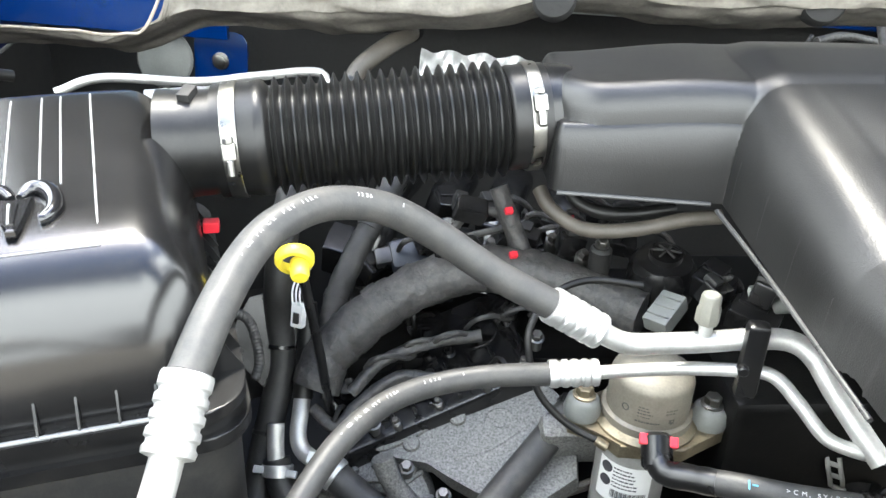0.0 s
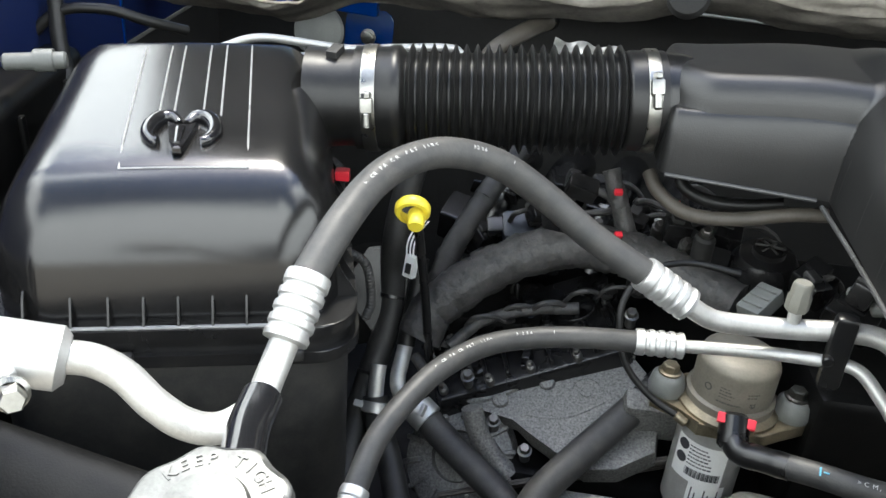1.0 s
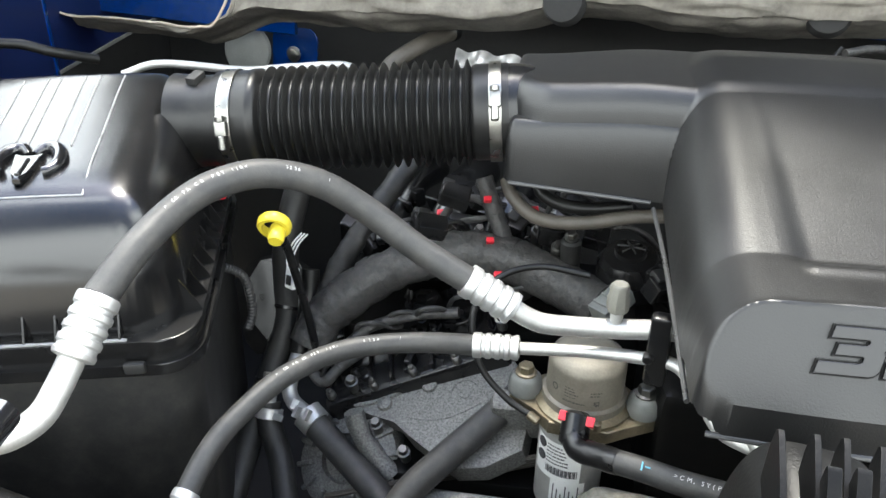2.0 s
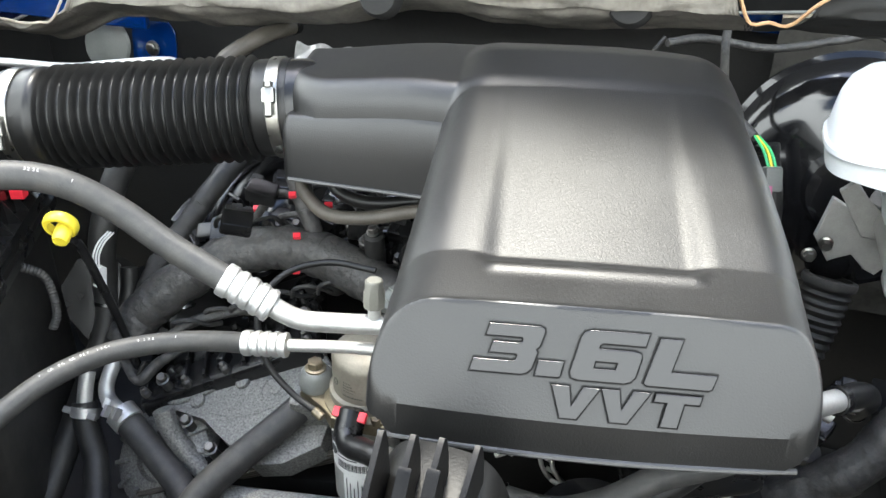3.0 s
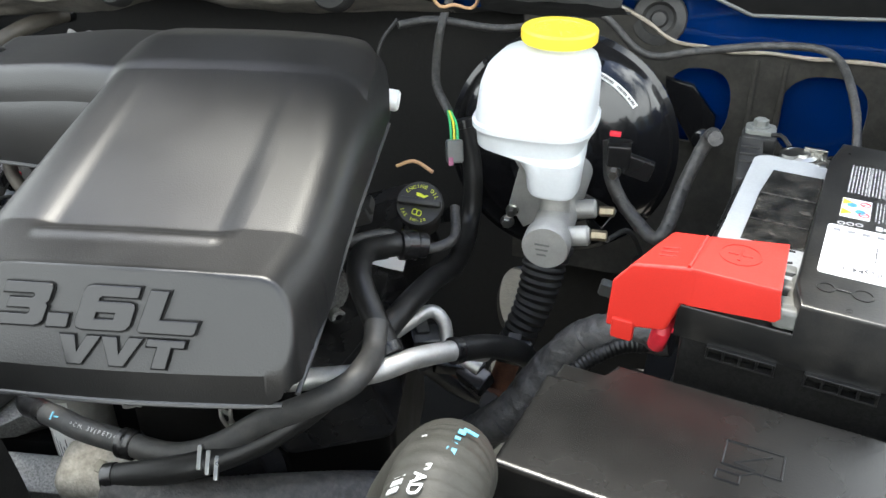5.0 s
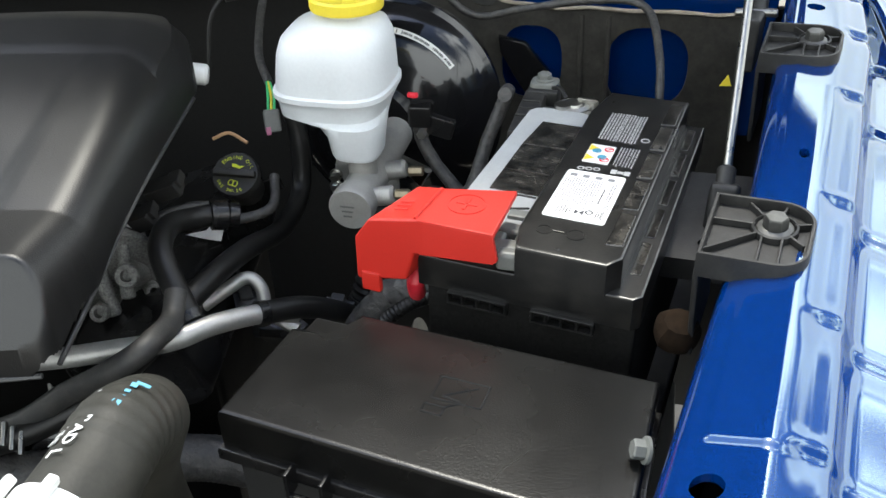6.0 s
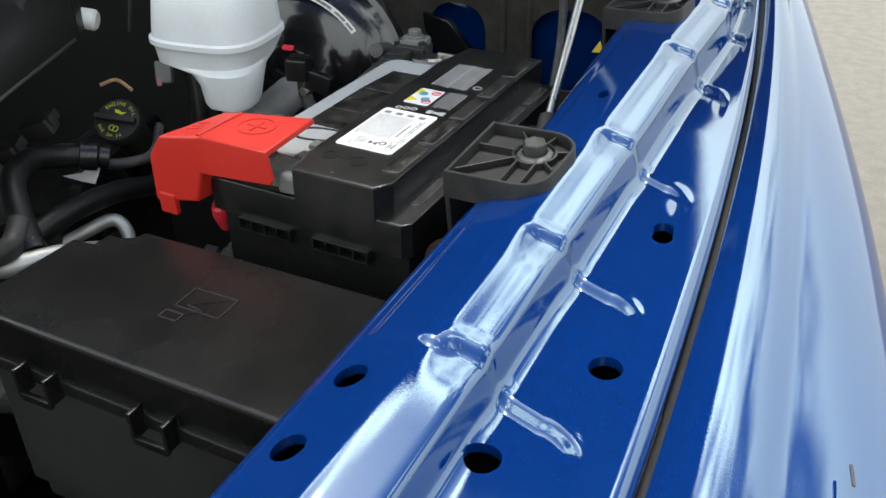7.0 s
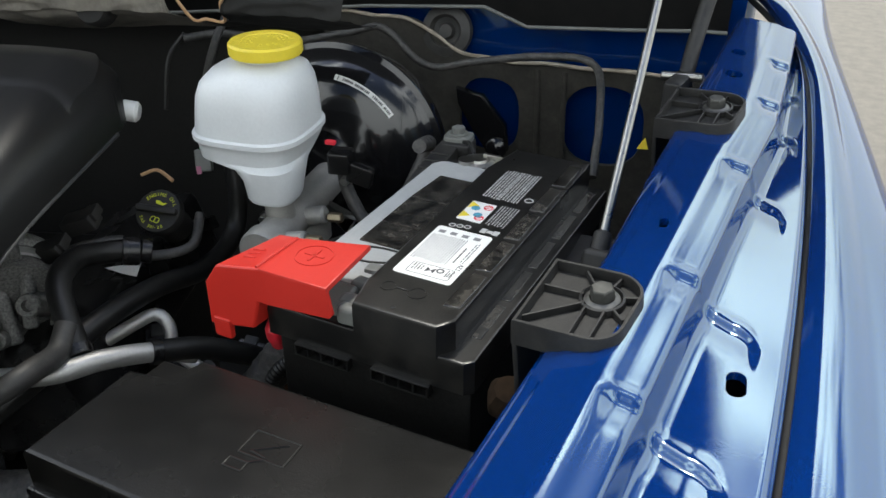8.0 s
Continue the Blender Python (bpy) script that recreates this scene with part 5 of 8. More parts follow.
for k in range(34):
    if k in (1, 2, 9, 19, 20, 28):
        continue
    bm = B()
    a = radians(80 - 1.18 * k)
    wide = 0.016 if k % 3 else 0.012
    lo, hi = (0.1215, 0.1242) if k > 3 else (0.1208, 0.1250)
    vs = [BM @ Vector((r * math.cos(q), r * math.sin(q), 0.0340 - 0.72 * (r - 0.1195))) for q, r in ((a, hi), (a, lo), (a - wide, lo), (a - wide, hi))]
    bm.faces.new([bm.verts.new(v) for v in vs])
    part("print_bar", bm, INK, strip)

master = thing("master_cylinder", "cast aluminium brake master cylinder with round end", "brake cylinder")
MA, MD = Vector((0.748, 0.80, 1.180)), Vector((-0.02, 1, 0.02)).normalized()
bm = B()
lathe(bm, aim(MA, MD), [(0, 0), (0.024, 0), (0.0255, 0.003), (0.0255, 0.02), (0.022, 0.03), (0.022, 0.19), (0.0, 0.19)], 32)
rod(bm, MA + Vector((0.01, 0.03, 0)), MA + Vector((0.042, 0.032, 0.006)), 0.011, 16)
rod(bm, MA + Vector((0.01, 0.085, 0.004)), MA + Vector((0.040, 0.088, 0.010)), 0.011, 16)
rod(bm, MA + Vector((-0.002, 0.06, 0.01)), MA + Vector((-0.004, 0.06, 0.045)), 0.017, 20)
part("body", bm, MASTER, master, "cast grey body")
bm = B()
prism(bm, aim(MA + MD * 0.14, -MD), [(0.06, -0.02), (0.045, -0.045), (0.03, -0.02), (-0.03, 0.02), (-0.05, 0.045), (-0.064, 0.03), (-0.03, -0.022)], 0, 0.008, 0.002)
part("flange", bm, MASTER, master, "diamond mounting flange")
bm = B()
prism(bm, aim((0.700, 0.965, 1.142), (0.1, -1, 0.05)), [(0.052, 0.012), (0.034, 0.016), (0.012, 0.034), (-0.02, 0.05), (-0.03, 0.0), (-0.01, -0.03), (0.014, -0.014), (0.030, -0.034), (0.044, -0.040), (0.052, -0.030)], 0, 0.009, 0.002)
part("mount_lug", bm, MASTER, master, "cast mounting lug")
bm = B()
hexhead(bm, (0.670, 0.956, 1.117), (0.1, -1, 0.05), 0.0065, 0.010)
part("lug_bolt", bm, STEEL, master)
for dx, dz in ((-0.064, -0.035), (0.052, 0.035)):
    bm = B()
    hexhead(bm, MA + MD * 0.132 + Vector((dx, 0, dz)), -MD, 0.006, 0.012)
    part("flange_nut", bm, STEEL, master)
for dy in (0.032, 0.088):
    bm = B()
    rod(bm, MA + Vector((0.042, dy, 0.007)), MA + Vector((0.060, dy + 0.001, 0.008)), 0.006, 6)
    part("line_fitting", bm, BRASSY, master)
bm = B()
for k in range(3):
    block(bm, aim(MA + Vector((-0.003, -0.0006, 0.004 - 0.006 * k)), (0, -1, 0)), (0.016 - 0.003 * k, 0.0018, 0.0006))
part("stamped_bars", bm, GREYPLASTIC, master)

tank = thing("brake_fluid_reservoir", "milky white plastic brake fluid reservoir with yellow cap", "fluid reservoir")


def ring_loft(bm, rings, seg=48):
    """Stacks superellipse rings: (cx, cy, z, half x, half y, power)."""
    made = []
    for cx, cy, z, hx, hy, p in rings:
        row = []
        for i in range(seg):
            a = 2 * math.pi * i / seg
            c, s = math.cos(a), math.sin(a)
            row.append(bm.verts.new((cx + hx * math.copysign(abs(c) ** (2 / p), c), cy + hy * math.copysign(abs(s) ** (2 / p), s), z)))
        made.append(row)
    for a, b in zip(made, made[1:]):
        for i in range(seg):
            bm.faces.new((a[i], a[(i + 1) % seg], b[(i + 1) % seg], b[i]))
    bm.faces.new(made[0][::-1])
    bm.faces.new(made[-1])
    return bm


bm = B()
X, Y = 0.712, 0.893
ring_loft(bm, [(0.742, 0.860, 1.217, 0.025, 0.026, 3.0), (0.742, 0.860, 1.222, 0.0275, 0.029, 3.0), (0.740, 0.866, 1.243, 0.030, 0.036, 3.0), (0.735, 0.870, 1.257, 0.036, 0.042, 3.0),
               (X - 0.002, Y - 0.003, 1.262, 0.058, 0.056, 3.2), (X, Y, 1.275, 0.062, 0.061, 3.2), (X, Y, 1.281, 0.0635, 0.0625, 3.2), (X, Y, 1.2835, 0.0665, 0.0655, 3.2),
               (X, Y, 1.2890, 0.0665, 0.0655, 3.2), (X, Y, 1.291, 0.0635, 0.0625, 3.2), (X + 0.001, Y, 1.312, 0.0625, 0.0615, 3.0), (X + 0.002, Y, 1.328, 0.0612, 0.0605, 2.9),
               (X + 0.004, Y, 1.343, 0.0580, 0.058, 2.7), (X + 0.008, Y, 1.355, 0.0500, 0.051, 2.5), (X + 0.014, Y, 1.362, 0.036, 0.038, 2.2), (X + 0.018, Y, 1.366, 0.026, 0.027, 2.0), (X + 0.018, Y, 1.379, 0.0235, 0.0235, 2.0)])
bmesh.ops.translate(bm, verts=bm.verts, vec=(0, 0, 0.003))
part("tank", bm, WHITE, tank, "", 50)
bm = B()
CM = pose(X + 0.018, Y, 1.3665)
lathe(bm, CM, [(0.029, 0.008), (0.0385, 0.008), (0.0395, 0.010), (0.0395, 0.0195), (0.0375, 0.022), (0.026, 0.0222), (0.0255, 0.0212), (0.0, 0.0212)], 60, lambda a, r: 1 + (0.005 * math.cos(30 * a) if r > 0.038 else 0))
cap = part("cap", bm, YELLOW, tank, "yellow ribbed screw cap")
bm = B()
for r in (0.015, 0.020, 0.0245, 0.0290, 0.0325):
    for k in range(14):
        if (k * 7 + int(r * 4000)) % 5:
            a = 2 * math.pi * k / 14
            lathe(bm, CM @ pose(r * math.cos(a), r * math.sin(a), 0.0212 if r < 0.026 else 0.0222), [(0.0015, 0), (0.0012, 0.0005), (0, 0.0005)], 6)
part("embossed_marks", bm, YELLOW, cap)

# ---- engine and its fittings ----
DARKSTEEL = material("dull_steel", (0.16, 0.155, 0.145), 0.4, metal=0.9, var=0.3, scale=90)
def frame3(o, x, y):
    """A frame at o with its x axis along x and its y axis nearest to y."""
    x = Vector(x).normalized()
    z = x.cross(Vector(y)).normalized()
    m = Matrix((x, z.cross(x), z)).transposed().to_4x4()
    m.translation = o
    return m


engine = thing("engine", "dusty cast aluminium engine block with black valve covers", "engine")
for place, size in ((pose(0.44, 0.79, 0.78, 0, 0, 12.8), (0.30, 0.30, 0.30)), (pose(0.10, 0.86, 0.72, 0, 0, 12.8), (0.42, 0.22, 0.28)), (pose(0.20, 0.72, 0.66, 0, 0, 12.8), (0.42, 0.20, 0.24))):
    bm = B()
    block(bm, place, size, 0.018)
    part("block_casting", bm, FINBLACK, engine, "dark engine casting")
VM = frame3((0.020, 0.735, 0.955), (0.17, 0.077, 0.068), (-0.05, 0.125, 0.015))
bm = B()
block(bm, VM, (0.235, 0.155, 0.035), 0.008)
valve = part("valve_cover", bm, BLACK, engine, "gloss black valve cover")
for i in range(9):
    bm = B()
    block(bm, VM @ pose(-0.105 + 0.026 * i, -0.040, 0.03), (0.005, 0.06, 0.012), 0.002)
    part("rib", bm, BLACK, valve)
for i, (x, y) in enumerate(((-0.085, 0.01), (-0.04, 0.02), (0.022, 0.055))):
    bm = B()
    lathe(bm, VM @ pose(x, y, 0.03), [(0.026, 0), (0.024, 0.014), (0.016, 0.016), (0.014, 0.010), (0.006, 0.010), (0.005, 0.02), (0, 0.02)], 24)
    part("plug_boss", bm, BLACK, valve)
for x, y in ((-0.105, -0.065), (-0.05, -0.07), (0.0, -0.068), (0.055, -0.07), (0.105, -0.062), (0.1, 0.02), (-0.1, 0.03)):
    bm = B()
    rod(bm, VM @ Vector((x, y, 0.03)), VM @ Vector((x, y, 0.042)), 0.0055, 14)
    hexhead(bm, VM @ Vector((x, y, 0.042)), VM.to_3x3() @ Vector((0, 0, 1)), 0.0038, 0.006)
    part("valve_cover_bolt", bm, DARKSTEEL, valve)
PM = frame3((0.06, 0.645, 0.958), (0.162, 0.071, 0.052), (0.02, 0.065, 0.03))
# spoked cap and sensor columns standing on the valve cover
SC = VM @ pose(0.070, 0.006, 0.034)
bm = B()
lathe(bm, SC, [(0.027, 0), (0.027, 0.010), (0.025, 0.013), (0.022, 0.012), (0.020, 0.006), (0.009, 0.005), (0.009, 0.015), (0.007, 0.017), (0, 0.017)], 32)
star = part("spoked_cap", bm, LIDBLACK, valve, "gloss black round cap with spokes")
for k in range(6):
    bm = B()
    block(bm, SC @ pose(0, 0, 0.005, 0, 0, 60 * k + 15) @ pose(0.015, 0, 0), (0.016, 0.0042, 0.008), 0.001)
    part("spoke", bm, LIDBLACK, star)
for x, y, lean in ((0.011, 0.023, 20), (0.116, 0.012, -14), (-0.062, 0.045, 12)):
    bm = B()
    lathe(bm, VM @ pose(x, y, 0.030, -14, lean, 0), [(0.011, 0), (0.012, 0.008), (0.0095, 0.010), (0.0095, 0.026), (0.011, 0.028), (0.011, 0.034), (0.007, 0.036), (0, 0.036)], 18)
    column = part("sensor_column", bm, LIDBLACK, valve, "gloss black sensor column")
    bm = B()
    block(bm, VM @ pose(x, y, 0.048, -14, lean, 0) @ pose(0.004, -0.008, 0), (0.014, 0.010, 0.012), 0.002)
    part("sensor_plug", bm, BLACK, column)
bm = B()
tube(bm, [VM @ Vector(p) for p in ((-0.10, 0.06, 0.036), (0.0, 0.045, 0.036), (0.04, 0.034, 0.036), (0.07, 0.038, 0.036), (0.10, 0.03, 0.036), (0.112, -0.02, 0.036), (0.10, -0.05, 0.036))], 0.0028, 8, 0.004)
part("raised_seam", bm, LIDBLACK, valve, "raised gloss seam")
PLATE = [(-0.088, 0.046), (-0.083, 0.022), (-0.05, 0.018), (-0.025, 0.023), (0.0, 0.031), (0.015, 0.031), (0.043, 0.034), (0.065, 0.042), (0.085, 0.044), (0.118, 0.030),
         (0.128, 0.0), (0.122, -0.05), (0.105, -0.09), (0.06, -0.10), (0.025, -0.092), (0.0, -0.063), (-0.02, -0.038), (-0.034, -0.013), (-0.055, 0.0), (-0.075, 0.006)]
bm = B()
prism(bm, PM, PLATE, -0.03, 0.0, 0.003)
tube(bm, [PM @ Vector((x, y, 0.001)) for x, y in PLATE[:10]], 0.0032, 8, 0.004, lumpy(0.2, 2))
tube(bm, [PM @ Vector((x, y, -0.0006)) for x, y in ((-0.03, -0.008), (0.0, -0.022), (0.03, -0.027), (0.07, -0.018))], 0.0018, 8)
for x, y in ((-0.045, 0.012), (0.012, 0.022), (0.09, 0.034)):
    lathe(bm, PM @ pose(x, y, 0), [(0.010, -0.001), (0.0085, 0.004), (0.006, 0.005), (0, 0.005)], 18)
lathe(bm, PM @ pose(0.053, 0.0, 0), [(0.017, 0.001), (0.015, -0.004), (0.009, -0.006), (0.007, 0.001), (0, 0.001)], 20)
plate = part("front_plate", bm, CAST, engine, "rough cast aluminium front plate with rolled edge")
bm = B()
block(bm, pose(0.17, 0.615, 0.775, 25, 0, 12), (0.20, 0.05, 0.155), 0.012)
block(bm, pose(0.19, 0.655, 0.955, 20, 0, 12), (0.09, 0.03, 0.06), 0.008)
part("lower_casting", bm, CAST, engine, "rough cast lower timing cover")
for p in ((-0.026, 0.632, 0.974), (0.015, 0.612, 0.938), (0.058, 0.594, 0.925), (0.194, 0.766, 1.150), (0.136, 0.698, 1.066)):
    bm = B()
    rod(bm, Vector(p) - Vector((0, -0.008, 0.018)), p, 0.006, 14)
    hexhead(bm, p, (0, -0.35, 0.9), 0.006, 0.009)
    part("flange_bolt", bm, DARKSTEEL, engine)
bm = B()
tube(bm, [(-0.01, 0.605, 0.955), (0.0, 0.60, 0.93), (0.02, 0.597, 0.905), (0.045, 0.592, 0.885)], 0.012, 12, 0.006, lumpy(0.10))
part("casting_arm", bm, CAST, engine)
# coils and dark injector hardware behind the loom
for (x, y, z), yaw, size in (((-0.033, 0.83, 1.055), 20, (0.06, 0.03, 0.03)), ((-0.075, 0.81, 1.045), 20, (0.035, 0.03, 0.03)), ((0.03, 0.85, 1.07), 10, (0.05, 0.028, 0.03)),
                             ((0.085, 0.86, 1.08), 25, (0.04, 0.03, 0.028)), ((-0.12, 0.86, 1.03), 0, (0.05, 0.04, 0.05)), ((0.005, 0.90, 1.10), 30, (0.045, 0.03, 0.03)),
                             ((0.31, 0.735, 1.12), -35, (0.04, 0.03, 0.035)), ((0.345, 0.70, 1.11), -20, (0.05, 0.028, 0.03))):
    bm = B()
    block(bm, pose(x, y, z, 20, 10, yaw), size, 0.004)
    block(bm, pose(x, y, z + size[2] * 0.9, 20, 10, yaw), (size[0] * 0.6, size[1] * 0.6, 0.008), 0.002)
    part("ignition_coil", bm, BLACK, engine, "black moulded coil body")
bm = B()
lathe(bm, aim((0.262, 0.775, 1.10), (0, -0.2, 1)), [(0.038, 0), (0.037, 0.03), (0.030, 0.042), (0.018, 0.045), (0.018, 0.052), (0.016, 0.052), (0.014, 0.047), (0, 0.047)], 28)
spoked = part("vented_cap", bm, BLACK, engine, "black cap with six spokes")
for k in range(6):
    bm = B()
    a = k * math.pi / 3
    rod(bm, Vector((0.262, 0.768, 1.152)), Vector((0.262 + 0.016 * math.cos(a), 0.768 + 0.016 * math.sin(a), 1.151)), 0.0015, 6)
    part("spoke", bm, DULL, spoked)
bm = B()
rod(bm, (0.194, 0.775, 1.06), (0.194, 0.766, 1.148), 0.012, 16)
rod(bm, (0.135, 0.78, 1.05), (0.135, 0.77, 1.12), 0.016, 16)
part("injector_column", bm, DULL, engine)
bm = B()
for k in range(3):
    tube(bm, [(0.34 + 0.02 * k, 0.70 - 0.02 * k, 1.15), (0.37 + 0.02 * k, 0.68 - 0.02 * k, 1.17), (0.39 + 0.02 * k, 0.66 - 0.02 * k, 1.18)], 0.008, 12)
part("fuel_line", bm, GREYPLASTIC, engine)

alt = thing("alternator", "grimy grey alternator with slotted end frame", "alternator")
AM = aim((-0.016, 0.606, 0.876), (-0.10, -0.70, 0.70))
bm = B()
lathe(bm, AM, [(0.066, -0.08), (0.068, 0), (0.064, 0.012), (0.05, 0.02), (0.03, 0.022), (0.028, 0.014), (0, 0.014)], 40)
part("housing", bm, CAST, alt)
for k in range(14):
    bm = B()
    block(bm, AM @ pose(0, 0, 0, 0, 0, k * 360 / 14) @ pose(0.052, 0, 0.010, 0, 25, 0), (0.026, 0.006, 0.012), 0.002)
    part("cooling_fin", bm, CAST, alt)

bm = B()
BLT = frame3((0.11, 0.605, 0.900), (0.256, 0.077, 0.092), (0, -0.5, 0.8))
for k in range(4):
    block(bm, BLT @ pose(0, -0.012 + 0.008 * k, 0), (0.30, 0.0055, 0.006), 0.0015)
block(bm, BLT, (0.30, 0.032, 0.003), 0.001)
tagged(finish("drive_belt", bm, BROWNHOSE), "flat brown-black ribbed drive belt across the engine front", "belt")

# ---- canister beside the engine ----
can = thing("oil_filter_housing", "dull zinc canister with flange, studs and labelled filter below", "oil filter housing")
C0 = Vector((0.250, 0.628, 0))
bm = B()
lathe(bm, Matrix.Translation(C0 + Vector((0, 0, 1.040))), [(0.044, 0), (0.044, 0.012), (0.040, 0.014), (0.040, 0.050), (0.037, 0.057), (0.028, 0.062), (0, 0.064)], 48)
drum = part("drum", bm, CANISTER, can, "stained zinc-coloured drum")
bm = B()
prism(bm, Matrix.Translation(C0) @ pose(0, 0, 0, 0, 0, 6), [(0.076, -0.012), (0.078, 0.012), (0.05, 0.03), (0.03, 0.045), (-0.03, 0.045), (-0.05, 0.03), (-0.078, 0.010), (-0.076, -0.014), (-0.045, -0.028), (-0.03, -0.045), (0.03, -0.045), (0.05, -0.03)], 1.022, 1.036, 0.002)
lathe(bm, Matrix.Translation(C0 + Vector((0, 0, 1.034))), [(0.050, 0), (0.050, 0.005), (0.046, 0.008), (0.044, 0.010)], 48)
part("flange", bm, BRASSY, can, "yellow-tinged flange plate")
for s in (-1, 1):
    bm = B()
    p = C0 + Vector((s * 0.062, 0.006 * s, 1.036))
    lathe(bm, Matrix.Translation(p), [(0.018, 0), (0.019, 0.006), (0.0165, 0.018), (0.012, 0.022), (0.010, 0.022)], 28)
    post = part("stud", bm, GREYPLASTIC, can, "rounded rubber-mounted stud")
    bm = B()
    hexhead(bm, p + Vector((0, 0, 0.022)), (0, 0, 1), 0.0085, 0.011)
    part("nut", bm, BRASSY if s < 0 else STEEL, post)
bm = B()
lathe(bm, Matrix.Translation(C0 + Vector((-0.006, -0.006, 0.905))), [(0, 0), (0.034, 0), (0.036, 0.004), (0.036, 0.10), (0.030, 0.112), (0.030, 0.12)], 40)
low = part("filter_can", bm, MASTER, can, "dusty white-grey filter can")


def wrap(bm, c, r, a0, a1, z0, z1, n=10):
    last = None
    for k in range(n + 1):
        a = radians(a0 + (a1 - a0) * k / n)
        now = [bm.verts.new((c.x + r * math.cos(a), c.y + r * math.sin(a), z)) for z in (z0, z1)]
        if last:
            bm.faces.new((last[0], now[0], now[1], last[1]))
        last = now


bm = B()
FC = C0 + Vector((-0.006, -0.006, 0))
wrap(bm, FC, 0.0364, -150, -60, 0.955, 1.005)
wrap(bm, FC, 0.0364, -110, -50, 0.915, 0.955)
paper = part("filter_label", bm, PAPER, low, "white printed filter label")
bm = B()
for k in range(26):
    wrap(bm, FC, 0.0367, -122 + 2.2 * k, -121 + 2.2 * k + (k % 3) * 0.45, 0.962, 0.972, 1)
part("barcode", bm, INK, paper, "printed barcode")
rnd = random.Random(21)
for k in range(6):
    a = -122.0
    bm = B()
    while a < -84 - 2 * k:
        w = rnd.uniform(2.0, 7.0)
        wrap(bm, FC, 0.0367, a, a + w, 0.976 + 0.0045 * k, 0.9778 + 0.0045 * k, 2)
        a += w + 1.2
    part("print_line", bm, INK, paper)
for z in (0.979, 0.996):
    bm = B()
    lathe(bm, aim(FC + Vector((0.0367 * math.cos(radians(-134)), 0.0367 * math.sin(radians(-134)), z)), (math.cos(radians(-134)), math.sin(radians(-134)), 0)), [(0, 0.0003), (0.0062, 0.0003), (0.0062, -0.001)], 20)
    part("print_disc", bm, INK, paper, "dark round printed mark")
for k in range(7):
    bm = B()
    wrap(bm, FC, 0.0367, -104 + 7 * k, -102 + 7 * k, 0.918, 0.950 - 0.006 * (k % 3), 1)
    part("print_line", bm, INK, paper)

# print round the drum: a ring mark, short rows, one long row and a square code
STAMP = material("faded_stamp", (0.075, 0.07, 0.06), 0.6, var=0.3, scale=300)
for a0, a1, z, h in ((-110, -96, 1.077, 0.0013), (-110, -94, 1.0735, 0.0016), (-110, -90, 1.070, 0.0016), (-110, -92, 1.0665, 0.0013), (-72, -56, 1.0755, 0.0014), (-72, -58, 1.072, 0.0014), (-112, -78, 1.0605, 0.0020)):
    bm = B()
    a = a0
    while a < a1:
        w = rnd.uniform(1.5, 4.0)
        wrap(bm, C0, 0.0402, a, min(a + w, a1 + 0.5), z, z + h, 2)
        a += w + rnd.uniform(0.7, 1.6)
    part("print_line", bm, STAMP, drum)
bm = B()
lathe(bm, aim(C0 + Vector((0.0398 * math.cos(radians(-128)), 0.0398 * math.sin(radians(-128)), 1.0715)), (math.cos(radians(-128)), math.sin(radians(-128)), 0)), [(0.0042, 0), (0.0042, 0.0005), (0.0028, 0.0006), (0.0028, 0)], 20)
part("print_ring", bm, STAMP, drum)
bm = B()
for i in range(4):
    for j in range(4):
        if (i * 3 + j * 5 + i * j) % 4:
            wrap(bm, C0, 0.0402, -66 + 2.1 * i, -64.1 + 2.1 * i, 1.060 + 0.0015 * j, 1.0614 + 0.0015 * j, 1)
part("print_code", bm, STAMP, drum, "small square printed code")
bm = B()
lathe(bm, Matrix.Translation(C0 + Vector((0.022, -0.040, 1.036))), [(0.0055, 0), (0.0055, 0.008), (0.0035, 0.0085), (0.003, 0.004), (0, 0.004)], 18)
part("hollow_dowel", bm, BRASSY, can, "small hollow brass dowel")

vac = thing("vacuum_hose", "long black rubber vacuum hose with elbow plug and print", "hose")
bm = B()
VAC = [(0.300, 0.530, 1.054), (0.330, 0.522, 1.060), (0.362, 0.512, 1.066), (0.417, 0.506, 1.071), (0.470, 0.506, 1.072), (0.512, 0.519, 1.085), (0.551, 0.536, 1.11), (0.592, 0.541, 1.135),
       (0.628, 0.553, 1.158), (0.634, 0.575, 1.160), (0.629, 0.613, 1.152), (0.622, 0.64, 1.165)]
tube(bm, VAC, 0.0115, 18)
part("rubber_hose", bm, RUBBER, vac)
hose_print(vac, VAC, 0.0116, ((0.048, ">CM,SY(PET)CM<"),), (0, -0.45, 0.9), 0.0058)
bm = B()
rod(bm, (0.254, 0.575, 1.062), (0.257, 0.550, 1.040), 0.0145, 20)
tube(bm, [(0.2555, 0.560, 1.050), (0.262, 0.545, 1.044), (0.280, 0.538, 1.048), (0.305, 0.528, 1.055)], 0.0125, 18, 0.004, corrugated(0.006, 0.06))
elbow = part("elbow_plug", bm, BLACK, vac, "ribbed black elbow plug")
for dx in (-0.013, 0.014):
    bm = B()
    block(bm, aim((0.255 + dx, 0.566, 1.060), (0, -0.6, 0.8)), (0.008, 0.010, 0.006), 0.001)
    part("lock_tab", bm, WIRERED, elbow, "small red lock tab")
bm = B()
for s, w, h in ((0.326, 0.0016, 0.008), (0.331, 0.005, 0.0016), (0.338, 0.0016, 0.007), (0.343, 0.004, 0.0016)):
    block(bm, aim((s, 0.5145, 1.0705), (0, -0.5, 0.8)), (w, h, 0.001), 0.0003)
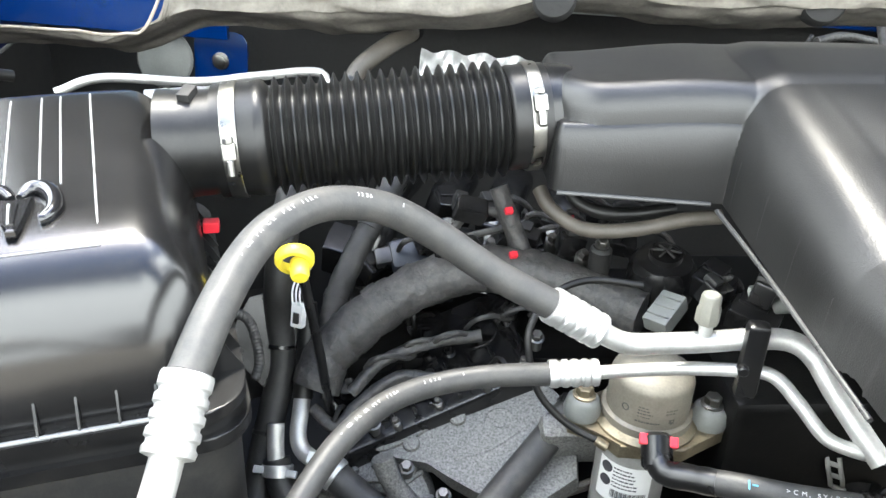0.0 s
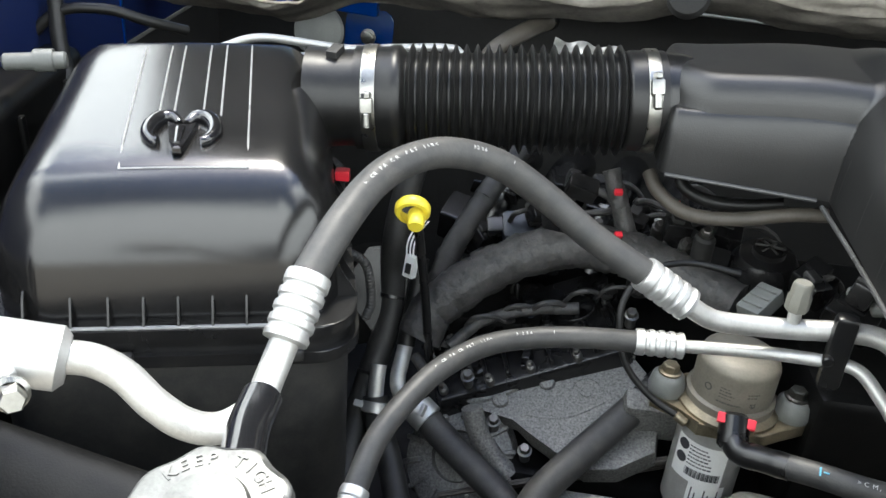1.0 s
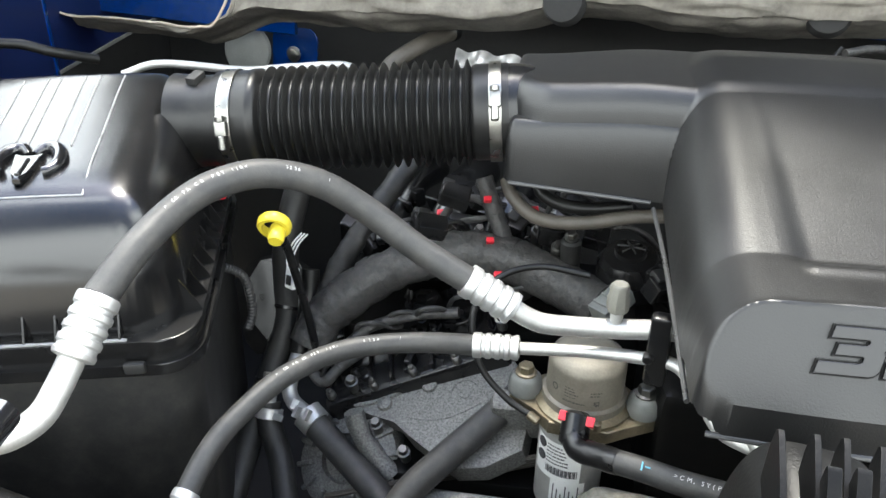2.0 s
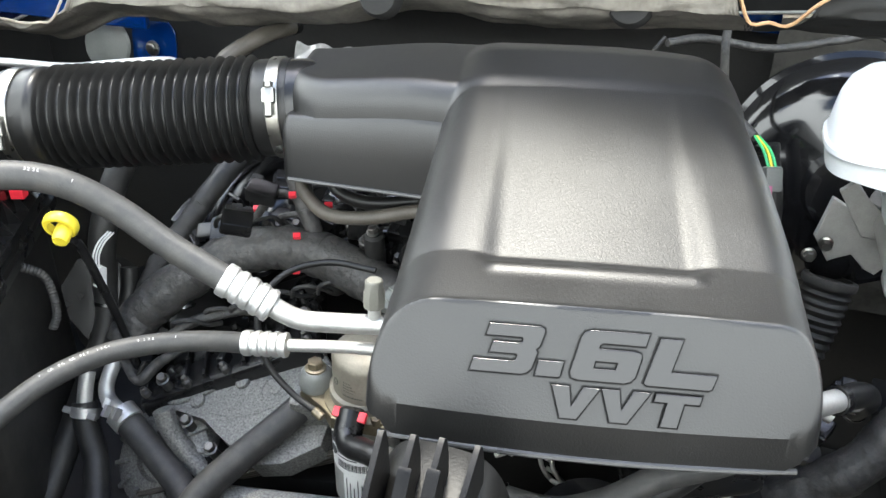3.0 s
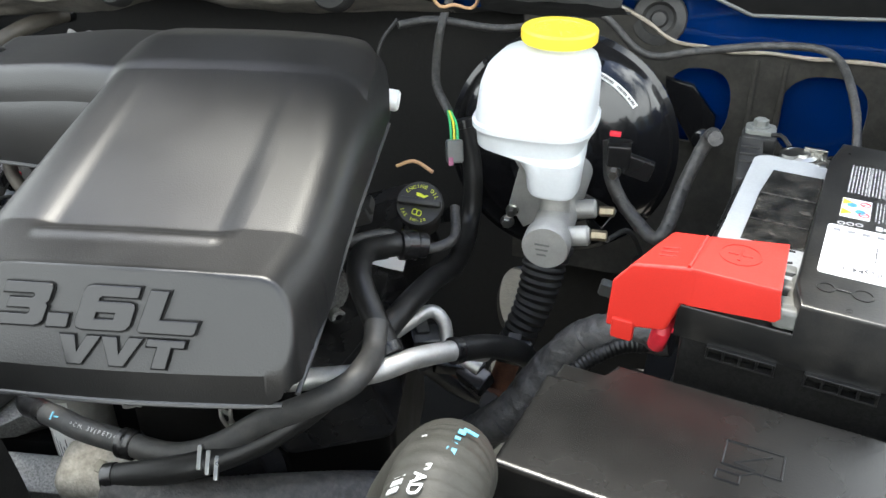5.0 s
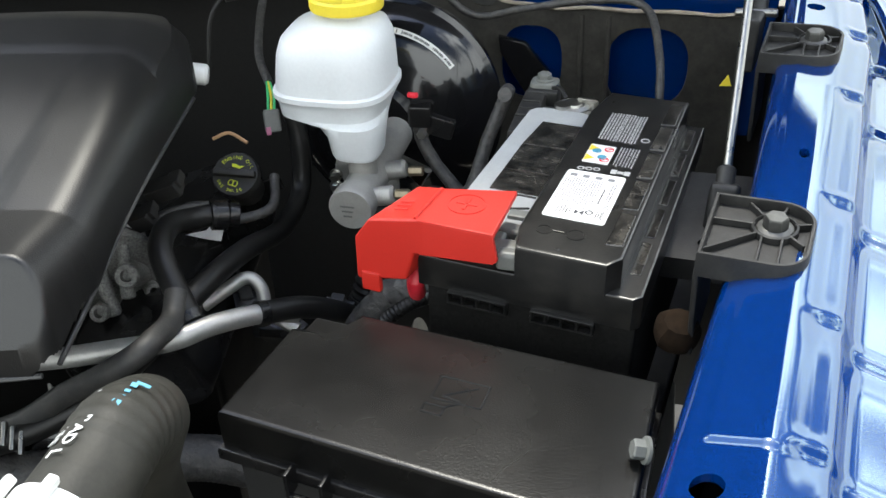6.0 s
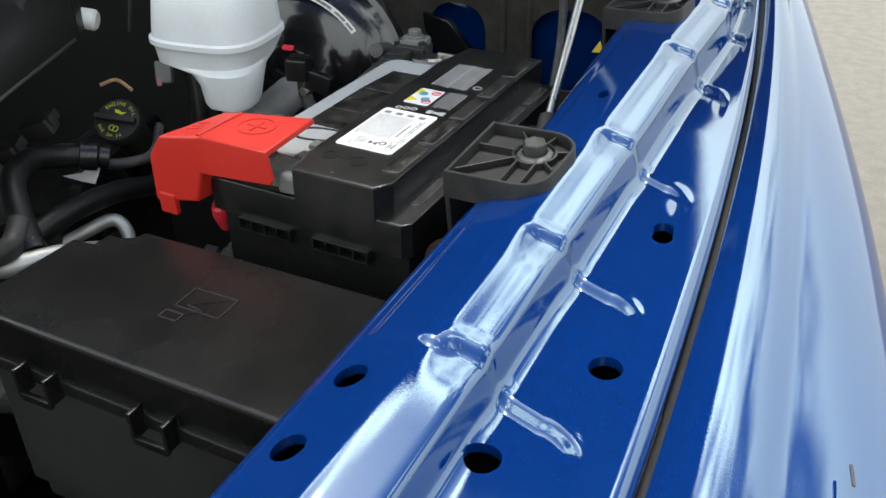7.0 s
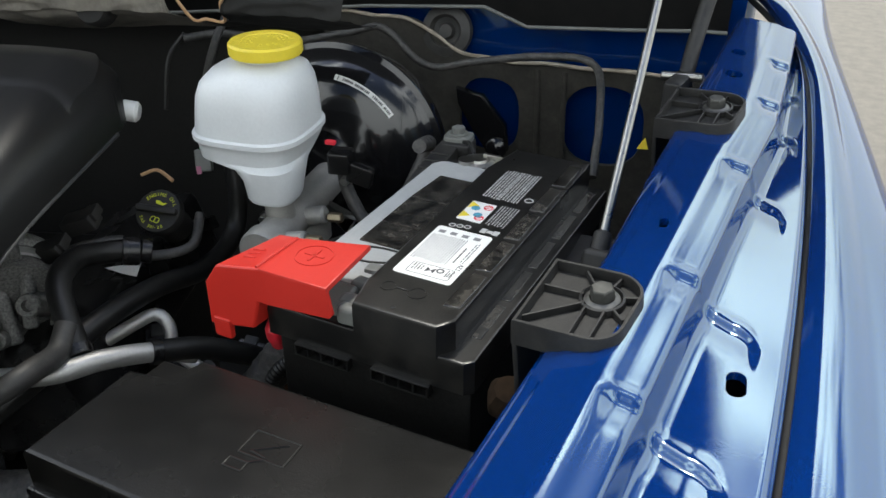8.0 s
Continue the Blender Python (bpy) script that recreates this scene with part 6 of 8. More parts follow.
part("paint_mark", bm, BLUEINK, vac, "pale blue paint mark")
bm = B()
lathe(bm, aim((0.413, 0.506, 1.070), (1, 0, 0.02)), [(0.0118, 0), (0.0145, 0.001), (0.0145, 0.006), (0.0128, 0.008), (0.0145, 0.010), (0.0145, 0.015), (0.0118, 0.017)], 20)
part("joint_collar", bm, BLACK, vac)

# ---- coolant and heater hoses ----
def hose(pts, r, label, mat=RUBBER, shape=None, seg=18, step=0.006, group="coolant hoses", category="hose", name="coolant_hose"):
    bm = B()
    tube(bm, pts, r, seg, step, shape)
    if r < 0.0115 or shape:
        return tagged(finish(name, bm, mat), label, category, group)
    ob = thing(name, label, category, group)
    part("rubber_tube", bm, mat, ob)
    for end in (0, -1):
        c = curve_points(pts, 0.004)
        p, q = (c[0], c[3]) if end == 0 else (c[-1], c[-4])
        bm = B()
        lathe(bm, aim(p, q - p), [(r, 0), (r * 1.10, 0.0005), (r * 1.12, 0.004), (r * 1.10, 0.0105), (r, 0.011)], 20)
        part("end_band", bm, BLACK, ob)
    return ob


hose([(-0.150, 0.82, 1.20), (-0.152, 0.76, 1.165), (-0.152, 0.714, 1.101), (-0.152, 0.704, 1.043), (-0.145, 0.684, 0.991), (-0.149, 0.629, 0.924), (-0.144, 0.566, 0.870), (-0.132, 0.50, 0.83)], 0.0165, "black foam-wrapped hose running down beside the filter box", DULL)
for p in ((-0.149, 0.695, 1.012), (-0.148, 0.64, 0.935)):
    bm = B()
    lathe(bm, aim(p, (0.05, -0.55, -0.8)), [(0.0165, -0.003), (0.0182, -0.002), (0.0182, 0.002), (0.0165, 0.003)], 20)
    tagged(finish("cable_tie", bm, BLACK), "black cable tie round a foam-wrapped hose", "cable tie", "cable ties")
pipe = thing("heater_pipe", "bent bare metal heater pipe with black hose and spring clamp", "pipe")
bm = B()
tube(bm, [(-0.119, 0.705, 1.030), (-0.116, 0.675, 0.985), (-0.112, 0.645, 0.962), (-0.109, 0.626, 0.948), (-0.100, 0.615, 0.937), (-0.080, 0.606, 0.933), (-0.06, 0.600, 0.927)], 0.0095, 16, 0.004)
part("metal_pipe", bm, ALU, pipe)
bm = B()
tube(bm, [(-0.124, 0.72, 1.06), (-0.119, 0.702, 1.025), (-0.114, 0.660, 0.972)], 0.0115, 16)
part("upper_sleeve", bm, RUBBER_SHINY, pipe)
bm = B()
tube(bm, [(-0.075, 0.604, 0.932), (-0.024, 0.587, 0.907), (0.041, 0.556, 0.890), (0.075, 0.53, 0.882)], 0.0165, 18)
part("rubber_hose", bm, RUBBER, pipe)
bm = B()
lathe(bm, aim((-0.066, 0.601, 0.929), (0.05, -0.016, -0.024)), [(0.0165, -0.010), (0.0190, -0.009), (0.0190, 0.009), (0.0165, 0.010)], 24)
for s in (-1, 1):
    block(bm, aim((-0.068 + 0.007 * s, 0.588, 0.945), (-0.1, -0.6, 0.7)), (0.005, 0.014, 0.010), 0.001)
part("spring_clamp", bm, CRIMP, pipe, "flat spring clamp")
pipe = thing("heater_pipe", "short bare metal heater pipe with clamp above a black hose", "pipe")
bm = B()
tube(bm, [(-0.133, 0.625, 0.962), (-0.130, 0.612, 0.944), (-0.126, 0.600, 0.926)], 0.0095, 16, 0.004)
part("metal_pipe", bm, ALU, pipe)
bm = B()
tube(bm, [(-0.127, 0.604, 0.932), (-0.118, 0.59, 0.908), (-0.093, 0.568, 0.880), (-0.062, 0.525, 0.855)], 0.0150, 18)
part("rubber_hose", bm, DULL, pipe)
bm = B()
lathe(bm, aim((-0.124, 0.598, 0.921), (0.1, -0.6, -0.8)), [(0.015, -0.007), (0.017, -0.006), (0.017, 0.006), (0.015, 0.007)], 24)
for s in (-1, 1):
    block(bm, aim((-0.124 + 0.018 * s, 0.592, 0.924), (0, -0.6, 0.7)), (0.012, 0.008, 0.006), 0.001)
part("spring_clamp", bm, CRIMP, pipe)
hose([(0.185, 0.668, 1.010), (0.147, 0.619, 0.977), (0.112, 0.569, 0.950), (0.088, 0.530, 0.928), (0.075, 0.48, 0.90)], 0.0165, "matt black coolant hose slanting across the engine front")
hose([(0.121, 0.738, 1.221), (0.135, 0.722, 1.208), (0.168, 0.707, 1.197), (0.215, 0.708, 1.201), (0.266, 0.715, 1.215), (0.30, 0.72, 1.22)], 0.0075, "brown-grey rubber hose under the engine cover edge", BROWNHOSE)
hose([(0.150, 0.76, 1.222), (0.160, 0.746, 1.208), (0.185, 0.741, 1.201), (0.219, 0.741, 1.203), (0.26, 0.745, 1.212)], 0.0075, "dark ribbed hose under the engine cover edge", RUBBER_SHINY, corrugated(0.008, 0.08))
hose([(0.600, 0.985, 1.235), (0.618, 0.972, 1.17), (0.623, 0.945, 1.110), (0.632, 0.86, 1.105), (0.632, 0.765, 1.135), (0.626, 0.68, 1.145), (0.606, 0.60, 1.125), (0.56, 0.55, 1.09), (0.50, 0.50, 1.075), (0.42, 0.47, 1.06)], 0.0125, "black printed hose from the firewall to the engine front", RUBBER_SHINY)
hose([(0.640, 0.628, 1.140), (0.612, 0.650, 1.170), (0.590, 0.675, 1.190), (0.578, 0.715, 1.190), (0.585, 0.748, 1.180), (0.602, 0.768, 1.176), (0.622, 0.782, 1.170)], 0.0125, "black looped hose with pale print beside the engine cover", RUBBER_SHINY)
bm = B()
lathe(bm, aim((0.598, 0.763, 1.177), (0.8, 0.6, -0.2)), [(0.0125, 0), (0.0165, 0.001), (0.0165, 0.018), (0.0125, 0.02)], 22)
tagged(finish("hose_coupling", bm, BLACK), "black quick-fit hose coupling with blue lettering", "coupling")

for pts, r, lab in (([(0.43, 0.60, 1.135), (0.463, 0.568, 1.130), (0.50, 0.556, 1.128), (0.531, 0.561, 1.130), (0.578, 0.580, 1.132), (0.630, 0.603, 1.135), (0.66, 0.635, 1.135), (0.690, 0.676, 1.122), (0.71, 0.71, 1.10)], 0.0105, "thick bright aluminium coolant pipe"),
                    ([(0.53, 0.60, 1.06), (0.575, 0.655, 1.085), (0.623, 0.722, 1.108), (0.640, 0.745, 1.112), (0.655, 0.745, 1.10), (0.665, 0.735, 1.075), (0.70, 0.73, 1.06)], 0.0075, "slim aluminium coolant pipe with bent end")):
    bm = B()
    tube(bm, pts, r, 18, 0.005)
    tagged(finish("coolant_pipe", bm, ALU), lab, "pipe", "coolant pipes")
hose([(0.686, 0.672, 1.123), (0.715, 0.715, 1.105), (0.735, 0.77, 1.06), (0.74, 0.83, 1.0)], 0.0125, "black rubber hose pushed over an aluminium pipe", RUBBER_SHINY)

# ---- looms, cables and plugs ----
def loom(pts, r, label, amount=0.10, mat=TAPE, name="wiring_loom", seg=18, step=0.005):
    bm = B()
    wrap_pitch = r * 1.15
    bumps = lumpy(amount, pts[0][0] * 50)
    # overlapping turns of tape step up along the sleeve
    tube(bm, pts, r, seg, step * 0.5, lambda s, t, a: bumps(s, t, a) + 0.06 * (((s + a * wrap_pitch / 6.2832) / wrap_pitch + 0.35 * noise.noise((s * 40, 3.1, r * 900))) % 1.0)
         + 0.05 * abs(noise.noise((s * 130, math.cos(a) * 2.2, math.sin(a) * 2.2))))
    ob = thing(name, label, "wiring", "wiring looms")
    part("taped_sleeve", bm, mat, ob)
    c = curve_points(pts, 0.002)
    n = max(1, int(len(c) * 0.002 / (r * 5)))
    for k in range(n):
        i = int(len(c) * (k + 0.6) / (n + 0.4))
        i = min(max(i, 2), len(c) - 4)
        bm = B()
        lathe(bm, aim(c[i], c[i + 2] - c[i]), [(r * 0.95, 0), (r * 1.09, 0.0004), (r * 1.10, r * 0.35), (r * 1.08, r * 0.7), (r * 0.95, r * 0.72)], 20, lambda a, q: 1 + 0.03 * math.sin(3 * a + k))
        part("tape_band", bm, mat, ob)
    return ob


loom([(-0.100, 0.665, 0.985), (-0.091, 0.688, 1.016), (-0.058, 0.713, 1.048), (-0.018, 0.738, 1.075), (0.041, 0.763, 1.098), (0.106, 0.773, 1.102), (0.160, 0.762, 1.098), (0.207, 0.747, 1.092), (0.245, 0.73, 1.09)], 0.0260, "thick dusty tape-wrapped wiring loom over the engine")
loom([(-0.095, 0.70, 1.03), (-0.095, 0.745, 1.06), (-0.085, 0.79, 1.09), (-0.065, 0.85, 1.135), (-0.05, 0.90, 1.16), (-0.03, 0.96, 1.17)], 0.014, "black taped wiring branch rising behind the loom", 0.10, DULL)
loom([(-0.06, 0.665, 0.985), (-0.03, 0.695, 1.012), (0.02, 0.715, 1.03), (0.075, 0.725, 1.042)], 0.0065, "thin grey taped wiring branch along the valve cover", 0.14)
loom([(-0.10, 0.655, 0.965), (-0.07, 0.64, 0.955), (-0.05, 0.66, 0.975), (-0.01, 0.685, 1.0), (0.03, 0.69, 1.0)], 0.0065, "thin taped wire looping by the valve cover", 0.14)
loom([(0.075, 0.80, 1.19), (0.09, 0.79, 1.16), (0.105, 0.785, 1.13), (0.12, 0.775, 1.105)], 0.010, "grey taped wiring branch dropping from the intake hose", 0.12)
loom([(0.02, 0.79, 1.12), (0.045, 0.80, 1.155), (0.08, 0.80, 1.155), (0.098, 0.79, 1.12), (0.10, 0.78, 1.09)], 0.005, "slim arched grey wire", 0.1)
loom([(0.667, 0.730, 0.937), (0.729, 0.732, 0.994), (0.765, 0.752, 1.046), (0.800, 0.762, 1.094), (0.846, 0.765, 1.121), (0.89, 0.76, 1.13)], 0.0215, "thick dark taped wiring loom crossing below the battery", 0.12)
loom([(0.787, 0.944, 1.250), (0.797, 0.930, 1.205), (0.827, 0.913, 1.172), (0.860, 0.89, 1.165), (0.877, 0.93, 1.219), (0.894, 0.95, 1.265), (0.90, 0.90, 1.285)], 0.0075, "corrugated black cable sleeve from the reservoir plug", 0.08)
loom([(0.99, 0.235, 1.20), (1.02, 0.275, 1.225), (1.045, 0.315, 1.232), (1.06, 0.36, 1.23)], 0.020, "fuzzy grey braided loom beside the fender rail", 0.14)
hose([(0.792, 0.66, 1.00), (0.790, 0.708, 1.057), (0.803, 0.722, 1.091), (0.838, 0.738, 1.116), (0.87, 0.75, 1.12)], 0.0085, "shiny black split conduit", RUBBER_SHINY, corrugated(0.0045, 0.12), 14, 0.0011, "conduits", "conduit", "conduit")
hose([(-0.168, 0.60, 1.12), (-0.150, 0.615, 1.10), (-0.140, 0.61, 1.06), (-0.142, 0.60, 1.04)], 0.0055, "small corrugated conduit beside the filter box", RUBBER, corrugated(0.004, 0.14), 12, 0.001, "conduits", "conduit", "conduit")
hose([(0.233, 0.684, 1.154), (0.182, 0.677, 1.157), (0.146, 0.651, 1.151), (0.128, 0.625, 1.127), (0.132, 0.608, 1.098), (0.146, 0.599, 1.067), (0.175, 0.593, 1.043), (0.208, 0.586, 1.032)], 0.0036, "thin black cable arching to the oil filter housing", RUBBER_SHINY, None, 10, 0.005, "cables", "cable", "cable")
bm = B()
rod(bm, (0.202, 0.587, 1.034), (0.214, 0.584, 1.029), 0.0050, 10)
tagged(finish("cable_end", bm, BRASSY), "orange cable end with tiny plug", "plug")
plug = thing("grey_connector", "dusty grey plastic electrical connector clipped beside a pipe", "connector")
bm = B()
GM = frame3((0.262, 0.685, 1.118), (0.7, -0.5, 0.1), (0.4, 0.6, 0.3))
block(bm, GM, (0.027, 0.042, 0.018), 0.002)
part("shell", bm, GREYPLASTIC, plug)
for k in range(3):
    bm = B()
    block(bm, GM @ pose(0, -0.012 + 0.012 * k, 0.018), (0.023, 0.003, 0.0025), 0.001)
    part("rib", bm, GREYPLASTIC, plug)

hose([(0.845, 0.89, 1.130), (0.851, 0.844, 1.114), (0.859, 0.813, 1.108)], 0.0115, "short thick black cable sleeve by the battery", RUBBER, None, 16, 0.006, "cables", "cable", "cable")
hose([(0.857, 0.825, 1.110), (0.861, 0.80, 1.104), (0.872, 0.775, 1.115), (0.885, 0.74, 1.15)], 0.0058, "short red battery cable", WIRERED, None, 12, 0.005, "cables", "cable", "cable")
hose([(0.880, 0.640, 1.268), (0.882, 0.612, 1.255), (0.880, 0.600, 1.245), (0.878, 0.61, 1.225)], 0.0075, "red battery cable dropping from the terminal cover", WIRERED, None, 12, 0.005, "cables", "cable", "cable")
hose([(0.808, 0.832, 1.184), (0.827, 0.89, 1.165), (0.844, 0.928, 1.096), (0.826, 0.903, 1.054), (0.787, 0.874, 1.009)], 0.003, "thin black brake line", DULL, None, 10, 0.005, "brake lines", "brake line", "brake_line")
hose([(0.531, 1.156, 1.350), (0.533, 1.096, 1.310), (0.548, 1.033, 1.263), (0.585, 0.975, 1.245)], 0.0055, "grey taped wire hanging from the firewall", TAPE, lumpy(0.06), 12, 0.005, "cables", "cable", "cable")
conn = thing("wire_connector", "pale multi-pin wire connector hanging with coloured leads", "connector")
bm = B()
block(bm, aim((0.611, 0.918, 1.206), (-0.15, 0.3, 0.9)), (0.020, 0.016, 0.028), 0.003)
part("housing", bm, GREYPLASTIC, conn)
bm = B()
block(bm, aim((0.609, 0.909, 1.206), (-0.15, 0.3, 0.9)), (0.006, 0.004, 0.010), 0.001)
part("clip", bm, PINK, conn)
for k, mt in enumerate((WIREGREEN, WIREYELLOW, WIREGREEN)):
    bm = B()
    tube(bm, [(0.584 + 0.002 * k, 0.972, 1.248), (0.595 + 0.004 * k, 0.948, 1.242), (0.604 + 0.004 * k, 0.925, 1.230)], 0.0016, 8, 0.003)
    part("lead", bm, mt, conn)
sens = thing("level_sensor_plug", "black sensor plug with red lock on the fluid reservoir", "connector")
bm = B()
block(bm, aim((0.790, 0.905, 1.252), (1, 0.1, 0)), (0.026, 0.026, 0.026), 0.003)
block(bm, aim((0.812, 0.905, 1.242), (1, 0.1, -0.3)), (0.012, 0.024, 0.03), 0.003)
part("housing", bm, BLACK, sens)
bm = B()
block(bm, pose(0.798, 0.893, 1.277), (0.012, 0.006, 0.005), 0.001)
part("lock", bm, WIRERED, sens)

# ---- dipstick ----
dip = thing("dipstick", "yellow plastic dipstick handle on a black tube", "dipstick")
DM = frame3((-0.096, 0.606, 1.186), (0.88, 0.1, 0.42), (-0.25, -0.45, 0.85))
bm = B()
lathe(bm, DM @ pose(0, 0, 0.004, 180, 0, 0), [(0.0125, -0.005), (0.0165, -0.005), (0.0185, -0.002), (0.0185, 0.004), (0.0170, 0.0065), (0.0145, 0.0065), (0.0130, 0.004), (0.0125, -0.005)], 36)
handle = part("handle", bm, YELLOW, dip, "yellow looped ring handle")
bm = B()
lathe(bm, DM @ pose(0.003, -0.004, 0.024, 180, 0, 0), [(0.0, 0), (0.0075, 0.0), (0.009, 0.004), (0.009, 0.018), (0.0085, 0.02)], 24)
part("handle_stem", bm, YELLOW, handle)
bm = B()
tube(bm, [DM @ Vector((0.003, -0.004, 0.018)), (-0.0925, 0.618, 1.155), (-0.0895, 0.632, 1.10), (-0.0855, 0.644, 1.04), (-0.081, 0.655, 0.96)], 0.0050, 12)
part("tube", bm, BLACK, dip)

# ---- oil filler cap and throttle body ----
oil = thing("oil_filler_cap", "black oil filler cap with yellow engine oil lettering", "oil cap")
OM = frame3((0.591, 0.850, 1.176), (0.97, 0.0, -0.2), (0.1, 0.75, 0.65)) @ Matrix.Diagonal((0.70, 0.70, 0.85, 1))
bm = B()
lathe(bm, OM, [(0.030, -0.05), (0.030, 0.0), (0.0385, 0.002), (0.0395, 0.006), (0.0395, 0.016), (0.037, 0.019), (0, 0.019)], 40, lambda a, r: 1 + (0.015 * math.cos(16 * a) if r > 0.038 else 0))
block(bm, OM @ pose(0, 0, 0.018, 0, 0, 12), (0.072, 0.012, 0.012), 0.003)
part("cap", bm, DULL, oil)
bm = B()
for i, ch in enumerate("ENGINE OIL"):
    a = radians(152 - 12.5 * i)
    lettering(bm, ch, OM @ pose(0.0265 * math.cos(a), 0.0265 * math.sin(a), 0.0192, 0, 0, math.degrees(a) - 90), 0.0085, 0.0002, align="CENTER")
part("lettering", bm, YELLOWINK, oil, "yellow-green lettering ENGINE OIL")
bm = B()
for i, ch in enumerate("SAE 5W-20"):
    a = radians(-140 + 11 * i)
    lettering(bm, ch, OM @ pose(0.032 * math.cos(a), 0.032 * math.sin(a), 0.0192, 0, 0, math.degrees(a) + 90), 0.0075, 0.0002, align="CENTER")
part("lettering", bm, YELLOWINK, oil, "yellow-green lettering of the oil grade")
bm = B()
prism(bm, OM @ pose(-0.001, 0.014, 0.0192), [(-0.010, 0.002), (-0.008, -0.003), (0.005, -0.003), (0.011, 0.003), (0.008, 0.003), (0.004, 0.001), (-0.004, 0.003)], 0, 0.0003)
part("oil_can_symbol", bm, YELLOWINK, oil)
bm = B()
for s in (-1, 1):
    tube(bm, [OM @ Vector((0.002 + s * q[0], -0.016 + q[1], 0.0193)) for q in ((0.0, -0.004), (0.0, 0.004), (0.004, 0.0045), (0.007, 0.004), (0.007, -0.004), (0.0, -0.004))], 0.0006, 6, 0.002)
part("book_symbol", bm, YELLOWINK, oil)

thr = thing("throttle_body", "cast aluminium throttle body below the engine cover", "throttle body")
TM = aim((0.478, 0.722, 1.158), (0.55, -0.55, -0.15))
bm = B()
lathe(bm, TM, [(0.048, 0), (0.050, 0.004), (0.050, 0.014), (0.044, 0.018), (0.042, 0.05), (0.052, 0.053), (0.052, 0.065), (0.04, 0.066), (0, 0.066)], 36)
block(bm, TM @ pose(0.0, 0.05, 0.02), (0.03, 0.03, 0.03), 0.005)
part("body", bm, CAST, thr, "dull cast aluminium body")
for q, d, r in (((0.544, 0.676, 1.150), (0.35, -0.75, 0.45), 0.013), ((0.520, 0.650, 1.118), (0.30, -0.80, 0.40), 0.010), ((0.548, 0.700, 1.115), (0.6, -0.6, 0.3), 0.009)):
    bm = B()
    lathe(bm, aim(q, d), [(r * 1.3, -0.03), (r, -0.004), (r, 0.012), (r * 0.86, 0.014), (r * 0.5, 0.014), (r * 0.45, 0.004), (0, 0.004)], 20)
    part("boss", bm, CAST, thr, "round cast boss with bore")
for q0, q1 in (((0.535, 0.690, 1.185), (0.542, 0.668, 1.125)), ((0.510, 0.672, 1.175), (0.530, 0.655, 1.110))):
    bm = B()
    rod(bm, q0, q1, 0.008, 10)
    part("web", bm, CAST, thr)
bm = B()
lathe(bm, TM, [(0.045, 0.024), (0.0475, 0.025), (0.0475, 0.036), (0.045, 0.037)], 36)
part("clamp_band", bm, CRIMP, thr, "bright clamp band")
bm = B()
tube(bm, [(0.505, 0.72, 1.16), (0.545, 0.765, 1.172), (0.575, 0.80, 1.165), (0.60, 0.80, 1.15), (0.635, 0.835, 1.15), (0.625, 0.875, 1.17)], 0.006, 12, 0.005, lumpy(0.06))
tagged(finish("sensor_wire", bm, TAPE), "black taped wire looping round the oil cap", "wiring", "wiring looms")
bm = B()
prism(bm, frame3((0.580, 0.785, 1.138), (0.9, 0.2, 0.2), (0, 0.7, 0.7)), [(-0.03, 0.004), (-0.006, -0.006), (0.012, -0.012), (0.018, 0.006), (0.006, 0.012), (-0.004, 0.004)], 0, 0.002)
tagged(finish("paper_tag", bm, PAPER), "crumpled white tag tied to a hose", "tag")

# ---- radiator hose ----
rad = thing("radiator_hose", "large ribbed olive-black radiator hose with white print and clamp", "hose")
RH = [(0.793, 0.235, 1.311), (0.792, 0.270, 1.313), (0.790, 0.305, 1.313), (0.788, 0.332, 1.315), (0.786, 0.352, 1.306), (0.780, 0.365, 1.294), (0.766, 0.375, 1.268), (0.746, 0.386, 1.220), (0.736, 0.40, 1.16), (0.73, 0.42, 1.09)]


def hose_ribs(s, total, a):
    return 1 + 0.012 * math.cos(2 * math.pi * s / 0.0062) * smooth01((s - 0.075) / 0.01) * smooth01((0.128 - s) / 0.01)


def smooth01(t):
    t = min(1.0, max(0.0, t))
    return t * t * (3 - 2 * t)


bm = B()
tube(bm, RH, 0.0262, 32, 0.0011, hose_ribs)
part("rubber_hose", bm, HOSEOLIVE, rad, "", 60)


def on_hose(y, turn, lift=0.0004):
    """A frame on the hose: x runs back along it to the front, z points out."""
    c = Vector((0.790 - 0.05 * max(0.0, y - 0.33), y, 1.314 - 0.12 * max(0.0, y - 0.335)))
    out = Vector((math.sin(radians(turn)), 0, math.cos(radians(turn))))
    return frame3(c + out * (0.0262 + lift), (0, -1, 0), Vector((0, -1, 0)).cross(out) * -1)


bm = B()
lathe(bm, aim((0.7915, 0.270, 1.313), (0, 1, 0.0)), [(0.026, -0.007), (0.0282, -0.0065), (0.0282, 0.0065), (0.026, 0.007)], 40)
clampband = part("clamp", bm, PAPER, rad, "white-coated spring clamp")
for turn in (-62, -40, 12):
    bm = B()
    block(bm, on_hose(0.273, turn, 0.0015), (0.012, 0.006, 0.006), 0.0015)
    part("clamp_ear", bm, PAPER, clampband)
for text, y, turn, size in (("RAD", 0.312, -20, 0.0105), ("L", 0.2955, -24, 0.0115)):
    bm = B()
    lettering(bm, text, on_hose(y, turn), size, 0.0002, align="CENTER", bold=0.0001)
    part("print", bm, PAPER, rad, "white printed " + text)
for n in range(8):
    bm = B()
    block(bm, on_hose(0.306 + 0.0052 * n, -40 + 0.8 * n, -0.0003), (0.0034, 0.0070, 0.0006))
    part("print_bar", bm, LIGHTINK, rad)
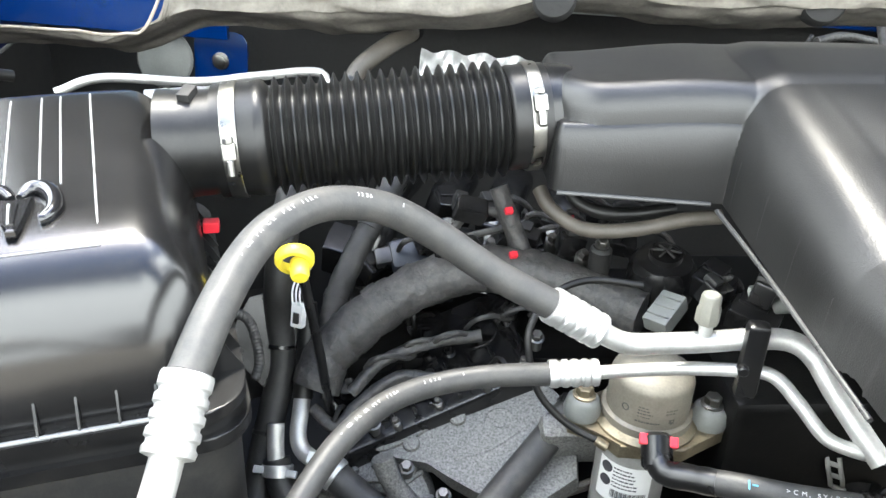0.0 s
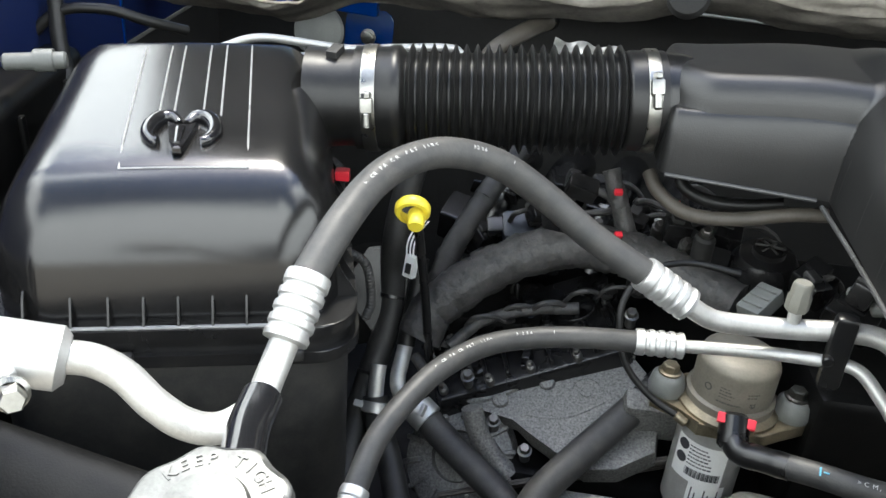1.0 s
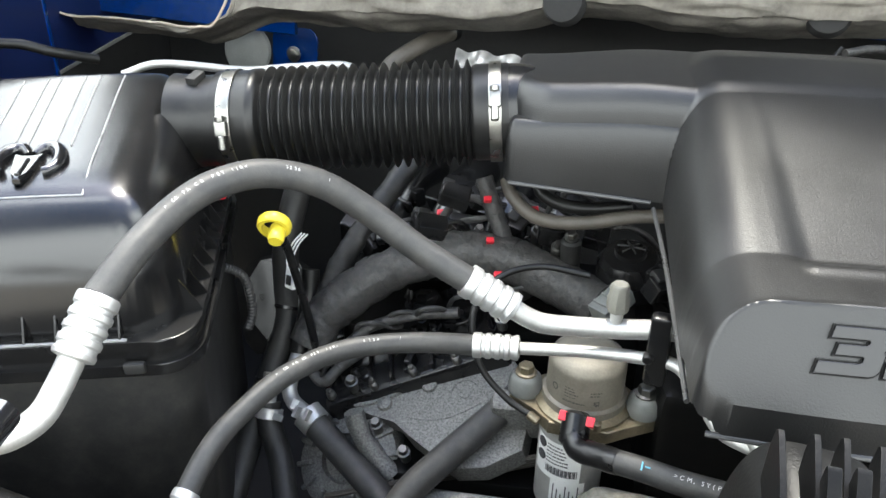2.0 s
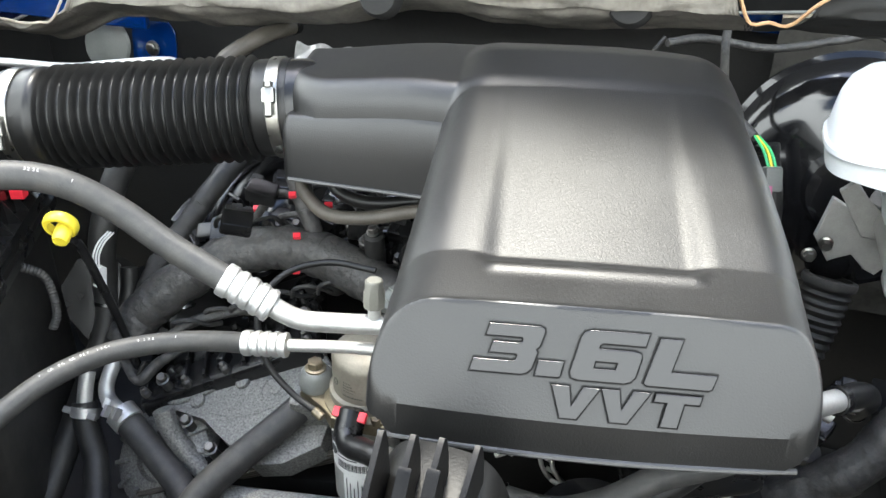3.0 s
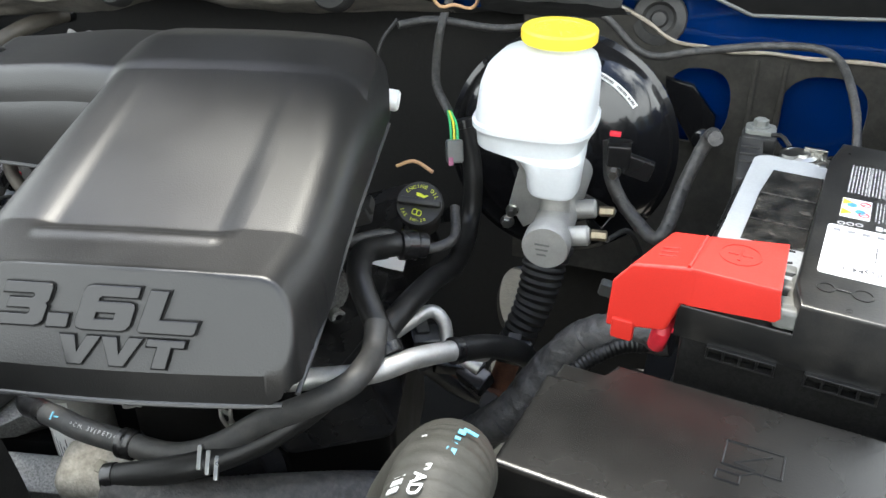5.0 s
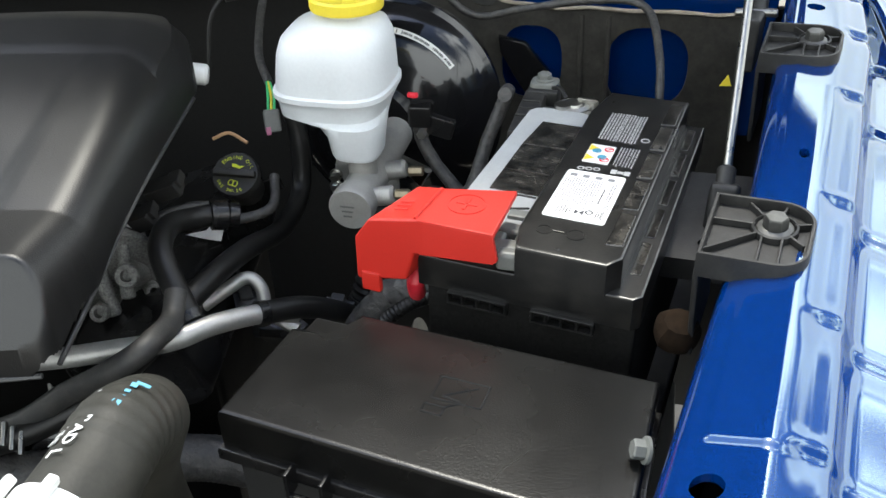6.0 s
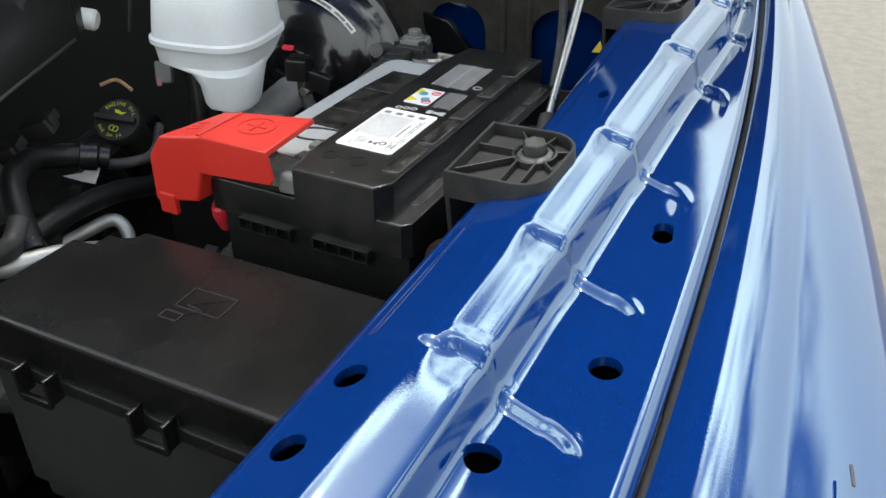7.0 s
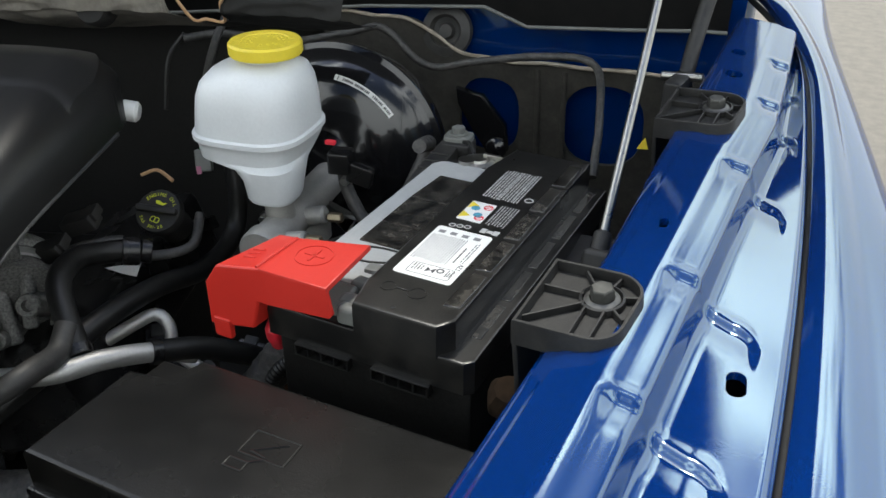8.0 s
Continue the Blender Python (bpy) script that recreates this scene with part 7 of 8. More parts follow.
for y, turn, w, h in ((0.3330, 7, 0.006, 0.005), (0.3395, 8, 0.002, 0.003), (0.3445, 9, 0.002, 0.003), (0.3500, 11, 0.003, 0.004), (0.3525, 20, 0.002, 0.008)):
    bm = B()
    block(bm, on_hose(y, turn, -0.0003), (w, h, 0.0006))
    part("paint_mark", bm, BLUEINK, rad)

# ---- fan shroud at the radiator ----
shroud = thing("fan_shroud", "black moulded fan shroud with upright stiffening fins", "fan shroud")
bm = B()


def shroud_place(a, b):
    x = -0.62 + 1.75 * a
    y = 0.185 + 0.11 * b
    dip = 0.06 * np.exp(-((x - 0.62) / 0.18) ** 2)
    crown = 0.085 * smoothstep(x, 0.10, 0.24) * (1 - smoothstep(x, 0.50, 0.58))
    z = 1.085 + crown + 0.030 * np.sin(b * math.pi) - 0.10 * np.maximum(b - 0.6, 0) - dip * b
    return x, y, z


sheet(bm, 160, 24, (0, 1), (0, 1), None, shroud_place, lambda p: Vector((p.x, p.y, 0.9)))
part("top_bar", bm, FINBLACK, shroud)
FIN = [(-0.150, 1.10), (0.012, 1.10), (0.008, 1.262), (0.004, 1.276), (0.000, 1.280), (-0.005, 1.279), (-0.030, 1.268), (-0.060, 1.248), (-0.090, 1.222), (-0.120, 1.188)]
for x, y, h, yaw in ((0.403, 0.317, 0.020, 98), (0.421, 0.319, 0.021, 96), (0.436, 0.323, 0.020, 94), (0.455, 0.327, 0.017, 91)):
    bm = B()
    prism(bm, pose(x, y, h, 90, 0, yaw), FIN, -0.0017, 0.0017, 0.0006)
    part("fin", bm, FINBLACK, shroud, "thin upright fin")
for x, y, yaw in ((0.428, 0.290, 96), (0.442, 0.294, 94)):
    bm = B()
    prism(bm, pose(x, y, 0.026, 90, 0, yaw), [(p * 0.6, q) for p, q in FIN], -0.0036, 0.0036, 0.001)
    part("short_fin", bm, FINBLACK, shroud, "thicker short fin")
bm = B()


def pocket_place(a, b):
    x = 0.375 + 0.108 * a + 0.02 * b
    edge = np.clip(1 - np.abs(2 * a - 1) ** 4, 0, 1) ** 0.5
    y = 0.350 - 0.15 * b
    return x, y, 1.10 + (0.168 - 0.07 * b ** 2) * edge


sheet(bm, 50, 30, (0, 1), (0, 1), None, pocket_place, lambda p: Vector((p.x, p.y, 1.08)))
part("fin_pocket", bm, FINBLACK, shroud, "rounded moulded pocket round the fins", 60)

# ---- radiator cap ----
rcap = thing("radiator_filler", "worn metal radiator cap with raised lettering and black overflow neck", "radiator cap")
RM = frame3((0.006, 0.094, 1.290), (0.99, 0.05, 0.05), (-0.05, 0.93, 0.20))
bm = B()
lathe(bm, RM, [(0.030, -0.012), (0.035, -0.010), (0.0365, -0.004), (0.0360, 0.003), (0.033, 0.0055), (0.020, 0.006), (0.0185, 0.009), (0.012, 0.0105), (0, 0.0105)], 64,
      lambda a, r: 1 + (0.05 * max(0.0, math.cos(2 * a)) ** 6 + 0.035 * math.cos(9 * a) if r > 0.032 else 0))
disc = part("disc", bm, TIN, rcap, "scuffed tin disc with two ears")
bm = B()
for i, ch in enumerate("KEEP TIGHT"):
    a = radians(150 - 13.3 * i)
    lettering(bm, ch, RM @ pose(0.0245 * math.cos(a), 0.0245 * math.sin(a), 0.0058, 0, 0, math.degrees(a) - 90), 0.0085, 0.0005, align="CENTER", bold=0.0001)
part("lettering", bm, TIN, disc)
bm = B()
tube(bm, [(0.004, 0.11, 1.275), (-0.010, 0.145, 1.270), (-0.022, 0.172, 1.267), (-0.028, 0.196, 1.268)], 0.0115, 18, 0.005)
part("overflow_neck", bm, BOOSTER, rcap, "gloss black overflow neck")
bm = B()
rod(bm, (0.006, 0.094, 1.20), (0.006, 0.094, 1.280), 0.024, 24)
part("filler_neck", bm, BLACK, rcap)

# ---- bump stops on the rail and the hood prop ----
STOPBLACK = material("moulded_stop_plastic", (0.016, 0.016, 0.016), 0.48, spec=0.4, bump=0.35, bump_scale=500, scale=30, dust=0.08)
GREYBOLT = material("grey_zinc_bolt", (0.10, 0.10, 0.095), 0.42, metal=0.6, var=0.25, scale=120)


def bump_stop(m):
    """Open tray of a D outline: thin upright rim, sunk floor, ribs radiating from a bolted socket."""
    st = thing("bump_stop", "black ribbed plastic hood bump stop bolted to the fender rail", "bump stop", "hood bump stops")

    def outline(grow):
        pts = [(-0.035 - grow, -0.037 - grow)]
        for cx, cy, a0, r in ((0.012, -0.017, -90, 0.020), (0.010, 0.014, 0, 0.023)):
            pts += [(cx + (r + grow) * math.cos(radians(a0 + 9 * i)), cy + (r + grow) * math.sin(radians(a0 + 9 * i))) for i in range(11)]
        return pts + [(-0.035 - grow, 0.037 + grow)]

    bm = B()
    prism(bm, Matrix.Identity(4), outline(-0.001), -0.008, 0.001)
    part("floor_plate", bm, STOPBLACK, st, "", 30)
    bm = B()
    rings = []
    for grow, z in ((0.0008, -0.010), (0.0, 0.008), (-0.0005, 0.0088), (-0.0022, 0.0088), (-0.0027, 0.008), (-0.003, 0.0)):
        rings.append([bm.verts.new((x, y, z)) for x, y in outline(grow)])
    for lo, hi in zip(rings, rings[1:]):
        for i in range(len(lo)):
            bm.faces.new((lo[i], lo[(i + 1) % len(lo)], hi[(i + 1) % len(lo)], hi[i]))
    part("rim", bm, STOPBLACK, st, "", 40)
    cx, cy = 0.008, 0.010
    for a, length in ((20, 0.013), (78, 0.013), (128, 0.022), (180, 0.030), (222, 0.044), (318, 0.014)):
        bm = B()
        r = radians(a)
        block(bm, pose(cx + math.cos(r) * (0.0125 + length / 2), cy + math.sin(r) * (0.0125 + length / 2), 0.0005, 0, 0, a), (length, 0.0018, 0.0055), 0.0006)
        part("rib", bm, STOPBLACK, st)
    for x in (0.001, 0.014):
        bm = B()
        block(bm, pose(x, -0.0195, 0.0005), (0.0018, 0.034, 0.0055), 0.0006)
        part("rib", bm, STOPBLACK, st)
    bm = B()
    lathe(bm, pose(cx, cy, 0), [(0.0155, 0), (0.0150, 0.0055), (0.0135, 0.0062), (0.0125, 0.003), (0, 0.003)], 32)
    part("socket", bm, STOPBLACK, st, "", 30)
    bm = B()
    lathe(bm, pose(cx, cy, 0.003), [(0.0118, 0), (0.0118, 0.0018), (0.0095, 0.003), (0.0085, 0.0032)], 28)
    lathe(bm, pose(cx, cy, 0.005), [(0.0082, 0), (0.0082, 0.0075), (0.0070, 0.009), (0, 0.0092)], 6)
    part("bolt", bm, GREYBOLT, st, "grey hex bolt")
    bm = B()
    block(bm, pose(-0.0345, 0.0, -0.085), (0.004, 0.072, 0.078), 0.0015)
    part("side_skirt", bm, STOPBLACK, st)
    st.matrix_basis = m
    return st


bump_stop(pose(1.132, 0.568, 1.338, 5, -3, -11))
bump_stop(pose(1.186, 0.875, 1.364, 5, -3, -11))
strut = thing("hood_prop", "slim bright gas strut holding the hood on a black foot", "gas strut")
bm = B()
rod(bm, (1.122, 0.730, 1.304), (1.142, 1.130, 1.654), 0.0038, 14)
part("rod", bm, STEEL, strut, "bright metal rod")
bm = B()
block(bm, pose(1.1195, 0.700, 1.252, -20, 0, -8), (0.025, 0.022, 0.050), 0.005, 3)
block(bm, pose(1.1195, 0.708, 1.238, 0, 0, -8), (0.034, 0.05, 0.02), 0.004)
part("foot", bm, DULL, strut)
bm = B()
rod(bm, (1.1205, 0.710, 1.286), (1.1220, 0.733, 1.306), 0.0080, 18)
part("end_socket", bm, DULL, strut, "black plastic end socket")
bm = B()
prism(bm, pose(1.130, 0.955, 1.290, 80, 0, 10), [(-0.006, 0), (0.006, 0), (0.002, 0.012)], 0, 0.002)
tagged(finish("warning_tag", bm, YELLOW), "small yellow tag beside the hood prop", "tag")

# ---- steering shaft boot and dark suspension parts ----
boot = thing("steering_boot", "dusty ribbed rubber boot on the steering shaft", "rubber boot")
BOOT = [(0.712, 1.03, 1.045), (0.704, 1.005, 0.974), (0.692, 0.990, 0.935), (0.685, 0.982, 0.910)]
bm = B()
tube(bm, BOOT, 0.030, 24, 0.0022, lambda s, t, a: (1.0 - 0.12 * (0.5 + 0.5 * math.cos(2 * math.pi * s / 0.011))) * (1.1 - 0.3 * s / t))
part("bellows", bm, DULL, boot)
for p, d, r in ((BOOT[0], (0.008, 0.025, 0.071), 0.034), (BOOT[-1], (0.007, 0.008, 0.025), 0.0255)):
    bm = B()
    lathe(bm, aim(p, d), [(r * 0.8, -0.006), (r, -0.005), (r * 1.03, 0.0), (r, 0.005), (r * 0.8, 0.006)], 28)
    part("collar", bm, RUBBER, boot)
bm = B()
rod(bm, (0.687, 0.985, 0.918), (0.668, 0.955, 0.84), 0.017, 16)
tagged(finish("steering_joint", bm, RUST), "rusty steering shaft joint below the boot", "steering shaft")

# ---- behind the engine ----
hose([(-0.43, 0.785, 1.255), (-0.388, 0.815, 1.267), (-0.294, 0.862, 1.257), (-0.234, 0.889, 1.261), (-0.165, 0.915, 1.265), (-0.150, 0.915, 1.25)], 0.0055, "bright thin air-conditioning line behind the intake hose", ALU, None, 12, 0.006, "coolant pipes", "pipe", "coolant_pipe")
hose([(-0.36, 0.855, 1.232), (-0.29, 0.88, 1.235), (-0.20, 0.90, 1.238)], 0.011, "thicker bright pipe behind the intake hose", ALU, None, 14, 0.006, "coolant pipes", "pipe", "coolant_pipe")
hose([(-0.14, 0.975, 1.23), (-0.129, 0.996, 1.252), (-0.101, 1.040, 1.271), (-0.08, 1.11, 1.275)], 0.0125, "tan-grey rubber hose entering the firewall", BROWNHOSE)
bm = B()
sheet(bm, 40, 14, (-0.065, 0.09), (0, 1), None, lambda a, b: (a, 1.05 + 0.03 * b + 0.002 * np.sin(a * 300) * np.sin(b * 9), 1.215 + 0.042 * b + 0.003 * np.sin(a * 140 + b * 5)))
tagged(finish("foil_wrap", bm, FOIL), "crinkled silver heat foil behind the engine", "heat foil")
bracket = thing("blue_bracket", "blue painted body bracket with bolt behind the hose", "bracket")
bm = B()
prism(bm, frame3((-0.40, 1.175, 1.18), (1, 0.05, 0), (0, 0.15, 1)), rounded(0.085, 0.10, 0.02), -0.004, 0, 0.001)
part("plate", bm, BLUE, bracket)
bm = B()
hexhead(bm, (-0.397, 1.168, 1.187), (0, -1, 0.1), 0.010, 0.008)
part("bolt", bm, STEEL, bracket)
bm = B()
lathe(bm, aim((-0.485, 1.16, 1.185), (0.1, -1, 0.25)), [(0.045, 0), (0.042, 0.004), (0.02, 0.008), (0, 0.008)], 30)
tagged(finish("strut_cap", bm, GREYPLASTIC), "flat grey round cap on the body", "cap")
bm = B()
rod(bm, (0.532, 0.885, 1.290), (0.552, 0.892, 1.286), 0.0125, 18)
tagged(finish("white_plug", bm, PAPER), "short white plastic plug behind the engine cover", "plug")

# ---- far side of the bay, beside the filter box ----
coolant = thing("coolant_tank", "black plastic tank with moulded seam beyond the filter box", "tank")
TK = pose(-0.60, 0.55, 1.0, 0, 0, 20)
bm = B()
block(bm, TK, (0.10, 0.42, 0.235), 0.02, 3)
part("body", bm, FINBLACK, coolant)
bm = B()
prism(bm, TK, rounded(0.108, 0.428, 0.024), 0.118, 0.125, 0.002)
part("seam", bm, FINBLACK, coolant)
for k in range(3):
    bm = B()
    block(bm, TK @ pose(0.052, -0.13 + 0.13 * k, 0.02), (0.008, 0.012, 0.19), 0.003)
    part("rib", bm, FINBLACK, coolant)
for pts, r, mt, lab in (([(-0.70, 0.70, 1.20), (-0.64, 0.73, 1.275), (-0.585, 0.76, 1.285), (-0.545, 0.79, 1.27), (-0.52, 0.84, 1.25)], 0.007, RUBBER_SHINY, "black hose behind the filter box"),
                        ([(-0.64, 0.74, 1.30), (-0.625, 0.72, 1.25), (-0.60, 0.70, 1.20), (-0.57, 0.68, 1.15)], 0.010, RUBBER_SHINY, "corrugated black hose behind the filter box")):
    hose(pts, r, lab, mt, None, 14, 0.006, "far side hoses")
fit = thing("pipe_fitting", "grey pipe fitting beyond the filter box", "fitting")
bm = B()
rod(bm, (-0.565, 0.57, 1.268), (-0.510, 0.606, 1.270), 0.0095, 18)
part("tube", bm, GREYPLASTIC, fit)
bm = B()
lathe(bm, aim((-0.530, 0.594, 1.2695), (0.06, 0.036, 0.002)), [(0.009, -0.010), (0.0125, -0.010), (0.0125, 0.010), (0.009, 0.010)], 20)
part("collar", bm, GREYPLASTIC, fit)
bm = B()
block(bm, pose(-0.196, 0.650, 1.178, 0, 0, 20), (0.016, 0.014, 0.012), 0.002)
tagged(finish("red_clip", bm, WIRERED), "small red locking clip under the intake hose", "clip")
for x, y, z in ((0.02, 0.80, 1.13), (0.09, 0.77, 1.175), (0.10, 0.755, 1.13), (0.155, 0.735, 1.19), (0.128, 0.70, 1.12)):
    bm = B()
    block(bm, pose(x, y, z, 30, 0, 25), (0.009, 0.007, 0.006), 0.001)
    tagged(finish("red_clip", bm, WIRERED), "tiny red connector lock among the wiring", "clip")
for (x, y, z), yaw in (((0.03, 0.735, 1.150), 30), ((0.045, 0.775, 1.175), 15), ((0.0, 0.79, 1.12), 40)):
    plug = thing("black_connector", "black electrical connector below the intake hose", "connector", "engine connectors")
    bm = B()
    block(bm, pose(x, y, z - 0.012, 25, 15, yaw), (0.036, 0.024, 0.022), 0.003)
    part("housing", bm, BLACK, plug)
    bm = B()
    block(bm, pose(x - 0.012, y + 0.008, z - 0.004, 25, 15, yaw), (0.014, 0.018, 0.016), 0.002)
    part("latch", bm, DULL, plug)
bm = B()
prism(bm, frame3((-0.150, 0.690, 1.020), (0.6, 0.5, 0.3), (-0.4, 0.2, 0.8)), [(-0.035, -0.05), (0.03, -0.045), (0.045, 0.0), (0.04, 0.05), (0.0, 0.062), (-0.035, 0.04), (-0.045, 0.0)], 0, 0.002, 0.0005)
tagged(finish("heat_shield", bm, BLACK), "thin black rounded heat shield with hole", "heat shield")

# ---- firewall on the booster side ----
felt = thing("side_insulation", "dark felt sheet on the firewall with frayed tan edge", "insulation", kind="structure")
bm = B()


FELT_OPENINGS = ((0.872, 1.170, 0.047, 0.060), (1.046, 1.172, 0.060, 0.062))


def felt_place(a, b):
    x = 0.60 + 0.58 * a
    top = 1.312 - 0.052 * smoothstep(x, 0.72, 0.86) + 0.002 * np.sin(x * 60)
    n = np.vectorize(lambda p, q: noise.noise((p * 9, q * 7, 2.1)))(a, b)
    return x, 1.302 - 0.006 * b + 0.005 * n, 0.85 + (top - 0.85) * b


def felt_cut(a, b):
    x, y, z = felt_place(a, b)
    d = np.full(x.shape, -1.0)
    for cx, cz, rx, rz in FELT_OPENINGS:
        d = np.maximum(d, (1 - (np.abs((x - cx) / rx) ** 2.6 + np.abs((z - cz) / rz) ** 2.6) ** (1 / 2.6)) * rx)
    return d


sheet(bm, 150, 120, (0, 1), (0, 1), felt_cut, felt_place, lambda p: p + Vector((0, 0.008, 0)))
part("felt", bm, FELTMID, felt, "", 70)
bm = B()
xs = np.linspace(0, 1, 14)
px, py, pz = felt_place(xs, np.ones_like(xs))
tube(bm, [(float(i), float(j) - 0.002, float(k)) for i, j, k in zip(px, py, pz)], 0.0028, 8, 0.006, lumpy(0.3))
part("upper_edge", bm, PALEEDGE, felt, "frayed tan edge")
bm = B()
for x in (0.945, 0.985):
    tube(bm, [(x, 1.296, 1.25), (x + 0.002, 1.294, 1.17), (x + 0.004, 1.295, 1.08)], 0.004, 10, 0.01, lumpy(0.15))
part("pressed_seam", bm, FELTMID, felt, "raised seams pressed into the felt")

pedal = thing("pedal_bracket", "black pressed bracket arm with round knob in the firewall opening", "bracket")
bm = B()
prism(bm, aim((0, 1.292, 0), (0, -1, 0)), [(0.822, 1.214), (0.864, 1.206), (0.902, 1.162), (0.906, 1.120), (0.875, 1.112), (0.850, 1.150), (0.825, 1.19)], 0, 0.012, 0.004)
part("arm", bm, BOOSTER, pedal, "glossy black folded arm")
bm = B()
lathe(bm, aim((0.889, 1.281, 1.124), (0, -1, 0.2)), [(0.017, 0), (0.016, 0.008), (0.010, 0.012), (0, 0.012)], 24)
part("knob", bm, BOOSTER, pedal)
hose([(0.459, 1.13, 1.300), (0.505, 1.165, 1.302), (0.590, 1.20, 1.288), (0.680, 1.225, 1.303), (0.726, 1.235, 1.310), (0.777, 1.235, 1.268), (0.811, 1.24, 1.258), (0.859, 1.24, 1.270), (0.960, 1.24, 1.288), (1.034, 1.235, 1.285), (1.06, 1.138, 1.255), (1.068, 1.06, 1.20)], 0.0055,
     "black taped cable run along the firewall", TAPE, lumpy(0.06), 12, 0.006, "cables", "cable", "cable")
hose([(0.455, 1.14, 1.305), (0.435, 1.12, 1.27), (0.43, 1.10, 1.20)], 0.003, "thin wire hanging by the engine cover", DULL, None, 8, 0.006, "cables", "cable", "cable")
arm = thing("lift_bracket", "black lift bracket arm with bolt beside the fender rail", "bracket")
bm = B()
tube(bm, [(1.160, 1.03, 1.335), (1.165, 1.07, 1.375), (1.175, 1.11, 1.43), (1.19, 1.15, 1.50)], 0.0085, 12)
block(bm, pose(1.155, 1.02, 1.29, 0, 0, -12), (0.02, 0.05, 0.06), 0.004)
part("arm", bm, DULL, arm)
bm = B()
rod(bm, (1.135, 1.035, 1.345), (1.18, 1.03, 1.348), 0.005, 12)
part("pin", bm, STEEL, arm)

# ---- clutter under the cover and round the oil filler ----
head = thing("cylinder_head", "black ribbed valve cover beside the oil filler", "valve cover")
bm = B()
block(bm, pose(0.545, 0.80, 1.02, 0, -18, 12.8), (0.13, 0.40, 0.10), 0.015)
part("cover", bm, BLACK, head)
for k in range(6):
    bm = B()
    block(bm, pose(0.575, 0.66 + 0.055 * k, 1.105, 0, -18, 12.8), (0.06, 0.007, 0.018), 0.002)
    part("rib", bm, BLACK, head)
for k in range(5):
    bm = B()
    hexhead(bm, (0.605 - 0.012 * k, 0.66 + 0.06 * k, 1.10), (0.4, -0.2, 0.9), 0.006, 0.012)
    part("cover_bolt", bm, STEEL, head)
for (x, y, z) in ((0.545, 0.775, 1.19), (0.535, 0.73, 1.175)):
    plug = thing("black_connector", "black electrical connector beside the oil filler", "connector", "engine connectors")
    bm = B()
    block(bm, pose(x, y, z, 15, -20, 10), (0.04, 0.022, 0.02), 0.003)
    block(bm, pose(x + 0.012, y + 0.004, z + 0.014, 15, -20, 10), (0.016, 0.02, 0.012), 0.002)
    part("housing", bm, DULL, plug)
bm = B()
tube(bm, [(0.555, 0.87, 1.215), (0.575, 0.875, 1.222), (0.60, 0.868, 1.215)], 0.0022, 8, 0.004)
tagged(finish("orange_wire", bm, EDGE), "short orange wire behind the oil cap", "wire")
bm = B()
lathe(bm, aim((0.50, 0.545, 1.00), (0.05, -0.6, 0.8)), [(0.055, -0.02), (0.058, -0.016), (0.052, -0.008), (0.058, 0.0), (0.058, 0.006), (0.04, 0.008), (0.035, 0.0), (0, 0.0)], 40)
tagged(finish("belt_pulley", bm, BOOSTER), "grooved black belt pulley below the engine cover", "pulley")
clip = thing("spring_clamp", "bright spring hose clamp below the engine cover", "clamp")
bm = B()
for k in range(3):
    block(bm, pose(0.505 + 0.008 * k, 0.50, 1.085 - 0.004 * k, 40, 0, 20), (0.004, 0.022, 0.006), 0.001)
part("band", bm, STEEL, clip)
hose([(0.42, 0.47, 1.045), (0.50, 0.49, 1.035), (0.56, 0.53, 1.02), (0.64, 0.58, 1.0), (0.70, 0.60, 0.98)], 0.024, "braided black hose sleeve below the engine", TAPE, lambda s, t, a: 1 + 0.02 * math.cos(2 * math.pi * s / 0.006 + a * 4), 24, 0.002, "coolant hoses")

# white clip by the far loom, and the bolt beside the fuse box
bm = B()
block(bm, pose(0.81, 0.93, 1.05, 20, 10, 0), (0.03, 0.012, 0.024), 0.003)
tagged(finish("loom_clip", bm, GREYPLASTIC), "grey plastic loom clip behind the battery", "clip")
bolt = thing("rail_bolt", "grey hex bolt on the rail flange beside the fuse box", "bolt")
bm = B()
hexhead(bm, (1.072, 0.435, 1.262), (-0.9, -0.2, 0.2), 0.0065, 0.010)
part("head", bm, GREYPLASTIC, bolt)
bm = B()
block(bm, BAT @ pose(0.088, 0.153, 1.07), (0.21, 0.34, 0.03), 0.005)
tagged(finish("battery_tray", bm, DULL), "black plastic battery tray under the battery", "battery tray")
bm = B()
block(bm, FB @ pose(0.137, 0.064, 1.07), (0.25, 0.11, 0.02), 0.004)
block(bm, FB @ pose(0.137, 0.064, 0.72), (0.05, 0.05, 0.35), 0.004)
tagged(finish("fuse_box_bracket", bm, DULL), "black bracket carrying the fuse box", "bracket")

# ---- more of the centre: coils, plugs and wires round the valve cover ----
pick = random.Random(21)
coil = thing("ignition_connector", "dark blue-black ignition connector among the wiring", "connector", "engine connectors")
bm = B()
block(bm, frame3((-0.006, 0.808, 1.083), (0.9, 0.3, 0.15), (-0.2, 0.6, 0.4)), (0.080, 0.040, 0.030), 0.008, 2)
part("housing", bm, material("blue_black_plastic", (0.012, 0.018, 0.03), 0.4, bump=0.3, dust=0.1), coil)
bm = B()
block(bm, frame3((-0.050, 0.790, 1.085), (0.9, 0.3, 0.15), (-0.2, 0.6, 0.4)), (0.022, 0.022, 0.016), 0.003)
part("latch", bm, BLACK, coil)
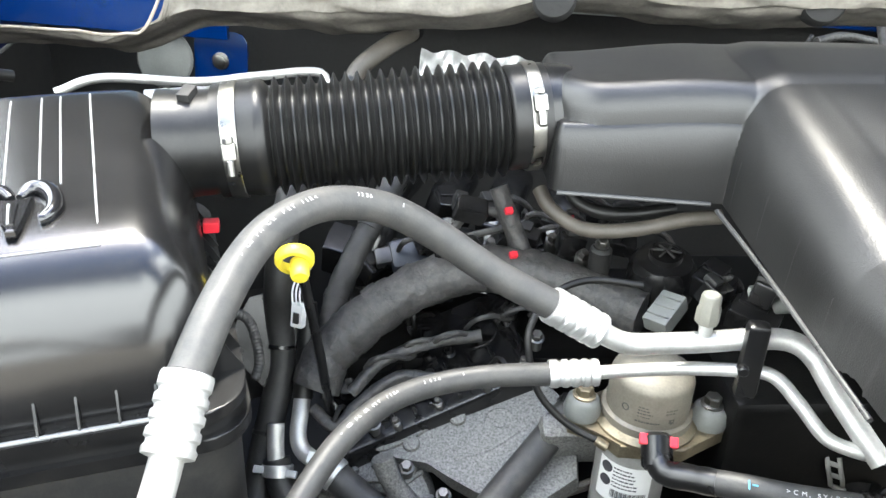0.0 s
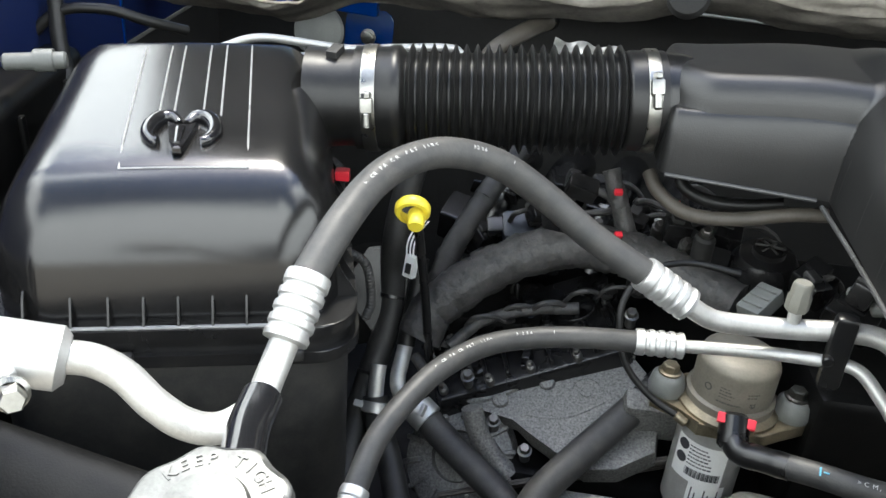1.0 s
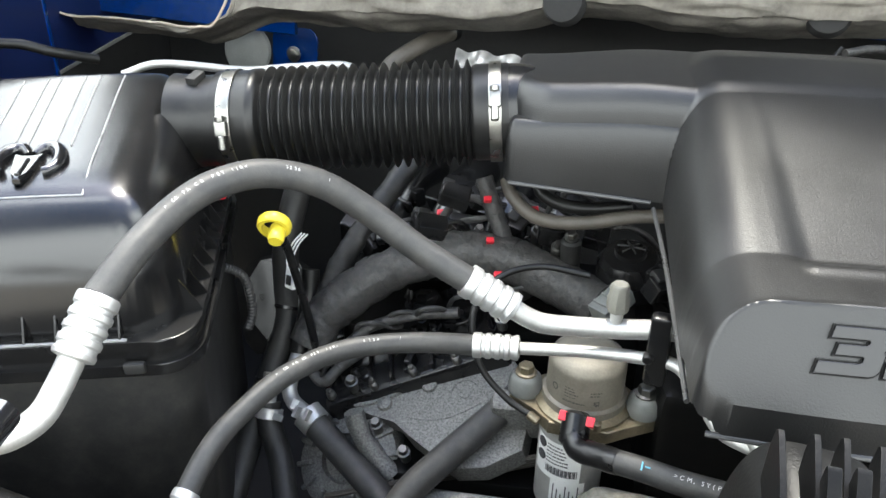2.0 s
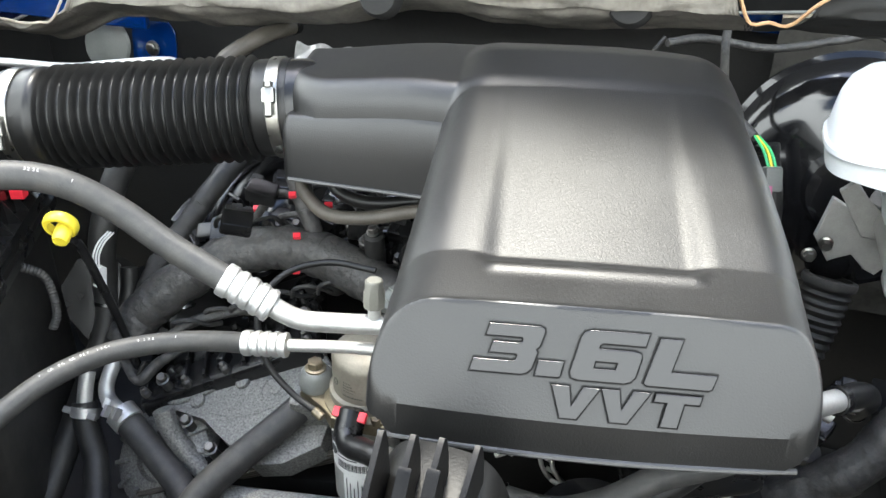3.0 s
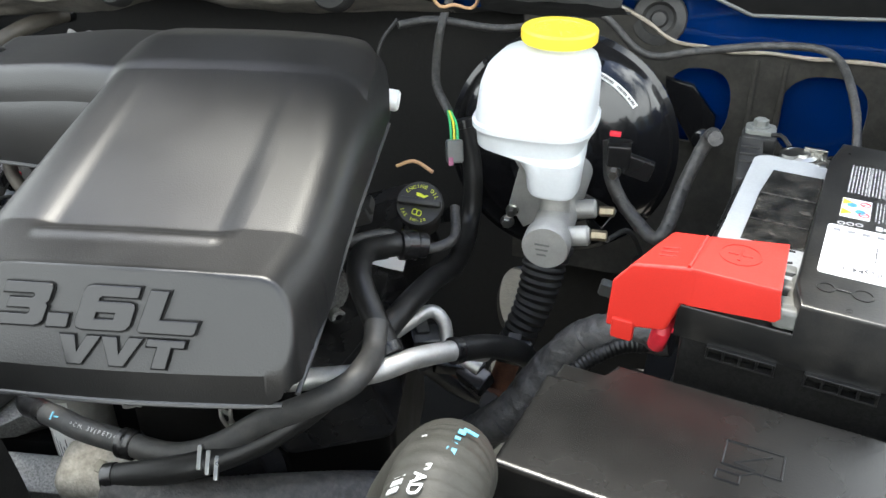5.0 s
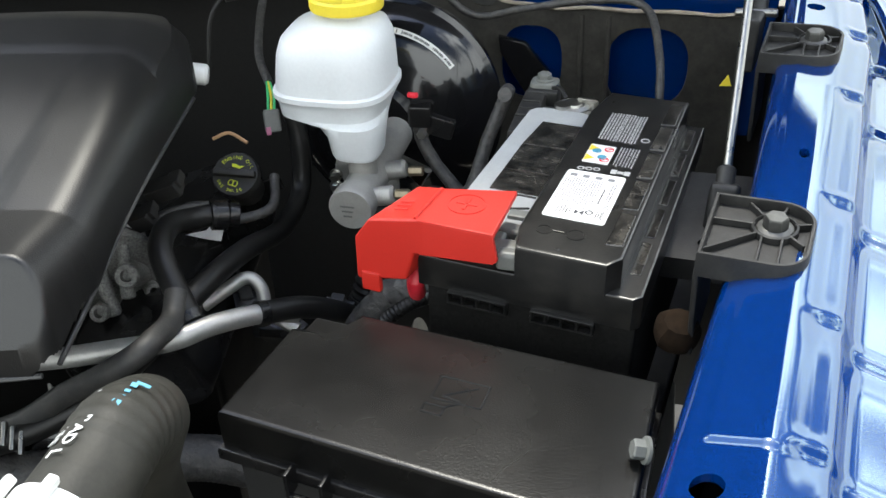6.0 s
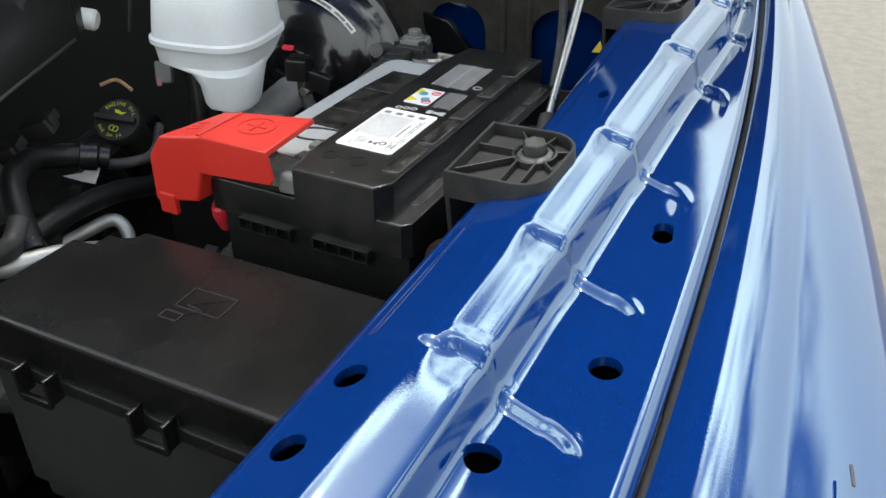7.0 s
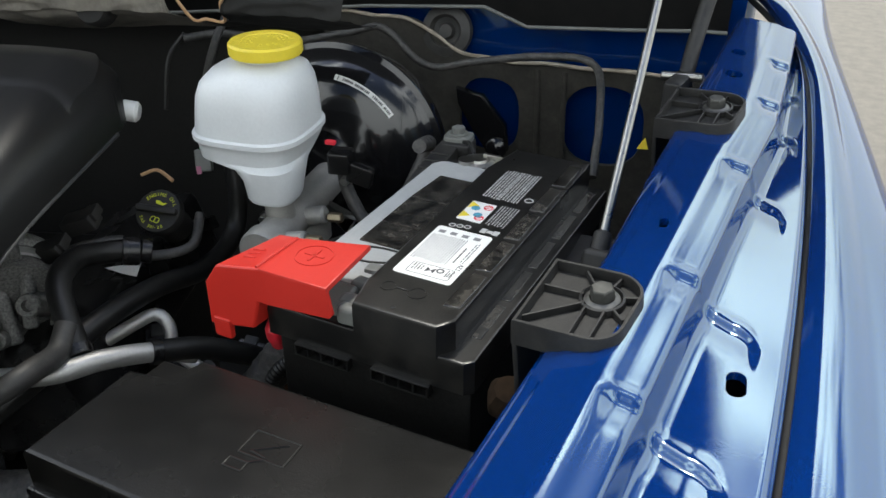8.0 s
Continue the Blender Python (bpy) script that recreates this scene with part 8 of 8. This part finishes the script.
for (x, y, z), yaw, tilt in (((0.06, 0.835, 1.135), 35, 20), ((0.11, 0.82, 1.11), -10, 15), ((-0.07, 0.79, 1.06), 60, 25), ((0.16, 0.80, 1.12), 20, 5), ((0.30, 0.70, 1.135), 50, 20), ((0.345, 0.685, 1.15), 70, 10), ((0.215, 0.80, 1.13), 5, 30)):
    plug = thing("black_connector", "black electrical connector on top of the engine", "connector", "engine connectors")
    bm = B()
    block(bm, pose(x, y, z, tilt, 8, yaw), (0.030, 0.022, 0.024), 0.003)
    part("housing", bm, BLACK, plug)
    bm = B()
    block(bm, pose(x, y, z + 0.021, tilt, 8, yaw), (0.014, 0.016, 0.008), 0.002)
    part("latch", bm, DULL, plug)
    bm = B()
    a = radians(yaw)
    tube(bm, [(x, y, z + 0.012), (x + 0.03 * math.cos(a), y + 0.02, z + 0.018), (x + 0.055 * math.cos(a), y + 0.035, z + 0.004), (x + 0.07 * math.cos(a), y + 0.05, z - 0.02)], 0.0038, 8, 0.005, lumpy(0.08, x))
    part("lead", bm, TAPE, plug)
for k in range(7):
    x, y = -0.05 + 0.035 * k, 0.70 + 0.012 * k + pick.uniform(-0.01, 0.01)
    z = 1.0 + 0.012 * k
    bm = B()
    tube(bm, [(x, y, z), (x + 0.012, y - 0.012, z + 0.022), (x + 0.03, y - 0.006, z + 0.026), (x + 0.045, y + 0.012, z + 0.012), (x + 0.05, y + 0.03, z + 0.004)], pick.uniform(0.0022, 0.0036), 8, 0.004, lumpy(0.06, k))
    tagged(finish("wire", bm, TAPE), "thin dusty taped wire over the valve cover", "wire", "engine wires")
# thin slotted shield plate behind the dipstick
shield = thing("shield_plate", "thin black shield plate with slot behind the dipstick", "heat shield")
SP = frame3((-0.195, 0.735, 0.99), (0.92, 0.1, 0.38), (-0.3, 0.25, 0.9))
bm = B()
sheet(bm, 60, 60, (-0.07, 0.07), (-0.07, 0.075), lambda a, b: np.maximum(np.maximum(np.hypot(a - 0.01, b + 0.02) - 0.078, -a - 0.062), 0.009 - np.hypot(a + 0.028, np.maximum(np.abs(b - 0.0) - 0.006, 0))),
      lambda a, b: in_frame(SP)(a, b, 0.0 * a), lambda p: p - Vector((0, 0, 0.002)))
part("plate", bm, DULL, shield)
# white sticker on the heater pipe
bm = B()
block(bm, aim((-0.085, 0.597, 0.948), (-0.1, -0.7, 0.7)), (0.009, 0.012, 0.001))
tagged(finish("sticker", bm, PAPER), "small white sticker on a heater pipe", "sticker")

# ---- beside the battery ----
bm = B()
SB = frame3((1.112, 0.715, 1.268), (0.98, -0.19, 0.1), (0.19, 0.98, 0.12))
sheet(bm, 40, 70, (-0.034, 0.034), (-0.065, 0.065), lambda a, b: np.maximum(np.maximum(np.abs(a) - 0.033, np.abs(b) - 0.064), 0.004 - np.hypot(np.maximum(np.abs(a - 0.006) - 0.004, 0), b + 0.04)),
      lambda a, b: in_frame(SB)(a, b, 0.0 * a), lambda p: p - Vector((0, 0, 0.02)))
tagged(finish("support_bracket", bm, DULL), "black metal bracket with slot between battery and rail", "bracket")
bm = B()
lathe(bm, aim((1.086, 0.562, 1.245), (0.1, -0.3, 0.9)), [(0, 0), (0.011, 0.003), (0.016, 0.012), (0.016, 0.022), (0.011, 0.030), (0, 0.032)], 26,
      lambda a, r: 1 + 0.10 * noise.noise((3 * math.cos(a), 3 * math.sin(a), r * 90)))
tagged(finish("foam_lump", bm, material("brown_foam", (0.016, 0.010, 0.006), 0.95, spec=0.1, var=0.5, scale=120, bump=1.0, bump_scale=220, dust=0.0)), "crumbly brown foam lump beside the battery", "foam")

# ---- pale casting seen below the cover, between hose and fan shroud ----
PALECAST = material("dusty_pale_casting", (0.30, 0.28, 0.24), 0.7, metal=0.15, var=0.4, scale=120, bump=1.0, bump_scale=300, dust=0.4)
lower = thing("water_pump_housing", "dusty pale cast housing below the vacuum hose", "pump housing")
bm = B()
block(bm, pose(0.335, 0.625, 0.80, 22, 8, 14), (0.20, 0.07, 0.17), 0.022, 3)
part("housing", bm, PALECAST, lower)
bm = B()
tube(bm, [(0.27, 0.585, 0.93), (0.31, 0.57, 0.945), (0.355, 0.57, 0.94), (0.39, 0.575, 0.925)], 0.016, 14, 0.004, lumpy(0.12, 4))
part("cast_rib", bm, PALECAST, lower)
for x, y, z in ((0.275, 0.575, 0.935), (0.325, 0.56, 0.955), (0.40, 0.575, 0.945)):
    bm = B()
    hexhead(bm, (x, y, z), (0, -0.6, 0.8), 0.008, 0.012)
    part("bolt", bm, CANISTER, lower)

# ---- steering linkage and dark brackets round the shaft ----
link = thing("linkage_bracket", "black and rusty steering linkage brackets below the boot", "bracket")
for pts, r, mt in (([(0.665, 0.80, 0.98), (0.672, 0.84, 0.93), (0.668, 0.90, 0.86), (0.66, 0.95, 0.80)], 0.009, DULL),
                   ([(0.70, 0.78, 0.97), (0.705, 0.83, 0.91), (0.695, 0.90, 0.83)], 0.012, DULL),
                   ([(0.61, 0.80, 0.99), (0.635, 0.86, 0.91), (0.645, 0.95, 0.82)], 0.010, DULL),
                   ([(0.585, 0.86, 0.95), (0.63, 0.90, 0.88), (0.68, 0.92, 0.86)], 0.007, RUST)):
    bm = B()
    tube(bm, pts, r, 12, 0.006, lumpy(0.10, pts[0][0] * 30))
    part("arm", bm, mt, link)
for (x, y, z), yaw in (((0.655, 0.76, 1.03), 20), ((0.69, 0.755, 1.02), -25), ((0.62, 0.765, 1.05), 40), ((0.72, 0.80, 1.03), 10)):
    plug = thing("black_connector", "black connector above the steering shaft", "connector", "engine connectors")
    bm = B()
    block(bm, pose(x, y, z, 25, 10, yaw), (0.036, 0.026, 0.022), 0.003)
    part("housing", bm, BLACK, plug)
    bm = B()
    block(bm, pose(x, y, z + 0.019, 25, 10, yaw), (0.016, 0.018, 0.008), 0.002)
    part("latch", bm, DULL, plug)

# ---- black moulded engine-top pieces under the wiring ----
rng = random.Random(33)
top = thing("fuel_rail_cover", "gloss black moulded fuel rail with injectors under the wiring", "fuel rail")
bm = B()
tube(bm, [(-0.06, 0.775, 1.035), (0.02, 0.80, 1.06), (0.10, 0.825, 1.085), (0.18, 0.845, 1.10)], 0.014, 16, 0.006)
part("rail", bm, BOOSTER, top)
for k in range(4):
    x, y, z = -0.04 + 0.065 * k, 0.772 + 0.022 * k, 1.03 + 0.02 * k
    bm = B()
    lathe(bm, aim((x, y, z), (0.1, -0.5, 0.9)), [(0.012, 0), (0.016, 0.004), (0.016, 0.016), (0.011, 0.02), (0.011, 0.03), (0.014, 0.032), (0.014, 0.038), (0.006, 0.041), (0, 0.041)], 20)
    inj = part("injector", bm, BLACK, top)
    bm = B()
    block(bm, pose(x + 0.010, y - 0.012, z + 0.018, 20, 10, 25), (0.022, 0.012, 0.012), 0.002)
    part("injector_plug", bm, DULL, inj)
for k in range(26):
    u, v = rng.uniform(-0.11, 0.11), rng.uniform(-0.06, 0.07)
    bm = B()
    p = VM @ Vector((u, v, 0.034))
    kind = k % 3
    if kind == 0:
        lathe(bm, aim(p, VM.to_3x3() @ Vector((rng.uniform(-0.3, 0.3), rng.uniform(-0.3, 0.3), 1))), [(0.009, 0), (0.0095, 0.006), (0.006, 0.008), (0.005, 0.014), (0, 0.014)], 14)
        part("moulded_boss", bm, BLACK, top)
    elif kind == 1:
        block(bm, VM @ pose(u, v, 0.032, rng.uniform(-15, 15), 0, rng.uniform(0, 90)), (rng.uniform(0.012, 0.026), 0.010, rng.uniform(0.008, 0.02)), 0.002)
        part("moulded_block", bm, BOOSTER, top)
    else:
        q = VM @ Vector((u + rng.uniform(-0.03, 0.03), v + rng.uniform(-0.03, 0.03), 0.05))
        tube(bm, [p, (p + q) / 2 + Vector((0, 0, 0.018)), q], 0.0028, 8, 0.004)
        part("short_wire", bm, RUBBER_SHINY, top)

# ---- intake runners behind the wiring, and a pale plug below the dipstick ----
manifold = thing("intake_manifold", "gloss black moulded intake manifold behind the wiring", "intake manifold")
for k in range(4):
    x = -0.085 + 0.075 * k
    bm = B()
    tube(bm, [(x, 0.835 + 0.012 * k, 1.015), (x + 0.006, 0.87 + 0.012 * k, 1.075), (x + 0.012, 0.93 + 0.012 * k, 1.105), (x + 0.018, 1.0 + 0.012 * k, 1.10)], 0.025, 20, 0.006)
    runner = part("runner", bm, LIDBLACK, manifold)
    bm = B()
    lathe(bm, aim((x + 0.001, 0.842 + 0.012 * k, 1.028), (0.05, 0.4, 0.9)), [(0.025, 0), (0.031, 0.002), (0.031, 0.009), (0.025, 0.011)], 24)
    part("collar", bm, BLACK, runner)
    for s in (-1, 1):
        bm = B()
        hexhead(bm, (x + 0.036 * s, 0.845 + 0.012 * k, 1.045), (0, -0.3, 0.9), 0.006, 0.010)
        part("bolt", bm, DARKSTEEL, runner)
for k in range(8):
    x, y = -0.10 + 0.04 * k, 0.875 + 0.006 * k + rng.uniform(-0.015, 0.015)
    bm = B()
    block(bm, pose(x, y, 1.085, rng.uniform(5, 30), rng.uniform(-10, 10), rng.uniform(-30, 40)), (0.030, 0.005, 0.022), 0.0015)
    block(bm, pose(x + 0.010, y + 0.018, 1.085, rng.uniform(5, 30), 0, rng.uniform(-30, 40)), (0.018, 0.018, 0.026), 0.004)
    part("moulded_rib", bm, BLACK, manifold)
pale = thing("pale_connector", "small white plug with pale leads below the dipstick", "connector")
bm = B()
block(bm, aim((-0.1135, 0.655, 1.072), (0.05, 0.2, 0.95)), (0.014, 0.010, 0.026), 0.0015)
part("housing", bm, PAPER, pale)
bm = B()
block(bm, aim((-0.1135, 0.6485, 1.080), (0.05, 0.2, 0.95)), (0.007, 0.002, 0.012), 0.0006)
part("window", bm, DULL, pale)
for k in range(3):
    bm = B()
    x = -0.118 + 0.004 * k
    tube(bm, [(x, 0.657, 1.094), (x - 0.002, 0.662, 1.110), (x + 0.001, 0.672, 1.124), (x + 0.006, 0.685, 1.132)], 0.0011, 8, 0.004)
    part("lead", bm, PAPER, pale)
# ---- hoses and a wire clamp under the pipes, beside the oil filter housing ----
hose([(0.335, 0.68, 1.02), (0.358, 0.665, 1.007), (0.405, 0.66, 0.990), (0.450, 0.66, 0.974), (0.490, 0.65, 0.955)], 0.0185, "dusty thick black hose under the aluminium pipes", DULL)
hose([(0.345, 0.72, 1.015), (0.369, 0.705, 1.014), (0.394, 0.70, 1.013), (0.431, 0.70, 1.003), (0.475, 0.69, 0.978)], 0.015, "dusty grey hose behind the aluminium pipes", TAPE)
wireclip = thing("wire_hose_clamp", "pale bent wire hose clamp beside the engine cover", "clamp")
bm = B()
for d in (-0.006, 0.006):
    tube(bm, [(0.438 + d, 0.636, 1.012), (0.441 + d, 0.630, 1.000), (0.447 + d, 0.632, 0.985), (0.452 + d, 0.640, 0.972)], 0.0024, 8, 0.003)
for k in (0.1, 0.5, 0.9):
    rod(bm, (0.433 + 0.014 * k, 0.634, 1.010 - 0.037 * k), (0.446 + 0.014 * k, 0.632, 1.008 - 0.037 * k), 0.0024, 8)
part("wire_band", bm, MASTER, wireclip)
bm = B()
lathe(bm, aim((0.375, 0.655, 0.90), (0.1, -0.75, 0.65)), [(0.040, -0.02), (0.042, -0.016), (0.036, -0.008), (0.042, 0.0), (0.042, 0.005), (0.03, 0.008), (0.022, 0.002), (0.010, 0.004), (0, 0.004)], 36)
tagged(finish("idler_pulley", bm, BOOSTER), "small black grooved idler pulley below the hoses", "pulley")

# ---- dusty leads and small clips strewn over the engine top ----
lay = random.Random(5)
for k in range(9):
    x, y = -0.04 + 0.03 * k, 0.79 + 0.01 * k + lay.uniform(-0.02, 0.02)
    z = 1.10 + 0.006 * k
    bm = B()
    tube(bm, [(x, y, z - 0.02), (x + lay.uniform(-0.01, 0.02), y - 0.015, z + lay.uniform(0.0, 0.02)), (x + lay.uniform(0.01, 0.03), y - 0.005, z + lay.uniform(0.005, 0.025)),
              (x + 0.04, y + lay.uniform(0.0, 0.03), z + lay.uniform(-0.01, 0.01)), (x + 0.055, y + 0.04, z - 0.03)], lay.uniform(0.0022, 0.0045), 8, 0.004, lumpy(0.08, k))
    tagged(finish("wire", bm, TAPE if k % 2 else RUBBER_SHINY), "dusty thin lead crossing the engine top", "wire", "engine wires")
for k in range(6):
    x, y, z = 0.0 + 0.035 * k, 0.80 + lay.uniform(-0.02, 0.03), 1.105 + 0.004 * k
    bm = B()
    hexhead(bm, (x, y, z), (lay.uniform(-0.3, 0.3), -0.4, 0.8), 0.0055, 0.010)
    rod(bm, (x, y + 0.004, z - 0.03), (x, y, z), 0.0075, 12)
    tagged(finish("stud_bolt", bm, DARKSTEEL), "dull steel stud bolt on the engine top", "bolt", "engine bolts")
